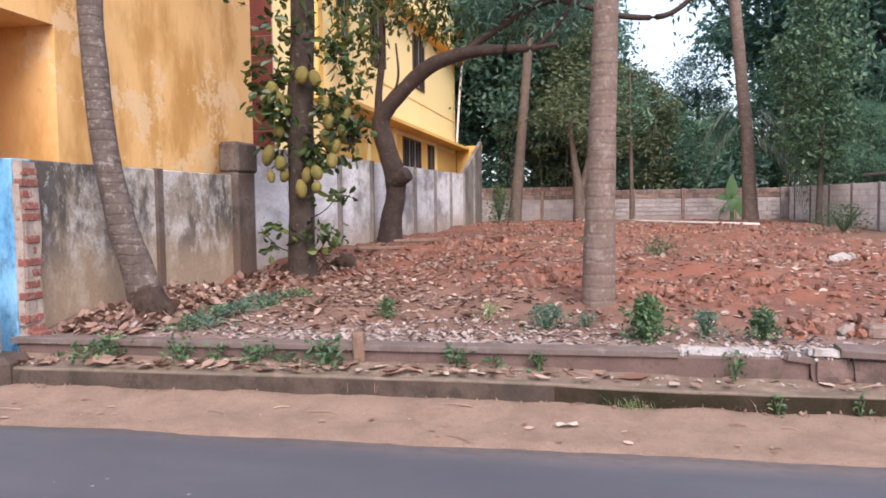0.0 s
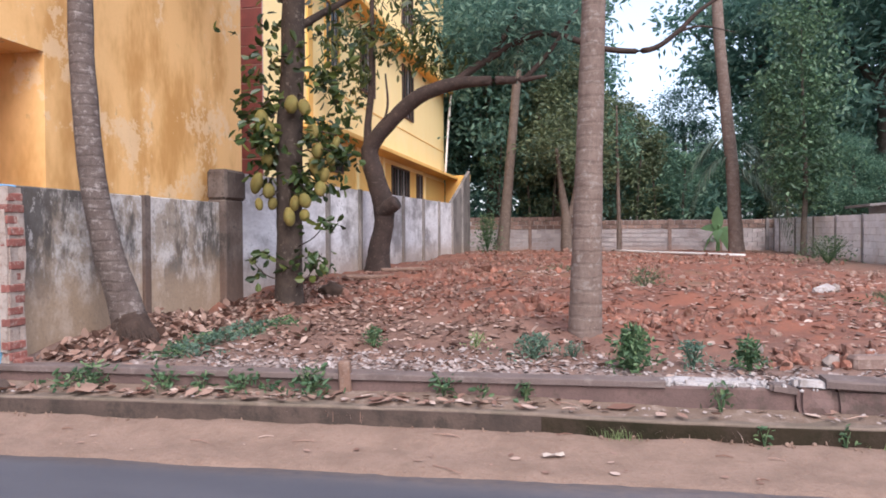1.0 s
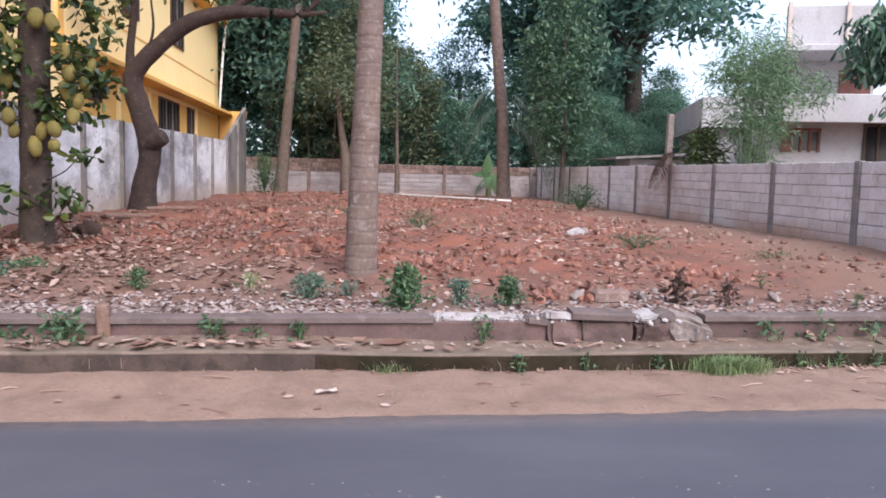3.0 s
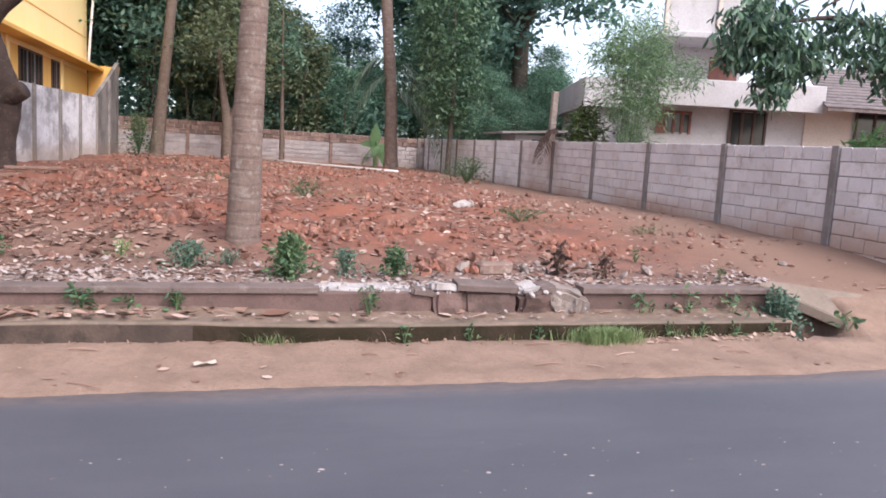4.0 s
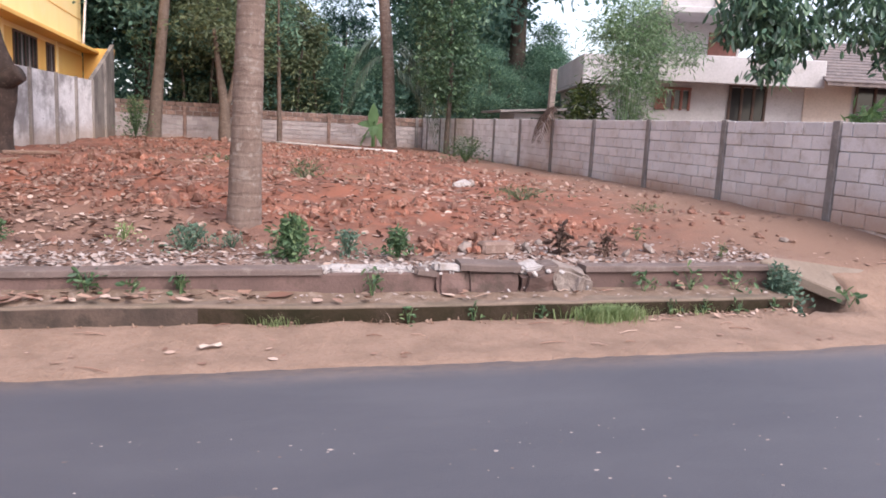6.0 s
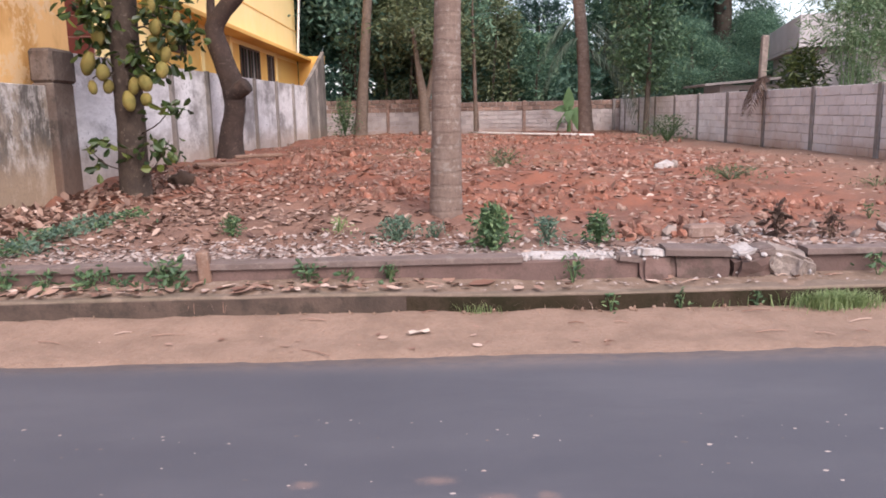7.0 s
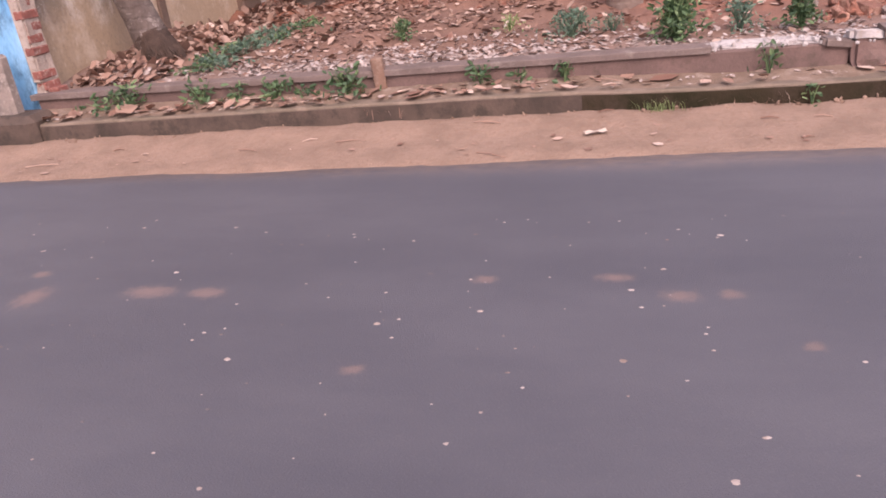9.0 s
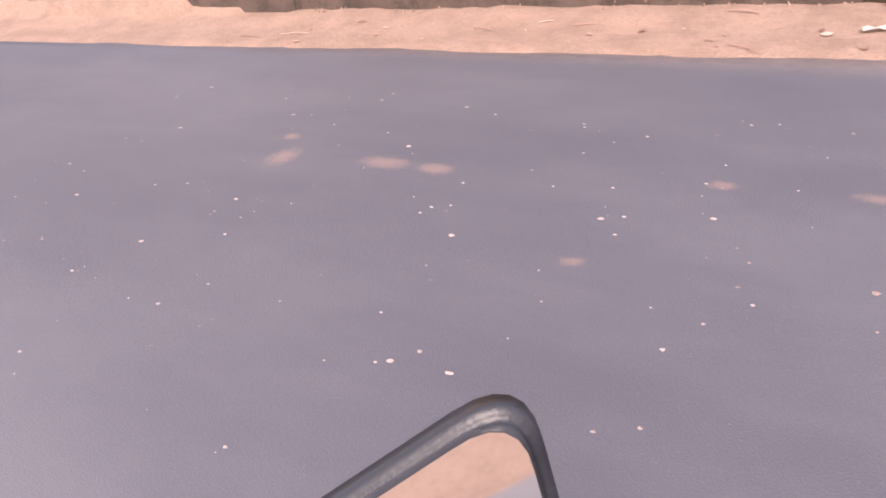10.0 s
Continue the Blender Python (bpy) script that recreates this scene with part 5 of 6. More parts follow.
    for a, b in (((-4.6, 10.3, 0.9), (-5.0, 10.1, 1.25)), ((-4.35, 10.3, 0.8), (-3.9, 10.2, 1.3)), ((-4.3, 10.3, 1.4), (-3.75, 10.2, 1.85))):
        limb("twig", [(*a, 0.012), (*[(p + q) / 2 for p, q in zip(a, b)][:2], (a[2] + b[2]) / 2 - 0.08, 0.009), (*b, 0.005)], JACK_BARK, jack, seg=5, per=3)
    mango = thing("mango_tree", "old mango tree with a bent limb and sawn stub", "tree")
    limb("trunk", [(-5.02, 16.9, 0.4, 0.42), (-5.06, 16.9, 0.85, 0.30), (-5.02, 16.9, 1.3, 0.25), (-4.92, 16.9, 1.8, 0.24), (-4.93, 16.9, 2.3, 0.25), (-5.14, 16.9, 3.0, 0.23), (-5.26, 16.9, 3.5, 0.21), (-5.08, 16.9, 3.85, 0.19), (-4.70, 16.9, 4.25, 0.18), (-4.09, 16.9, 4.75, 0.175), (-3.29, 16.9, 5.02, 0.15), (-2.37, 16.9, 5.07, 0.11), (-1.7, 16.9, 5.06, 0.08), (-1.1, 16.9, 5.12, 0.03)], MANGO_BARK, mango, seg=14, lump=0.1, per=6)
    limb("stub", [(-4.95, 16.85, 2.1, 0.22), (-4.75, 16.75, 2.22, 0.19), (-4.56, 16.7, 2.33, 0.18)], MANGO_BARK, mango, lump=0.12, label="sawn-off limb stub")
    limb("branch", [(-5.28, 16.9, 3.45, 0.14), (-5.30, 16.9, 4.1, 0.09), (-5.19, 16.9, 5.13, 0.08), (-5.18, 16.9, 6.2, 0.065), (-5.15, 16.9, 7.3, 0.05), (-4.9, 16.9, 9.0, 0.03)], MANGO_BARK, mango, seg=10)
    limb("branch", [(-5.1, 16.9, 3.8, 0.05), (-4.9, 16.8, 4.15, 0.033), (-4.75, 16.7, 4.6, 0.028), (-4.8, 16.7, 5.3, 0.02)], MANGO_BARK, mango, seg=7)
    limb("branch", [(-3.3, 16.9, 5.0, 0.11), (-2.4, 17.0, 5.6, 0.085), (-1.22, 17.0, 6.1, 0.08), (0.15, 17.0, 5.68, 0.07), (1.12, 17.0, 5.6, 0.062), (1.71, 17.0, 5.94, 0.055), (2.2, 17.0, 6.4, 0.045), (3.0, 17.0, 6.9, 0.02)], MANGO_BARK, mango, seg=9)
    limb("branch", [(-2.4, 17.0, 5.6, 0.08), (-1.8, 17.0, 6.5, 0.06), (-1.4, 17, 7.6, 0.04)], MANGO_BARK, mango, seg=8)
    limb("branch", [(1.71, 17.0, 5.94, 0.03), (2.2, 17.0, 6.05, 0.022), (2.9, 16.9, 5.85, 0.012)], MANGO_BARK, mango, seg=6)
    limb("branch", [(-1.6, 16.9, 5.07, 0.07), (-1.0, 16.9, 5.7, 0.05), (-0.4, 16.9, 6.6, 0.03)], MANGO_BARK, mango, seg=7)
    blobs = [((-5.7, 16.9, 6.0), (1.1, 0.7, 1.2), 34, 14, 0.16), ((-4.3, 16.9, 6.2), (0.8, 0.7, 1.1), 24, 14, 0.16), ((-5.0, 17.6, 8.2), (2.0, 1.5, 1.0), 55, 14, 0.28), ((-5.75, 16.6, 4.5), (0.25, 0.2, 0.2), 3, 9, 0.12), ((-3.5, 17.4, 6.0), (0.5, 0.5, 0.7), 10, 12, 0.16)]
    crown(mango, rng, blobs, MANGO_LEAF, 0.25, 0.075, name="foliage", droop=1.1, rounded=True)
    blobs = [((-2.4, 17.4, 6.5), (1.4, 1.4, 1.0), 120, 17, 0.25), ((-0.9, 17.3, 6.8), (1.4, 1.4, 1.0), 120, 17, 0.25), ((-2.4, 17.6, 5.8), (0.9, 0.8, 0.5), 30, 13, 0.2), ((-1.3, 17.4, 5.7), (0.7, 0.6, 0.45), 22, 12, 0.18)]
    crown(mango, rng, blobs, HAZED_WOOD_LEAF_DEEP, 0.24, 0.07, name="foliage", droop=0.6)
    far = thing("coconut_palm", "tall leaning coconut palm by the back wall", "palm tree")
    limb("trunk", [(5.1, 29.3, 0.3, 0.42), (5.06, 29.3, 0.9, 0.30), (5.0, 29.3, 2.2, 0.25), (4.9, 29.3, 4.0, 0.235), (4.65, 29.3, 6.5, 0.22), (4.35, 29.3, 10.3, 0.20), (4.1, 29.3, 17.5, 0.17)], PALM_BARK, far, seg=12)
    palm_crown(far, (4.1, 29.3, 17.5), rng, n=13, length=4.4, thin=0.05)
    for hd, ln, z in ((0.1, 3.0, 4.3), (0.4, 3.4, 4.9), (2.9, 2.6, 5.2), (-0.2, 3.4, 4.6), (0.0, 2.6, 3.7), (3.3, 2.2, 4.4), (-0.5, 2.8, 3.9)):
        v, f = frond_mesh((4.95, 29.3, z), hd, ln, rng, rise=0.25, fall=1.7, leaf=0.9, thin=0.045)
        link_mesh("hanging_frond", v, f, FROND, far, "drooping old frond")
    tall = thing("slender_tree", "slender pale tan trunk by the back wall", "tree")
    limb("trunk", [(-4.1, 32.5, 0.4, 0.40), (-4.05, 32.5, 1.2, 0.28), (-3.76, 32.5, 4.4, 0.21), (-3.45, 32.5, 8.1, 0.19), (-3.2, 32.5, 11, 0.17)], TAN_BARK, tall, seg=12)
    crown(tall, rng, [((-3.2, 32.5, 11.2), (2.6, 2.2, 1.8), 60, 16, 0.4)], HAZED_WOOD_LEAF_DEEP, 0.4, 0.14)
    pole = thing("thin_pole_tree", "thin pale sapling stem before the back wall", "tree")
    limb("trunk", [(0.9, 32.5, 0.4, 0.10), (0.88, 32.5, 2.5, 0.085), (0.82, 32.5, 5.0, 0.06), (0.8, 32.5, 7.0, 0.03)], TAN_BARK, pole, seg=8)
    crown(pole, rng, [((0.8, 32.6, 5.6), (1.0, 0.9, 1.5), 34, 14, 0.25)], HAZED_WOOD_LEAF, 0.26, 0.1)
    sap = thing("young_tree", "young leafy tree with a thin dark trunk", "tree")
    limb("trunk", [(6.8, 27.0, 0.4, 0.13), (6.8, 27.0, 1.6, 0.10), (6.85, 27.0, 3.5, 0.08), (6.75, 27.0, 6.0, 0.05), (6.7, 27, 8.4, 0.02)], DARK_BARK, sap, seg=10)
    crown(sap, rng, [((6.7, 27.0, 4.1), (1.35, 1.2, 1.5), 90, 20, 0.22), ((6.75, 27.0, 6.4), (1.5, 1.4, 1.7), 110, 20, 0.25), ((6.7, 27.0, 8.6), (1.2, 1.1, 1.2), 60, 18, 0.25), ((7.4, 26.9, 2.5), (0.5, 0.4, 0.3), 8, 10, 0.15), ((6.3, 26.8, 2.9), (0.6, 0.4, 0.4), 10, 10, 0.15)], YOUNG_LEAF, 0.19, 0.095, droop=0.7, rounded=True)
    red = thing("pruned_tree", "pruned tree with a forked reddish trunk", "tree")
    limb("trunk", [(-1.25, 32, 0.4, 0.32), (-1.28, 32, 1.4, 0.24), (-1.32, 32, 2.4, 0.2), (-1.5, 32, 3.6, 0.13), (-1.7, 32, 5.2, 0.08)], TAN_BARK, red, seg=10, lump=0.12)
    limb("branch", [(-1.3, 32, 2.0, 0.15), (-1.0, 32, 2.9, 0.12), (-0.8, 32, 4.4, 0.07)], TAN_BARK, red, seg=8)
    crown(red, rng, [((-1.2, 32.2, 5.6), (2.0, 1.8, 1.9), 120, 18, 0.32), ((-0.2, 32.4, 4.4), (1.3, 1.2, 1.0), 50, 16, 0.28)], OLIVE_LEAF, 0.28, 0.1)
    ban = thing("banana_plant", "small banana plant with a few bright leaves", "banana plant", at=(4.8, 32.0, 0.62))
    limb("stem", [(0, 0, 0, 0.09), (0.02, 0, 0.8, 0.07), (0.05, 0, 1.3, 0.04)], BRIGHT_LEAF, ban, seg=8)
    for k, (a, up, out, w0) in enumerate(((1.6, 1.15, 0.15, 0.24), (2.6, 0.7, 0.75, 0.2), (0.3, 0.55, 0.8, 0.2), (3.5, 0.2, 0.6, 0.22), (5.9, 0.15, 0.55, 0.22), (4.6, 0.4, 0.6, 0.2))):
        v, f = [], []
        for q in range(9):
            u = q / 8
            w = w0 * math.sin(math.pi * min(0.97, 0.1 + u * 0.87)) * (0.9 if q % 2 else 1.0)
            c = np.array((math.cos(a) * u * out, math.sin(a) * u * out * 0.6, 1.05 + up * u - (1.3 - up) * u * u))
            sd = np.array((0.75 * abs(math.sin(a)) + 0.3, 0.2, 0.7 * abs(math.cos(a)) + 0.1)) * w
            v += [tuple(c - sd - (0, 0, 0.3 * w)), tuple(c), tuple(c + sd - (0, 0, 0.3 * w))]
            if q:
                i = 3 * q
                f += [(i - 3, i - 2, i + 1, i), (i - 2, i - 1, i + 2, i + 1)]
        link_mesh("leaf", v, f, BRIGHT_LEAF, ban)


def make_woods():
    """Mixed woodland behind the back wall: three sorts of tree, set out singly."""
    rng = np.random.default_rng(21)
    kinds = []
    # the first two leaf colours have the haze mixed in
    for k, (mat, leaf) in enumerate(((HAZED_WOOD_LEAF_DEEP, 0.22), (HAZED_WOOD_LEAF, 0.20), (OLIVE_LEAF, 0.20))):
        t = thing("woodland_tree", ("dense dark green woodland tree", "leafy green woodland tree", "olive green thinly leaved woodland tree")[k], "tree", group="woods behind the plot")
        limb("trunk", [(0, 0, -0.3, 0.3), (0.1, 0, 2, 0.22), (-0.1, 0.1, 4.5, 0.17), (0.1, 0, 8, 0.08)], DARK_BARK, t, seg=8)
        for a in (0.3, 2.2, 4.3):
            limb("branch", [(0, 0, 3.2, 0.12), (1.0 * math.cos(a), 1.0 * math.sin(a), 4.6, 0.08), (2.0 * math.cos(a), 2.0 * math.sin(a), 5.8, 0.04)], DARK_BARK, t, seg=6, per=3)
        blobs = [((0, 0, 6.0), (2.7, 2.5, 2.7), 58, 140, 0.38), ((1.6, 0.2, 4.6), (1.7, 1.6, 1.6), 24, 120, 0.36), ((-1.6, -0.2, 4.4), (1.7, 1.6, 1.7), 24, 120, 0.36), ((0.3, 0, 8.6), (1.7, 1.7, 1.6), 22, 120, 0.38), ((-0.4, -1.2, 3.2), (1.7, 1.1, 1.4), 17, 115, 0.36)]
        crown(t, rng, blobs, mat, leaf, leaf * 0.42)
        kinds.append(t)
    spots = [(-7.5, 40, 1.45, 0), (-5.2, 37.5, 1.15, 0), (-3.2, 40, 1.3, 2), (-1.8, 37, 0.95, 2), (-2.9, 43, 1.1, 0), (0.6, 38.5, 0.70, 2), (2.3, 39, 0.68, 1), (4.2, 38, 0.68, 1), (6.2, 41, 0.86, 1), (7.6, 38.5, 1.12, 1), (9.3, 45, 1.4, 0), (10.4, 36.5, 1.1, 1),
             (11.9, 41, 1.3, 1), (12.5, 36.5, 1.4, 0), (11.9, 35.4, 0.72, 1), (14.2, 36.5, 1.0, 1), (15.5, 39, 0.8, 1), (9.9, 32.2, 0.8, 1), (-9.5, 46, 1.5, 0), (-4.5, 47, 1.4, 0), (1.8, 48, 0.66, 0), (5.4, 50, 0.7, 0), (21, 40, 0.5, 0), (26, 38, 0.5, 1), (14.6, 38.5, 0.8, 1), (-12, 42, 1.4, 0), (12.4, 31.0, 0.8, 1), (13.0, 39.5, 1.2, 1)]
    used = set()
    for i, (x, y, s, k) in enumerate(spots):
        m = pose(x, y, 0.6, 0, 0, (i * 77) % 360) @ Matrix.Diagonal((s, s, s * (1 + 0.1 * math.sin(i * 2.1)), 1))
        if k in used:
            copy_thing(kinds[k], m)
        else:
            kinds[k].matrix_basis = m
            used.add(k)
    # saplings and thin stems before the wood, just behind the back wall
    grow = np.random.default_rng(77)
    for k, (x, y, h, lean) in enumerate(((-4.6, 35.0, 7.5, 0.2), (-3.1, 35.6, 6.5, -0.3), (-2.1, 35.2, 7.0, 0.35), (-0.2, 35.4, 6.2, -0.2), (1.7, 35.3, 6.4, 0.3), (2.7, 35.8, 5.6, -0.25), (3.7, 35.2, 5.4, 0.2), (8.3, 35.4, 6.0, -0.3))):
        t = thing("sapling", "thin sapling with sparse light leaves behind the wall", "tree", group="saplings behind the back wall", at=(x, y, 0.5))
        limb("trunk", [(0, 0, 0, 0.07), (lean * 0.3, 0, h * 0.4, 0.055), (lean, 0, h * 0.8, 0.035), (lean * 1.1, 0, h, 0.015)], TAN_BARK if k % 2 else DARK_BARK, t, seg=7, per=3)
        crown(t, grow, [((lean * 0.7, 0, h * 0.62), (0.9, 0.5, h * 0.22), 22, 16, 0.2), ((lean, 0, h * 0.88), (0.8, 0.6, h * 0.16), 22, 18, 0.2), ((0, -0.1, h * 0.36), (0.8, 0.3, 0.6), 10, 12, 0.18)], OLIVE_LEAF if k % 3 else HAZED_WOOD_LEAF, 0.24, 0.10, rounded=True)
    # undergrowth that closes the view under the crowns
    low = np.random.default_rng(5)
    pts = np.stack([low.uniform(-9, 24, 14000), low.uniform(36, 39, 14000), low.uniform(0.6, 4.0, 14000)], 1)
    keep = np.array([noise.noise((p[0] * 0.5, p[2] * 0.7, 3.0)) > -0.25 for p in pts])
    v, f = leaf_mesh(pts[keep], 0.32, 0.14, low)
    tagged(link_mesh("undergrowth", v, f, HAZED_WOOD_LEAF_DEEP), "dark tangled undergrowth behind the back wall", "bushes", kind="stuff")
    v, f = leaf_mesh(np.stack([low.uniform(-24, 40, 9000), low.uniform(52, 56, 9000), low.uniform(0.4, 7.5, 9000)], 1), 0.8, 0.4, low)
    tagged(link_mesh("far_woods", v, f, HAZED_WOOD_LEAF_DEEP), "far dark woods", "woods", kind="stuff")
    for x, y, z, hd in ((2.6, 36, 2.6, 3.4), (-2.4, 36, 2.2, 0.5), (4.8, 35.6, 2.5, 2.9), (-4.2, 35.5, 2.0, 1.0)):
        p = thing("young_palm", "young palm behind the back wall", "palm tree", at=(x, y, 0.6))
        for k in range(7):
            v, f = frond_mesh((0, 0, 0.2), hd + k * 0.9, 2.3, low, rise=1.0, fall=1.1, leaf=0.6, thin=0.04)
            link_mesh("frond", v, f, FROND, p)


DROOPS = [(9.75, 4.3, 0.5, 0.75, 40), (10.4, 3.75, 0.42, 0.85, 46), (10.2, 4.7, 0.7, 0.6, 40), (11.1, 4.05, 0.42, 0.6, 30), (12.0, 4.6, 0.45, 0.6, 28), (12.9, 4.4, 0.55, 0.75, 38), (13.7, 4.1, 0.55, 0.75, 40), (14.4, 3.7, 0.5, 0.75, 40), (15.2, 3.9, 0.55, 0.85, 42), (16.0, 4.2, 0.6, 0.8, 30), (14.3, 4.9, 0.8, 0.6, 36)]


def make_right_plants():
    rng = np.random.default_rng(31)
    bam = thing("bamboo_clump", "feathery pale green bamboo clump behind the wall", "bamboo")
    for k in range(12):
        a = rng.uniform(0, 6.28)
        r = rng.uniform(0.2, 1.1)
        limb("cane", [(9.8 + 0.2 * math.cos(a), 19 + 0.2 * math.sin(a), 0.4, 0.02), (9.8 + 0.5 * r * math.cos(a), 19 + 0.5 * r * math.sin(a), 3.0, 0.016), (9.8 + 1.2 * r * math.cos(a), 19 + r * math.sin(a), 5.6, 0.006)], BAMBOO_LEAF, bam, seg=5, per=3)
    crown(bam, rng, [((9.9, 19.0, 4.5), (1.0, 0.9, 1.5), 120, 26, 0.22), ((10.1, 19.0, 3.0), (0.8, 0.7, 1.0), 56, 24, 0.2), ((9.2, 19, 4.0), (0.9, 0.6, 1.1), 44, 22, 0.2), ((11.3, 19, 4.1), (1.0, 0.5, 0.6), 34, 20, 0.2)], BAMBOO_LEAF, 0.24, 0.034, name="foliage", droop=0.6)
    shrub = thing("dark_shrub", "dark spiky shrub behind the block wall", "shrub")
    crown(shrub, rng, [((8.8, 19.3, 2.3), (0.6, 0.5, 0.8), 60, 18, 0.16)], JACK_LEAF, 0.28, 0.05, name="foliage", droop=-0.2)
    tree = thing("drooping_tree", "broad tree with drooping dark leaves behind the wall", "tree")
    limb("trunk", [(15.2, 14.2, 0.3, 0.2), (15.1, 14.2, 2.2, 0.16), (14.9, 14.2, 4.0, 0.14), (14.3, 14.2, 5.8, 0.1)], MANGO_BARK, tree, seg=10)
    limb("branch", [(15.0, 14.2, 3.4, 0.1), (13.6, 14.1, 4.6, 0.08), (12.0, 14, 4.9, 0.06), (10.2, 13.9, 4.6, 0.03)], MANGO_BARK, tree, seg=8)
    limb("branch", [(14.5, 14.2, 5.2, 0.08), (13.0, 14.0, 6.2, 0.06), (11, 14, 6.6, 0.03)], MANGO_BARK, tree, seg=8)
    for cx, cz, rx, rz, n in DROOPS:
        limb("twig", [(cx + 0.9, 14.0, cz + rz + 0.7, 0.03), (cx + 0.3, 13.95, cz + rz + 0.3, 0.02), (cx, 13.9, cz, 0.008)], MANGO_BARK, tree, seg=5, per=3)
        crown(tree, rng, [((cx, 13.9, cz), (rx, 0.45, rz), n, 13, 0.16)], DROOP_LEAF, 0.27, 0.08, name="foliage", droop=1.5, rounded=True)
    crown(tree, rng, [((12.0, 14.2, 6.3), (2.6, 1.0, 0.7), 60, 14, 0.24), ((15.2, 14.3, 5.2), (1.4, 0.9, 1.2), 50, 14, 0.24)], DROOP_LEAF, 0.27, 0.08, name="foliage", droop=1.4, rounded=True)
    plant = thing("broad_leaf_plant", "bright broad-leaved plant at the house front", "plant")
    crown(plant, rng, [((14.2, 15.2, 2.1), (0.45, 0.4, 0.6), 22, 10, 0.12)], BRIGHT_LEAF, 0.3, 0.1, name="foliage", droop=-0.2)
    dead = thing("dead_frond", "dry brown palm frond hanging over the wall", "frond")
    for hd in (3.0, 3.6, 2.4):
        v, f = frond_mesh((7.5, 18.2, 2.35), hd, 0.9, rng, rise=0.3, fall=1.8, leaf=0.4, thin=0.02)
        link_mesh("leaflet_spray", v, f, DEAD_FROND, dead)


# ---- small plants, litter and rubble ----
def weed(name, at, height, radius, n, material, label, rng, leaf=0.09, width=0.035):
    t = thing(name, label, "weed", at=at)
    v, f = [], []
    for k in range(max(4, n // 12)):
        a = rng.uniform(0, 6.28)
        p = (radius * 0.7 * math.cos(a), radius * 0.7 * math.sin(a), height * rng.uniform(0.6, 1))
        tv, tf = tube([(0, 0, -0.03), (p[0] * 0.4, p[1] * 0.4, p[2] * 0.5), p], [0.005, 0.004, 0.002], 4)
        f += [tuple(i + len(v) for i in q) for q in tf]
        v += tv
    tagged(link_mesh("stem", v, f, material, t), kind="stuff")
    n = int(n * 0.6)
    up = rng.beta(1.6, 1.6, n)
    spread = radius * (0.75 - 0.5 * up)
    spots = np.stack([rng.normal(0, 1, n) * spread, rng.normal(0, 1, n) * spread, height * up], 1)
    v, f = leaf_mesh(spots, leaf, width, rng, droop=-0.1, rounded=True)
    tagged(link_mesh("foliage", v, f, material, t), kind="stuff")
    return t


def grass_tuft(at, rx, ry, height, n, label, rng, material=None):
    v, f = [], []
    for k in range(n):
        x, y = at[0] + rng.normal(0, rx * 0.5), at[1] + rng.normal(0, ry * 0.5)
        a, h = rng.uniform(0, 6.28), height * rng.uniform(0.5, 1.2)
        lean = rng.uniform(0.3, 1.3) * h
        dx, dy, s = math.cos(a) * lean, math.sin(a) * lean, 0.0026
        z = at[2]
        i = len(v)
        v += [(x - s * math.sin(a), y + s * math.cos(a), z - 0.02), (x + s * math.sin(a), y - s * math.cos(a), z - 0.02), (x + dx * 0.4 + s * math.sin(a), y + dy * 0.4 - s * math.cos(a), z + h * 0.65), (x + dx * 0.4 - s * math.sin(a), y + dy * 0.4 + s * math.cos(a), z + h * 0.65), (x + dx, y + dy, z + h)]
        f += [(i, i + 1, i + 2, i + 3), (i + 3, i + 2, i + 4)]
    return tagged(link_mesh("grass_tuft", v, f, material or GRASS), label, "grass", kind="stuff")


def litter(name, places, size, material, rng, label, category, curl=0.3):
    """Leaves or flakes lying on the ground, each tilted and curled its own way."""
    v, f = [], []
    for x, y, z in places:
        a, s = rng.uniform(0, 6.28), size * rng.uniform(0.45, 1.4)
        c, d = math.cos(a), math.sin(a)
        tx, ty = np.clip(rng.normal(0, curl, 2), -1.1, 1.1)
        w = s * rng.uniform(0.38, 0.7)
        i = len(v)
        pts = []
        for px, py, lift in ((-s / 2, 0, 0.2), (-s * 0.15, w / 2, 0.7), (s * 0.2, w * 0.42, 0.6), (s / 2, 0, 0.3), (s * 0.1, -w / 2, 0.7), (-s * 0.25, -w * 0.42, 0.6), (0, 0, 0)):
            qx, qy = px * math.cos(tx), py * math.cos(ty)
            pts.append((x + qx * c - qy * d, y + qx * d + qy * c, px * math.sin(tx) + py * math.sin(ty) + lift * curl * s * 0.3))
        low = min(p[2] for p in pts)
        v += [(p[0], p[1], z + 0.002 + p[2] - low) for p in pts]
        f += [(i + 6, i + (k + 1) % 6, i + k) for k in range(6)]
    return tagged(link_mesh(name, v, f, material), label, category, kind="stuff")


def strew(rng, n, xs, ys, density):
    out = []
    while len(out) < n:
        x, y = rng.uniform(*xs), rng.uniform(*ys)
        if rng.random() < density(x, y):
            out.append((x, y, ground_height(x, y)))
    return out


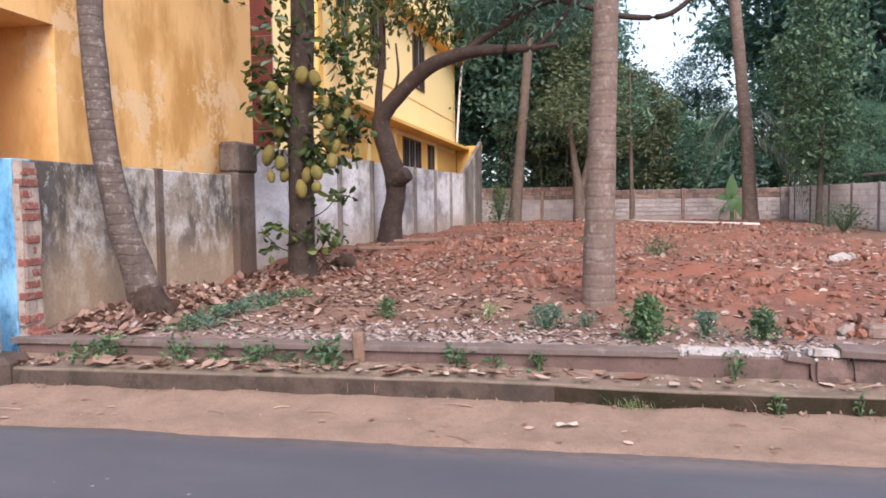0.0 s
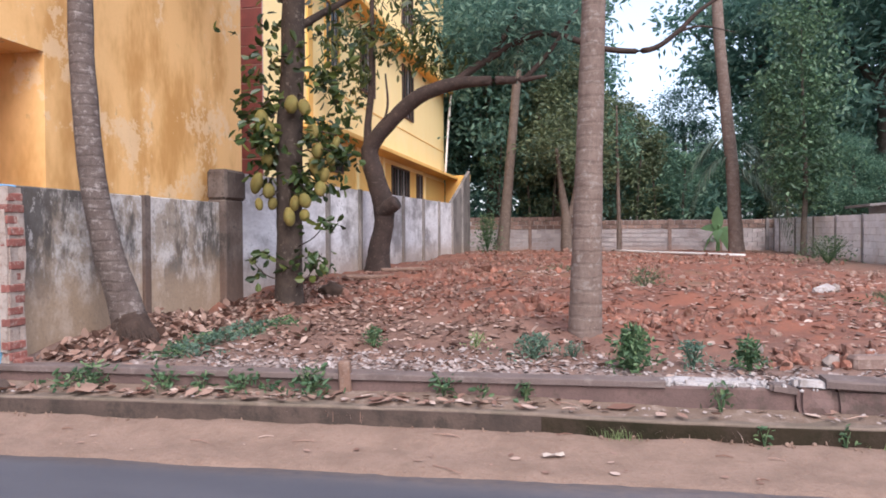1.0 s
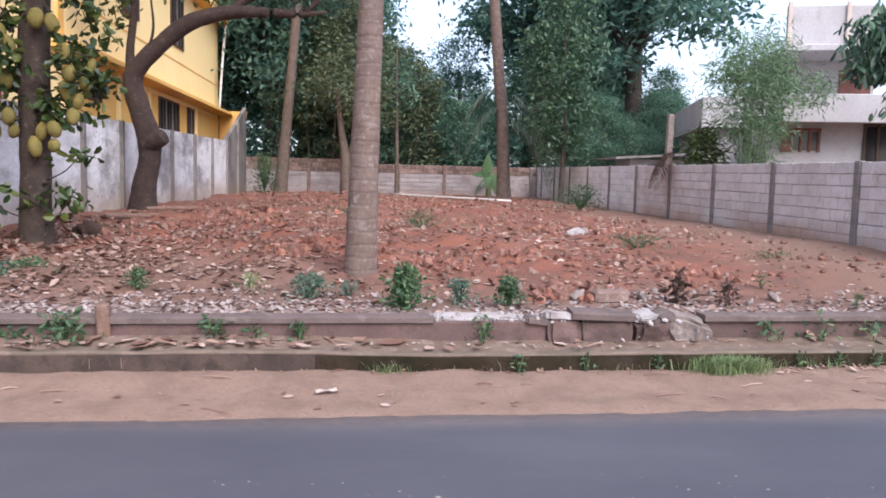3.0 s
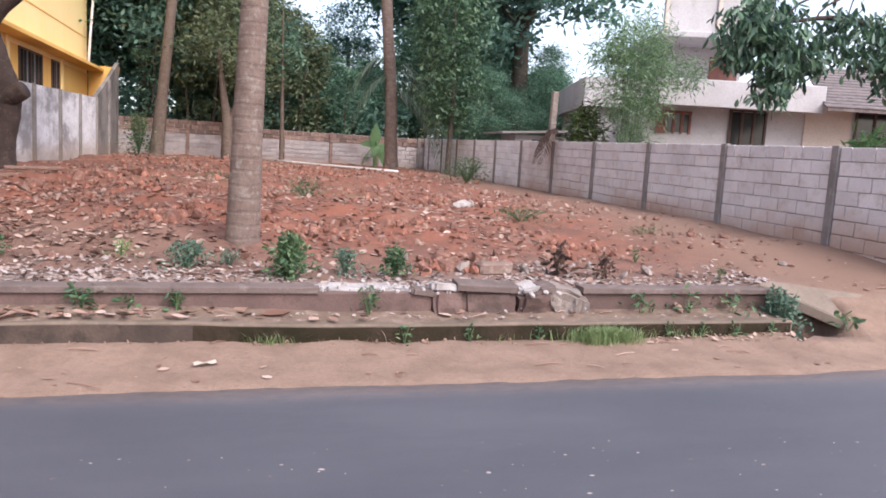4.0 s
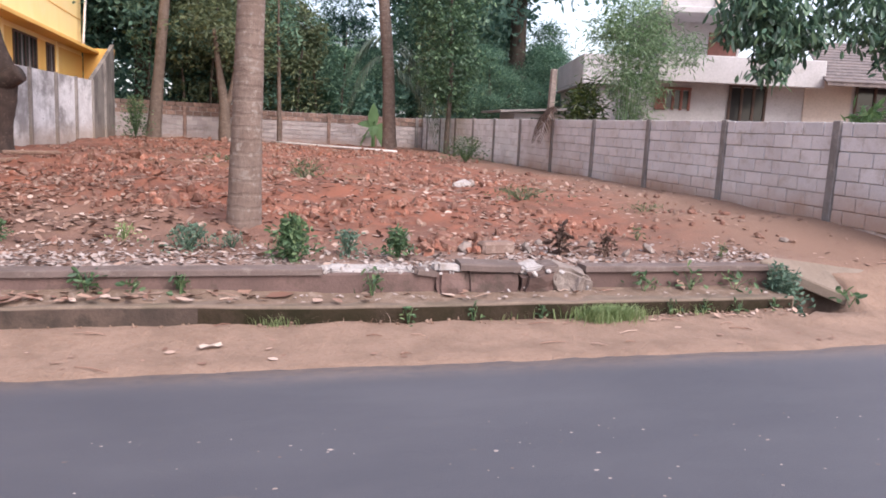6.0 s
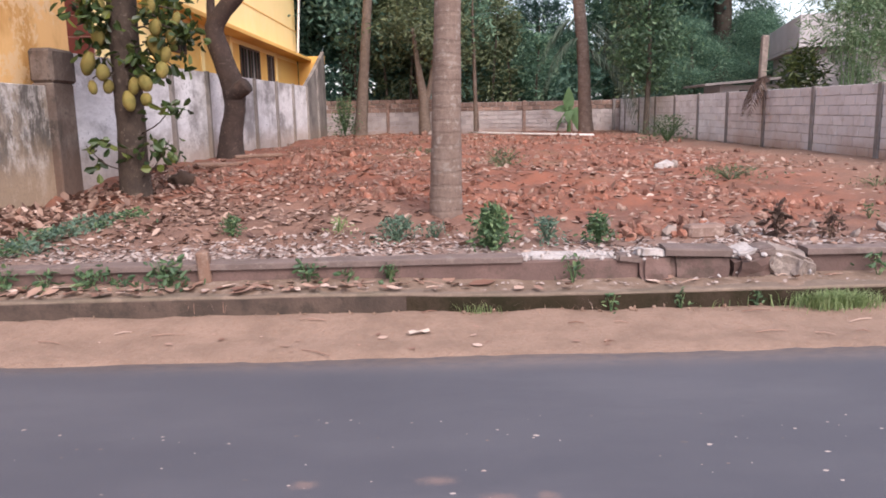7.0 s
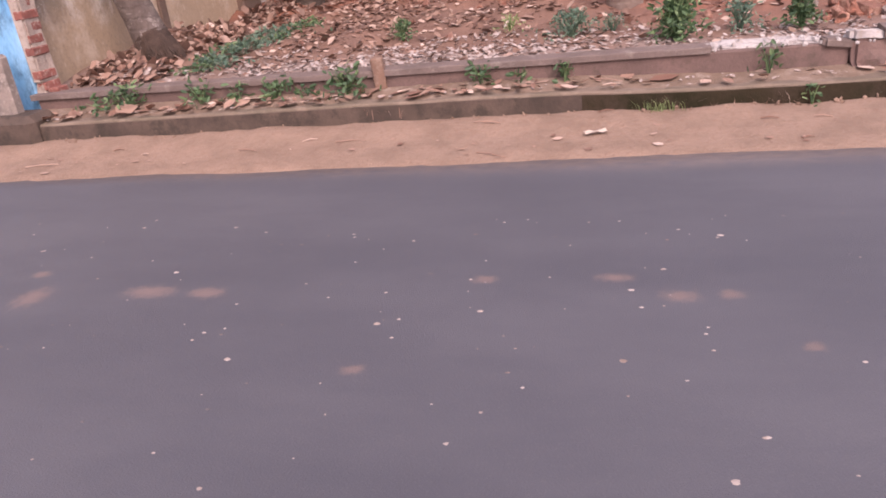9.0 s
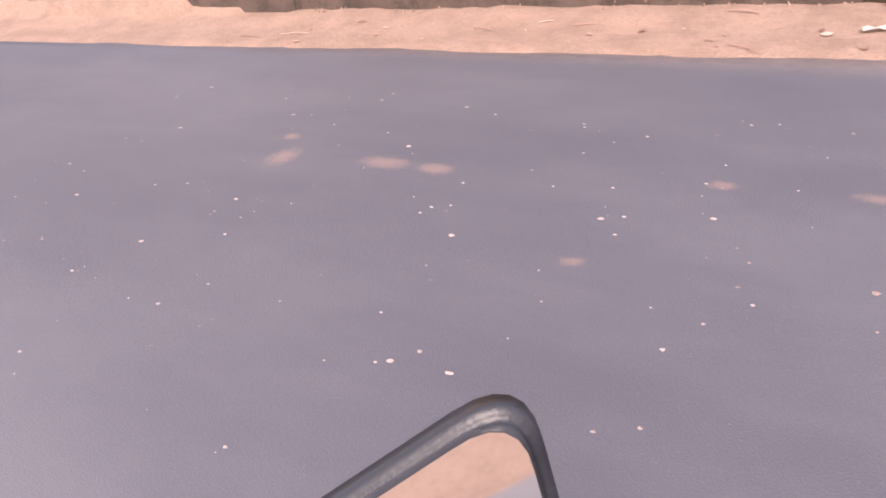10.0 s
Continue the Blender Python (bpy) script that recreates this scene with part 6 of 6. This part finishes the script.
def make_litter():
    rng = np.random.default_rng(41)
    near = lambda x, y: (0.25 + 0.75 * ease(0.5, -3.5, x)) * (0.4 + 0.8 * (noise.noise((x * 0.8, y * 0.8, 9)) + 0.4)) * (0.35 + 0.65 * ease(6.2, 8, y))
    spread = lambda x, y: (0.25 + 0.75 * ease(2, -4, x)) * (0.03 + 1.6 * max(0, noise.noise((x * 0.6, y * 0.4, 6)) + 0.02))
    patchy = lambda x, y: near(x, y) * (0.25 + 1.5 * max(0, noise.noise((x * 1.7, y * 1.7, 2)) + 0.25))
    litter("dry_leaves", strew(rng, 4200, (-5.1, 3.4), (6.25, 12), near), 0.085, DRY_LEAF, rng, "pale dry leaves strewn over the plot", "leaves", curl=0.17)
    litter("dry_leaves", strew(rng, 1900, (-5.1, 3.6), (6.4, 13), patchy), 0.10, BROWN_LEAF, rng, "dark brown dry leaves strewn over the plot", "leaves", curl=0.34)
    litter("dry_leaves", strew(rng, 900, (-5.3, -3.9), (6.15, 13), lambda x, y: ease(-3.8, -5.0, x)), 0.125, BROWN_LEAF, rng, "brown leaves heaped along the old wall", "leaves", curl=0.4)
    litter("dry_leaves", strew(rng, 420, (-5.3, -4.2), (6.15, 9), lambda x, y: ease(-3.9, -5.0, x)), 0.125, DRY_LEAF, rng, "pale leaves heaped along the old wall", "leaves", curl=0.35)
    litter("dry_leaves", strew(rng, 1900, (-5.1, 5.5), (11, 33), spread), 0.12, DRY_LEAF, rng, "dry leaves scattered over red earth", "leaves", curl=0.16)
    litter("dry_leaves", strew(rng, 260, (-5.1, 5.5), (10, 33), spread), 0.12, BROWN_LEAF, rng, "dark dry leaves scattered over red earth", "leaves", curl=0.2)
    ledge = [(x, along(x, rng.uniform(0.05, 0.36)), ledge_top(x) + 0.022) for x in rng.uniform(-5.3, 4.2, 420) if rng.random() < 0.10 + 0.9 * ease(0.4, -1, x)]
    litter("dry_leaves", ledge[::2], 0.12, DRY_LEAF, rng, "curled dry leaves caught on the drain ledge", "leaves", curl=0.2)
    litter("dry_leaves", ledge[1::2], 0.11, DRY_LEAF, rng, "tan curled leaves caught on the drain ledge", "leaves", curl=0.24)
    large = [(x, along(x, rng.uniform(0.12, 0.3)), ledge_top(x) + 0.03) for x in (-4.3, -3.45, -3.2, -2.95, -2.6, -2.5, -1.85, -1.72, -1.55, -1.4, -0.75, 0.2)]
    litter("large_leaves", large, 0.22, DRY_LEAF, rng, "large curled dry leaves on the drain ledge", "leaves", curl=0.12)
    verge = [(x, along(x, -rng.uniform(0.05, 0.9)), ground_height(x, along(x, -0.4))) for x in rng.uniform(-5, 5, 70)]
    litter("dry_leaves", verge, 0.06, DRY_LEAF, rng, "small twigs and leaves on the sand", "leaves", curl=0.06)
    chips = strew(rng, 3800, (-5.0, 5.2), (6.2, 7.6), lambda x, y: ease(7.6, 6.4, y) * (0.4 + 0.9 * max(0, noise.noise((x * 0.9, y, 4)) + 0.3)))
    litter("pale_chips", chips, 0.055, CHIP, rng, "pale plaster and stone chips behind the kerb", "rubble", curl=0.24)
    grit = [(x, along(x, rng.uniform(0.04, 0.36)), ledge_top(x) + 0.02) for x in rng.uniform(-5.2, 4.9, 240)]
    litter("ledge_grit", grit, 0.04, CHIP, rng, "small stone and plaster chips on the ledge", "rubble", curl=0.25)
    litter("dry_leaves", strew(rng, 260, (3.5, 7.2), (6.3, 16), lambda x, y: 0.15 + max(0, noise.noise((x, y, 8)) + 0.2)), 0.07, BROWN_LEAF, rng, "dark leaf scraps on the sandy drive", "leaves", curl=0.18)
    litter("dry_leaves", strew(rng, 420, (3.5, 7.2), (6.3, 16), lambda x, y: 0.6), 0.07, DRY_LEAF, rng, "small leaves and chips on the sandy drive", "leaves", curl=0.12)
    spill = [(x, along(x, rng.uniform(-0.22, 0.0)), ground_height(x, along(x, -0.1)) + 0.006) for x in rng.uniform(3.2, 5.4, 110)]
    litter("ledge_grit", spill, 0.06, SHARD, rng, "pale stone chips spilt before the ledge", "rubble", curl=0.25)
    v, f = [], []
    for k in range(38):
        x = rng.uniform(-5.2, 5.0)
        y = along(x, -rng.uniform(0.05, 0.85)) if k % 3 else along(x, rng.uniform(0.05, 0.34))
        z = (ledge_top(x) + 0.035 if k % 3 == 0 else ground_height(x, y) + 0.012)
        a, ln = rng.uniform(-0.6, 0.6), rng.uniform(0.08, 0.28)
        tv, tf = tube([(x, y, z), (x + ln * 0.5 * math.cos(a), y + ln * 0.5 * math.sin(a) + 0.01, z + 0.006), (x + ln * math.cos(a), y + ln * math.sin(a), z)], [0.004, 0.005, 0.003], 5)
        f += [tuple(i + len(v) for i in q) for q in tf]
        v += tv
    tagged(link_mesh("dry_twigs", v, f, DRY_LEAF), "dry twigs lying on the sandy verge", "twigs", kind="stuff")
    r = random.Random(6)
    v, f = [], []
    spots = strew(rng, 1400, (-5, 6.2), (6.9, 31), lambda x, y: (0.04 + 1.5 * max(0, noise.noise((x * 0.6, y * 0.5, 7)) + 0.02)) * (1 - 0.55 * ease(2.5, 6.0, x + 0.22 * (14 - y))))
    for p in spots:
        s = r.choice((0.025, 0.035, 0.05, 0.075)) * (1 if p[1] < 14 else 1.15)
        rv, rf = rock(r, (p[0], p[1], p[2] + s * 0.2), s)
        f += [tuple(i + len(v) for i in q) for q in rf]
        v += [tuple(q) for q in rv]
    tagged(link_mesh("laterite_rubble", v, f, RUBBLE), "broken red laterite lumps over the plot", "rubble", kind="stuff")
    v, f = [], []
    for p in strew(rng, 900, (-5, 6.0), (7.2, 30), lambda x, y: 0.06 + 1.2 * max(0, noise.noise((x * 0.7, y * 0.6, 12)) + 0.12)):
        s = r.choice((0.02, 0.03, 0.04, 0.055)) * (1 if p[1] < 12 else 1.5)
        rv, rf = rock(r, (p[0], p[1], p[2] + s * 0.15), s, 0.5)
        f += [tuple(i + len(v) for i in q) for q in rf]
        v += [tuple(q) for q in rv]
    tagged(link_mesh("pale_rubble", v, f, PALE_RUBBLE), "pale broken stones scattered over the plot", "rubble", kind="stuff")
    # clods thrown up in heaps: along the dug bank, behind the broken coping and under the mango tree
    v, f = [], []
    heaps = ((1.0, 9.0, 1.3, 0.5, 150), (1.95, 7.15, 0.5, 0.3, 90), (-0.9, 9.2, 0.7, 0.5, 90), (-2.6, 12.5, 1.4, 1.6, 210), (3.4, 12.6, 1.4, 1.0, 120), (0.4, 13.5, 2.4, 1.2, 170), (-3.0, 15.5, 1.0, 1.8, 130), (3.8, 8.2, 0.9, 0.6, 70), (2.5, 22.0, 2.6, 3.0, 160), (-2.5, 24.0, 2.0, 4.0, 150))
    for hx, hy, wx, wy, n in heaps:
        for k in range(n):
            x, y = r.gauss(hx, wx * 0.6), r.gauss(hy, wy * 0.6)
            if not (-5.1 < x < 6.6 and 6.4 < y < 32):
                continue
            size = r.choice((0.02, 0.03, 0.03, 0.045, 0.06, 0.085)) * (1 if hy < 14 else 1.4)
            rv, rf = rock(r, (x, y, ground_height(x, y) + size * 0.15), size, 0.6)
            f += [tuple(i + len(v) for i in q) for q in rf]
            v += [tuple(q) for q in rv]
    tagged(link_mesh("laterite_clods", v, f, CLOD), "heaped red-brown laterite clods on dug earth", "rubble", kind="stuff")
    shards = strew(rng, 2300, (-5, 6.0), (7.6, 30), lambda x, y: 0.05 + 1.3 * max(0, noise.noise((x * 0.55, y * 0.5, 31)) + 0.05))
    litter("plaster_shards", shards, 0.085, SHARD, rng, "pale flat broken plaster pieces on red earth", "rubble", curl=0.12)
    big = [(3.18, 11.6, 0.24, MORTAR_WHITE, "pale boulder"), (3.4, 11.75, 0.12, STONE, ""), (1.83, 6.94, 0.11, RUBBLE, ""), (1.95, 7.15, 0.1, RUBBLE, ""), (1.7, 7.2, 0.09, RUBBLE, ""), (2.1, 7.4, 0.08, RUBBLE, ""), (2.62, 6.9, 0.09, STONE, ""), (4.1, 7.17, 0.11, STONE, ""), (3.7, 6.9, 0.07, STONE, ""), (4.4, 7.0, 0.06, STONE, ""),
           (-1.3, 31.6, 0.3, RUBBLE, ""), (-0.9, 31.4, 0.25, STONE, ""), (-3.3, 12.6, 0.18, RUBBLE, ""), (-3.85, 11.1, 0.13, RUBBLE, ""), (-3.7, 11.3, 0.10, RUBBLE, ""), (-2.9, 13.6, 0.16, RUBBLE, ""), (-3.7, 11.9, 0.12, RUBBLE, ""), (0.9, 7.9, 0.09, RUBBLE, ""), (1.62, 7.0, 0.1, RUBBLE, ""), (2.0, 6.92, 0.09, STONE, ""), (1.9, 7.45, 0.11, RUBBLE, ""), (2.2, 7.2, 0.09, RUBBLE, ""), (1.5, 7.5, 0.09, STONE, ""), (2.5, 7.15, 0.08, RUBBLE, ""), (-0.9, 8.9, 0.13, RUBBLE, ""), (-0.65, 9.0, 0.1, RUBBLE, ""), (2.9, 7.3, 0.08, STONE, ""), (3.5, 7.3, 0.08, STONE, ""), (-3.0, 15.5, 0.2, RUBBLE, ""), (-2.5, 17, 0.2, RUBBLE, ""), (1.6, 8.3, 0.08, RUBBLE, ""), (5.9, 7.3, 0.06, STONE, ""), (-4.6, 6.45, 0.07, CHIP, "")]
    for x, y, s, m, _ in big:
        rv, rf = rock(r, (0, 0, s * 0.25), s)
        if m == MORTAR_WHITE:
            # a flat slab-like boulder
            rv = [Vector((q.x * 1.15, q.y, q.z * 0.45)) for q in rv]
        ob = link_mesh("rock", [tuple(q) for q in rv], rf, m)
        ob.location = (x, y, ground_height(x, y))
        tagged(ob, "rough pale grey stone on the earth" if m in (STONE, CHIP, MORTAR_WHITE) else "broken red laterite lump on the earth", "rock")
    brick = thing("fallen_block", "fallen laterite block behind the kerb", "block", at=(2.28, 6.85, ground_height(2.28, 6.85) + 0.02), rz=12)
    part("block_body", one_box(-0.18, 0.18, -0.08, 0.08, -0.05, 0.08, 0.025), LATERITE, brick)
    log = thing("fallen_log", "charred log lying by the jackfruit tree", "log")
    limb("log_body", [(-4.32, 11.3, 0.60, 0.10), (-4.12, 11.25, 0.68, 0.13), (-3.88, 11.15, 0.64, 0.09)], ROOT, log, lump=0.45)
    timber = thing("timber_heap", "heap of pale broken timber and rubble", "timber")
    for k, (x, y, a) in enumerate(((-4.15, 13.7, 28), (-3.8, 14.2, 20), (-4.45, 13.5, 40))):
        z = ground_height(x, y)
        part("plank", one_box(-0.5 + 0.12 * k, 0.5, -0.07, 0.07, 0.0, 0.06, 0.015, m=Matrix.Translation((x, y, z + 0.01 + 0.015 * k)) @ pose(0, 0, 0, 5 * k, -4 + 3 * k, a)), TIMBER, timber)
    pipe = thing("white_pipe", "long white plastic pipe lying on the earth", "pipe")
    limb("pipe_body", [(0.6, 31.5, 0.87, 0.05), (2.6, 28.8, 0.85, 0.05), (4.75, 26.0, 0.83, 0.05)], PVC, pipe, seg=8, lump=0, per=3)
    paper = thing("paper_scrap", "crumpled scrap of pale paper on the sand", "paper", at=(-0.28, 5.16, 0.03), rz=20)
    v = [(-0.08 + 0.04 * i, -0.03 + 0.03 * j, 0.006 * ((i * 7 + j * 5) % 3)) for j in range(3) for i in range(5)]
    link_mesh("scrap", v, [(j * 5 + i, j * 5 + i + 1, j * 5 + i + 6, j * 5 + i + 5) for j in range(2) for i in range(4)], PAPER, paper)


def make_weeds():
    rng = np.random.default_rng(51)
    g = lambda x, y: (x, y, ground_height(x, y))
    for x, y, h, r, n, m, lf, s in ((-2.28, 7.45, 0.22, 0.13, 130, WEED_LEAF, "small bright weed on bare earth", 0.08), (-0.57, 6.95, 0.24, 0.26, 260, BLUISH_WEED, "low bluish-green bush among pale chips", 0.08), (0.32, 6.65, 0.40, 0.19, 420, WEED_LEAF, "tall leafy weed behind the kerb", 0.12),
                                  (0.84, 6.85, 0.26, 0.17, 130, BLUISH_WEED, "thin pale weed behind the kerb", 0.09), (1.30, 6.8, 0.27, 0.16, 200, WEED_LEAF, "bright leafy weed behind the kerb", 0.11), (-0.2, 7.0, 0.16, 0.15, 80, BLUISH_WEED, "thin pale weed behind the kerb", 0.06),
                                  (-1.14, 7.15, 0.18, 0.14, 70, GRASS, "thin yellowish weed among chips", 0.06), (0.75, 11.8, 0.3, 0.5, 160, OLIVE_LEAF, "sparse dry bush on red earth", 0.1), (3.7, 10.1, 0.2, 0.6, 150, OLIVE_LEAF, "sparse low weeds on red earth", 0.09),
                                  (2.95, 6.85, 0.3, 0.12, 60, DEAD_FROND, "withered dark plant behind the kerb", 0.16), (3.42, 6.8, 0.26, 0.1, 46, DEAD_FROND, "withered dark plant behind the kerb", 0.14), (4.2, 7.6, 0.16, 0.1, 30, OLIVE_LEAF, "dry sprig on the sandy ground", 0.08), (4.75, 6.8, 0.16, 0.06, 26, OLIVE_LEAF, "dry sprig on the sandy ground", 0.07),
                                  (6.3, 22.5, 0.8, 0.9, 420, WEED_LEAF, "bushy weeds along the block wall", 0.14), (5.2, 9.3, 0.12, 0.4, 60, OLIVE_LEAF, "sparse dry weeds on sandy ground", 0.07), (-4.6, 31.5, 1.7, 0.6, 500, WEED_LEAF, "creeper and weeds at the wall's end", 0.2), (-0.7, 16, 0.15, 0.7, 90, OLIVE_LEAF, "sparse low weeds on red earth", 0.1)):
        weed("weed", g(x, y), h, r * 0.8, int(n * 2.2), m, lf, rng, leaf=s * 0.6, width=s * 0.22)
    for k in range(16):
        u = k / 15
        x, y = -4.05 + 0.2 * math.sin(k * 1.7) + 0.3 * u, 6.5 + 2.0 * u
        weed("creeping_weed", g(x, y), 0.11, 0.24, 100, BLUISH_WEED if k % 3 else WEED_LEAF, "low green creeping weeds among leaves", rng, leaf=0.06, width=0.028)
    for x, h, r, n in ((-4.35, 0.22, 0.22, 170), (-4.6, 0.14, 0.2, 60), (-3.65, 0.2, 0.14, 90), (-3.3, 0.18, 0.1, 60), (-2.95, 0.2, 0.16, 110), (-2.7, 0.12, 0.14, 40), (-2.33, 0.24, 0.16, 170), (-1.2, 0.2, 0.09, 70), (-0.9, 0.1, 0.1, 26), (-0.55, 0.18, 0.09, 60), (0.95, 0.22, 0.13, 60), (3.5, 0.2, 0.16, 60), (4.0, 0.22, 0.14, 50), (4.5, 0.16, 0.2, 50)):
        weed("kerb_weed", (x, along(x, 0.29), ledge_top(x) + 0.02), h, r, n, WEED_LEAF, "dark leafy weed rooted on the drain ledge", rng, leaf=0.075, width=0.03)
    weed("drain_bush", (4.98, 6.12, -0.08), 0.52, 0.2, 900, BLUISH_WEED, "leafy bush growing from the open drain", rng, leaf=0.062, width=0.03)
    weed("drain_bush", (5.42, 5.72, ground_height(5.42, 5.72)), 0.14, 0.14, 34, WEED_LEAF, "leafy weed by the culvert slab", rng, leaf=0.09, width=0.04)
    grass_tuft((2.95, along(2.95, -0.08), 0.03), 0.27, 0.13, 0.12, 1900, "bright grass tuft at the foot of the ledge", rng)
    grass_tuft((3.75, along(3.75, 0.02), 0.02), 0.4, 0.10, 0.11, 160, "thin grass by the ledge", rng)
    grass_tuft((0.15, along(0.15, -0.03), 0.0), 0.18, 0.03, 0.14, 55, "thin grass against the ledge", rng)
    grass_tuft((-2.2, along(-2.2, 0.02), 0.1), 0.5, 0.02, 0.10, 24, "dry straw hanging over the ledge", rng, DRY_LEAF)
    grass_tuft((0.9, along(0.9, -0.02), 0.0), 0.5, 0.02, 0.12, 22, "dry straw against the ledge", rng, DRY_LEAF)
    grass_tuft((2.1, along(2.1, -0.02), 0.0), 0.3, 0.02, 0.14, 24, "thin grass against the ledge", rng)
    for x, y in ((3.6, -0.05), (3.95, -0.03), (4.3, -0.06), (4.7, -0.04), (1.2, -0.03), (1.75, -0.03), (2.35, -0.03)):
        weed("kerb_weed", (x, along(x, y), 0.03), 0.15, 0.06, 40, WEED_LEAF, "thin green weed at the foot of the ledge", rng, leaf=0.05, width=0.02)
    grass_tuft((6.3, 5.45, ground_height(6.3, 5.45)), 0.3, 0.05, 0.05, 60, "short grass on the sandy drive", rng)


# ---- the parked motorcycle, of which the mirror shows ----
def make_motorcycle():
    bike = thing("motorcycle", "parked black motorcycle with a rounded rear-view mirror", "motorcycle", at=(0, 0, 0))
    n = Vector((0.55, -0.82, 0.18)).normalized()
    u = Vector((0, 0, 1)).cross(n).normalized()
    w = n.cross(u)
    m = Matrix.Translation((-0.288, 0.271, 1.154)) @ Matrix((u, w, n)).transposed().to_4x4()

    def plate(scale, z0, z1, name, material, parent, bevel=0.0):
        bm = bmesh.new()
        corners = [Vector((0.053, 0.076, 0)), Vector((-0.143, -0.030, 0)), Vector((-0.11, -0.096, 0)), Vector((0.075, -0.092, 0))]
        c = sum(corners, Vector()) / 4
        ring = []
        for k, p in enumerate(corners):
            a, b = corners[k - 1], corners[(k + 1) % 4]
            r = 0.052 if k == 0 else 0.024
            p0, p1 = p + (a - p).normalized() * r, p + (b - p).normalized() * r
            for q in range(7):
                t = q / 6
                s = p0 * (1 - t) ** 2 + p * 2 * t * (1 - t) + p1 * t * t
                ring.append(c + (s - c) * scale if scale < 0.5 else s + (c - s).normalized() * (1 - scale) * 0.1)
        lo = [bm.verts.new((*p.xy, z0)) for p in ring]
        hi = [bm.verts.new((*p.xy, z1)) for p in ring]
        bm.faces.new(hi), bm.faces.new(lo[::-1])
        k2 = len(ring)
        for k in range(k2):
            bm.faces.new((lo[k], lo[(k + 1) % k2], hi[(k + 1) % k2], hi[k]))
        bmesh.ops.recalc_face_normals(bm, faces=bm.faces)
        if bevel:
            bmesh.ops.bevel(bm, geom=[e for e in bm.edges if abs(e.verts[0].co.z - e.verts[1].co.z) < 1e-5], offset=bevel, segments=3, affect="EDGES")
        bmesh.ops.transform(bm, matrix=m, verts=bm.verts)
        return part(name, bm, material, parent, smooth=bool(bevel))

    mirror = plate(1.0, -0.026, 0.006, "mirror", BLACK_PLASTIC, bike, 0.008)
    plate(0.89, 0.0, 0.0075, "mirror_glass", MIRROR, mirror)
    low = m @ Vector((-0.01, -0.08, -0.02))
    limb("mirror_stem", [(*low, 0.007), (low.x - 0.03, low.y, low.z - 0.06, 0.007), (-0.36, 0.24, 0.95, 0.008)], BLACK_PLASTIC, bike, seg=8, lump=0, per=4)
    limb("handlebar", [(-0.22, 0.34, 0.92, 0.012), (-0.34, 0.2, 0.95, 0.012), (-0.42, 0.05, 0.93, 0.012), (-0.42, -0.05, 0.93, 0.012), (-0.34, -0.2, 0.95, 0.012), (-0.22, -0.34, 0.92, 0.012)], CHROME, bike, seg=8, lump=0, per=4)
    for y in (-0.09, 0.09):
        limb("fork", [(-0.45, y, 0.92, 0.02), (-0.6, y, 0.6, 0.022), (-0.74, y, 0.3, 0.024)], CHROME, bike, seg=8, lump=0, per=2)
    for x in (-0.74, 0.55):
        ring = [(x + 0.26 * math.cos(a), 0, 0.315 + 0.26 * math.sin(a)) for a in np.linspace(0, 2 * math.pi, 25)]
        tv, tf = tube(ring, [0.045] * 25, 10, cap=False)
        tyre = link_mesh("tyre", tv, tf, RUBBER, bike, smooth=True)
        for k in range(6):
            a = k * math.pi / 3
            limb("spoke", [(x, 0, 0.315, 0.014), (x + 0.12 * math.cos(a), 0, 0.315 + 0.12 * math.sin(a), 0.012), (x + 0.23 * math.cos(a), 0, 0.315 + 0.23 * math.sin(a), 0.012)], CHROME, tyre, seg=6, lump=0, per=2)
    part("tank", one_box(-0.36, 0.0, -0.13, 0.13, 0.66, 0.86, 0.06), TANK_PAINT, bike, smooth=True)
    part("seat", one_box(0.0, 0.62, -0.12, 0.12, 0.68, 0.77, 0.035), RUBBER, bike, smooth=True)
    part("engine", one_box(-0.3, 0.12, -0.13, 0.13, 0.25, 0.6, 0.04), CHROME, bike)
    limb("swing_arm", [(0.0, 0.09, 0.4, 0.02), (0.3, 0.09, 0.35, 0.02), (0.55, 0.09, 0.315, 0.02)], CHROME, bike, seg=6, lump=0, per=2)
    limb("side_stand", [(0.05, -0.12, 0.3, 0.012), (0.1, -0.2, 0.15, 0.012), (0.14, -0.26, 0.01, 0.014)], CHROME, bike, seg=6, lump=0, per=2)


make_ground()
make_road()
make_kerb()
right_wall = make_wall_right()
make_wall_back()
make_wall_left()
make_buildings()
make_white_house()
make_plot_trees()
make_woods()
make_right_plants()
make_litter()
make_weeds()
make_motorcycle()
lay_wall_right(right_wall)
